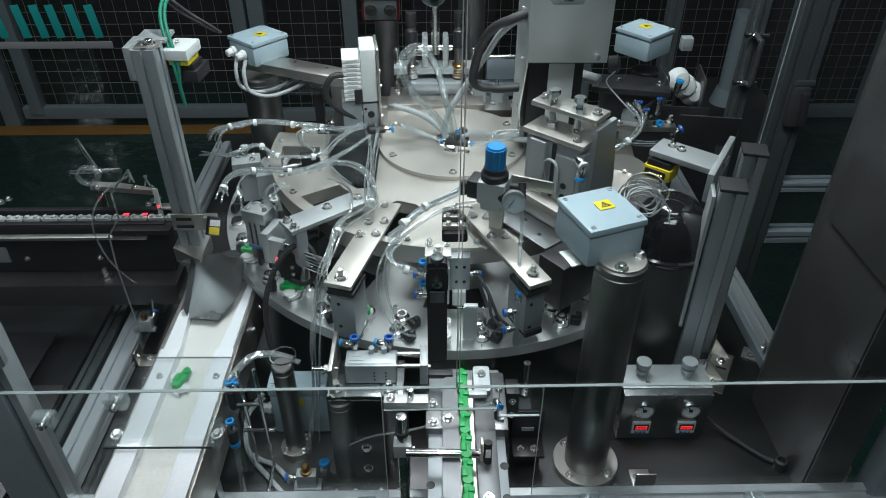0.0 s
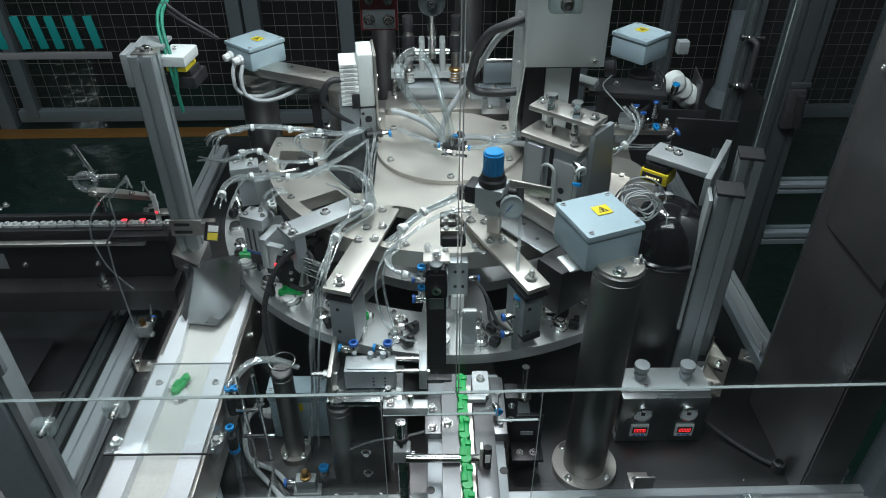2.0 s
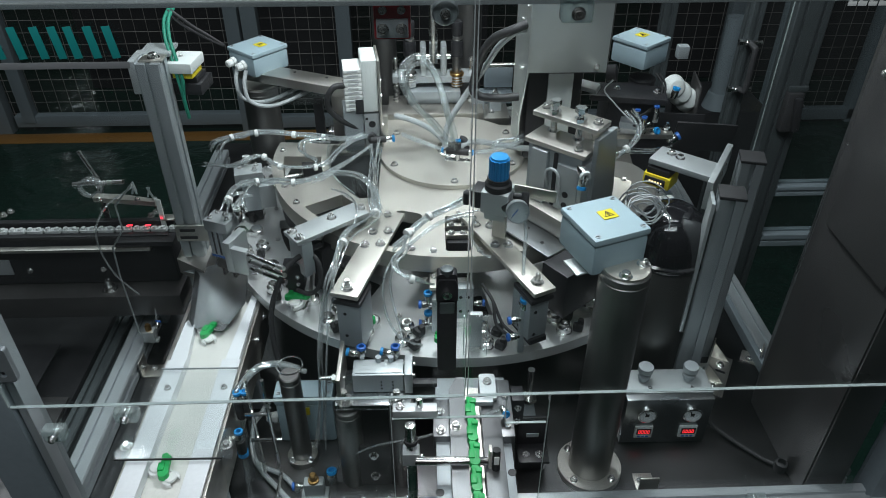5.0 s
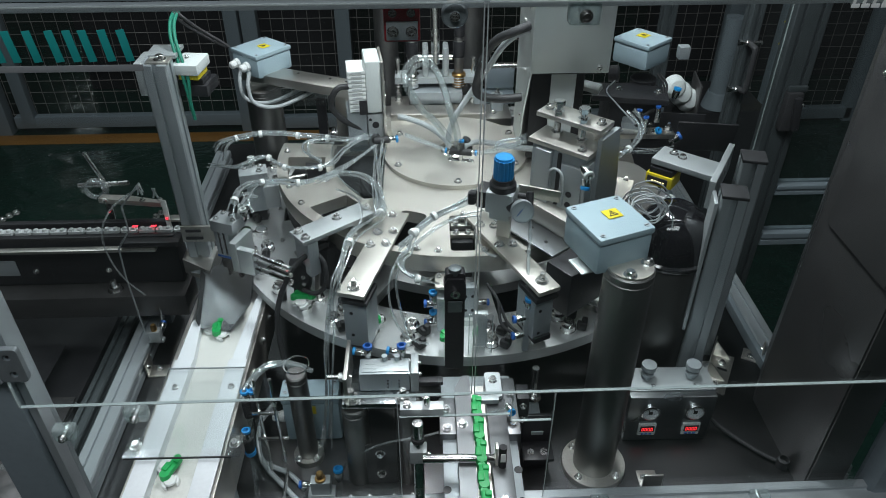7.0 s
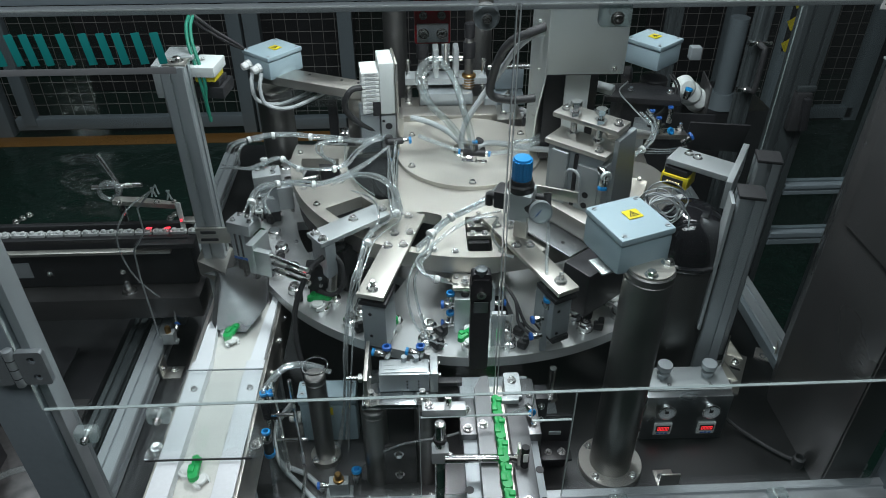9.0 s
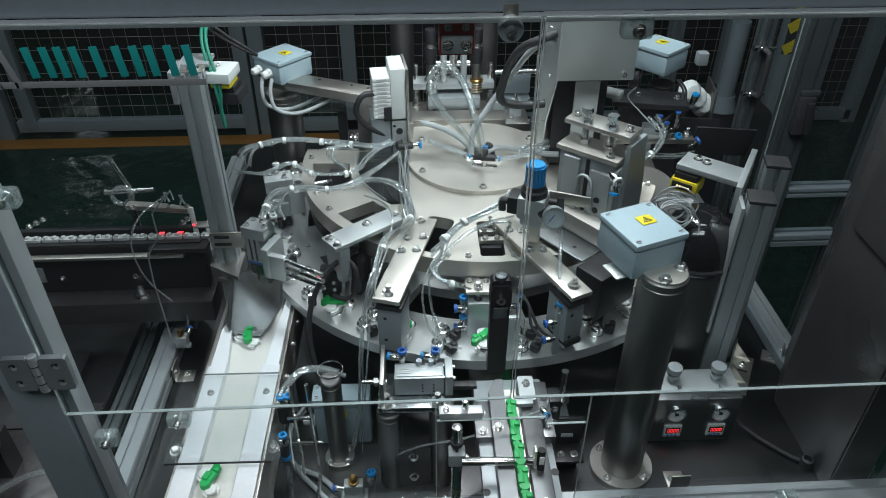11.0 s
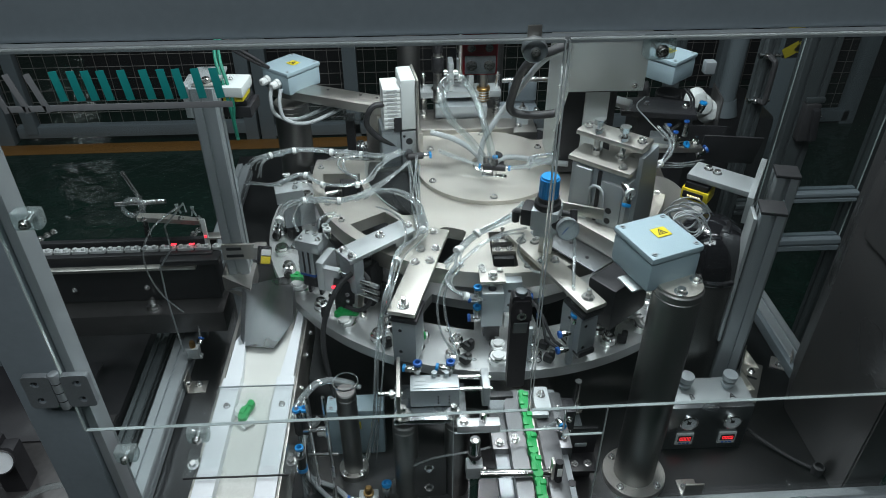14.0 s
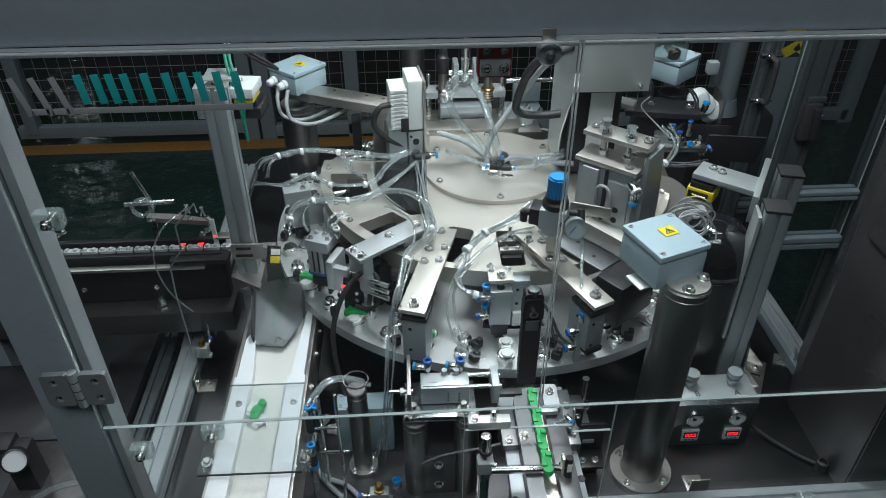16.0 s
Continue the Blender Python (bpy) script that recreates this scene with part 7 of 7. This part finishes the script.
put("neighbour_hose", tube([(-0.90, -0.60, 0.04), (-0.86, -0.57, 0.03), (-0.80, -0.52, 0.03), (-0.76, -0.50, 0.02)], 0.006), TUBEB, "clear hose lying at the neighbouring machine", "hose")


# ---- parts carried through the machine ----
def white_clip():
    o1 = arc(0.0135, 35, 325, 22, 0.0, 0.0)
    o2 = arc(0.0120, 215, 505, 22, -0.030, 0.0)
    bm = slab([(x, y) for x, y in o1] + [(x, y) for x, y in o2], 0, 0.006)
    add_cyl(bm, (0, 0, 0.006), (0, 0, 0.009), 0.0105, 0.0095, 20)
    add_cyl(bm, (-0.030, 0, 0.006), (-0.030, 0, 0.0085), 0.009, 0.008, 20)
    return bm


def green_piece():
    bm = B((0.002, 0, 0.0045, 0.030, 0.013, 0.009, 0.003), (-0.004, 0.004, 0.007, 0.014, 0.009, 0.009, 0.002), (0.010, -0.003, 0.008, 0.008, 0.009, 0.008, 0.002))
    add_cyl(bm, (-0.014, 0, 0.0), (-0.014, 0, 0.009), 0.0078, 0.007, 16)
    add_cyl(bm, (0.016, 0.002, 0.0), (0.016, 0.002, 0.008), 0.0058, 0.005, 14)
    return bm


CLIPS, GREENS = {}, {}
for j in range(-5, 14):
    ob = new("white_clip", shared("white_clip", white_clip, NYLON))
    CLIPS[j] = tagged(ob, "white figure-eight plastic clip passing through the machine", "plastic clip", "white clips")
for j in range(-5, 12):
    ob = new("green_insert", shared("green_insert", green_piece, GREEN))
    GREENS[j] = tagged(ob, "bright green moulded plastic insert", "plastic insert", "green inserts")

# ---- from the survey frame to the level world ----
LEVEL = Matrix(((0.99853, 0.01457, -0.05228, 0.0115), (-0.01448, 0.99989, 0.00194, -0.0004), (0.05231, -0.00118, 0.99863, -0.0177), (0, 0, 0, 1)))
KEEP = ("clamp_block", "door_lock", "red_stop", "angle_bracket", "hall_pipe", "striped_post", "white_clip", "green_insert", "camera", "neighbour_machine", "neighbour_hose")
DECKED = ("gauge_panel", "floor_cable", "cable_grommet", "scanner_stand", "bowl_drive", "junction_box.003")
bpy.context.view_layer.update()


def level_things():
    for ob in list(scene.objects):
        if ob.parent or ob.name in BUILT_LEVEL or ob.type == "LIGHT" or ob.name.split(".")[0] in KEEP:
            continue
        pts = [o.matrix_world @ Vector(c) for o in (ob, *ob.children_recursive) if o.type == "MESH" for c in o.bound_box]
        if not pts:
            continue
        lo = Vector([min(p[i] for p in pts) for i in range(3)])
        hi = Vector([max(p[i] for p in pts) for i in range(3)])
        mid = (lo + hi) / 2
        if ob.name == "index_table" or ob.name == "top_plate":
            mid = Vector((0, 0, mid.z))
        d = LEVEL @ mid - mid
        if ob.name in DECKED or (lo.z > -0.01 and lo.z < 0.012 and d.z > -0.012):
            d.z = 0.0
        ob.matrix_basis = Matrix.Translation(mid + d) @ Matrix.Rotation(radians(-0.8), 4, "Z") @ Matrix.Translation(-mid) @ ob.matrix_basis


level_things()


# ---- motion ----
CYCLE, TURN0, TURN = 1.99, 1.08, 0.40     # the table turns at TURN0 + CYCLE * n, for TURN seconds
TABLE_TOP = 0.202


def ease(t, a, b):
    u = min(1.0, max(0.0, (t - a) / (b - a)))
    return u * u * (3 - 2 * u)


def turned(t):
    """Steps that the table has made at t."""
    n = math.floor((t - TURN0) / CYCLE)
    return n + ease(t, TURN0 + n * CYCLE, TURN0 + n * CYCLE + TURN)


def in_cycle(t):
    return t - CYCLE * math.floor(t / CYCLE)


def out_in(t, a, b, c, d):
    """0 at rest, 1 when moved out: out from a to b, back from c to d, in every cycle."""
    u = in_cycle(t)
    return ease(u, a, b) - ease(u, c, d)


REACH = Vector((-0.068, -0.008, 0.0))      # how far the pick unit slides out
SPOT = []
for n in range(-1, 9):
    for u in (0.0, 0.20, 0.28, 0.36, 0.44, 0.52, 0.60, 0.70, 0.80, 0.90, 1.0, 1.08, 1.14, 1.20, 1.26, 1.32, 1.38, 1.44, 1.50, 1.60, 1.75):
        SPOT.append(round(n * CYCLE + u, 3))
TIMES = sorted({0.0, 16.0, *[t for t in SPOT if 0 < t < 16]})


ON_CLIP = pose(-0.012, -0.006, 0, 0, 0, -48)     # how the green insert sits on its clip


def nest_pose(s, lift=0.0):
    a = S0 - 0.8 + STEP * s
    return pose(*polar(0.448, a), TABLE_TOP + 0.018 + lift, 0, 0, a)


def clip_pose(j, t, green=False):
    """Where the clip is that sits in station j before the first turn; picked at station -3 and dropped on the belt."""
    up = 0.007 if green else 0.0
    k = j + 3
    pick, drop = 0.36 + CYCLE * k, 0.82 + CYCLE * k
    rnd = random.Random(j)
    base = S0 + STEP * -3
    spin = (138 - base + 90) % 180 - 90 + rnd.uniform(-28, 6)
    if t < pick:
        m = nest_pose(j - turned(t), up)
        return m @ ON_CLIP if green else m
    start = LEVEL @ Vector((-0.368, -0.222, 0.0))
    if t < drop:
        o = ease(t, pick, pick + 0.30)
        m = nest_pose(-3, up + 0.012 * ease(t, pick - 0.02, pick + 0.1))
        m.translation += REACH * o
        return m @ ON_CLIP if green else m
    land = 0.95 + CYCLE * k
    a, b = nest_pose(-3, up + 0.012).translation + REACH, Vector((-0.449, -0.331, 0.168 + up))
    f = min(1.0, (t - drop) / (land - drop))
    p = a.lerp(b, f)
    if t > land:
        p.y = max(b.y - 0.1467 * (t - land), -1.225 + 0.034 * (k + 2))
    ang = base + spin * f
    m = pose(p.x, p.y, p.z, 0, 0, ang)
    return m @ ON_CLIP if green else m


def green_pose(j, t):
    """The green insert waits in the rail, is pushed to the head and set on clip j at station 0 in cycle j."""
    place = 0.62 + CYCLE * j
    if t >= place + 0.30:
        return clip_pose(j, t, True)
    rail = Vector((-0.002, -0.545, 0.218))
    q = j - math.floor(t / CYCLE) - 1 + (1 - ease(in_cycle(t), 1.05, 1.35))
    if t < 0.22 + CYCLE * j:
        return pose(rail.x - 0.002, rail.y - 0.040 * max(0.0, q), rail.z, 0, 0, 88)
    side = Vector((-0.046, -0.530, 0.222))
    f, g = ease(t, 0.22 + CYCLE * j, 0.46 + CYCLE * j), ease(t, place, place + 0.30)
    goal = nest_pose(0, 0.007) @ ON_CLIP
    p = rail.lerp(side, f).lerp(goal.translation, g)
    return pose(p.x, p.y, p.z, 0, 0, 88 - 8 * f + ((math.degrees(goal.to_euler().z) - 80 + 180) % 360 - 180) * g)


def motions():
    base = table.matrix_basis.copy()
    walk(table, [(t, base @ pose(0, 0, 0, 0, 0, -STEP * turned(t) - STEP)) for t in TIMES])
    m0 = pu.matrix_basis.copy()
    walk(pu, [(t, Matrix.Translation(REACH * out_in(t, 0.36, 0.66, 1.12, 1.38) + Vector((0, 0, 0.010 * out_in(t, 0.28, 0.36, 1.36, 1.44)))) @ m0) for t in TIMES])
    h0 = th.matrix_basis.copy()
    walk(th, [(t, Matrix.Translation((0, -0.004 * out_in(t, 0.30, 0.48, 1.14, 1.38), -0.042 * out_in(t, 0.30, 0.48, 1.14, 1.38))) @ h0) for t in TIMES])
    e0 = ep.matrix_basis.copy()
    walk(ep, [(t, Matrix.Translation((-0.033 * out_in(t, 0.28, 0.48, 1.20, 1.40), 0, 0)) @ e0) for t in TIMES])
    for j, ob in CLIPS.items():
        walk(ob, [(t, clip_pose(j, t)) for t in TIMES])
    for j, ob in GREENS.items():
        walk(ob, [(t, green_pose(j, t)) for t in TIMES])


motions()
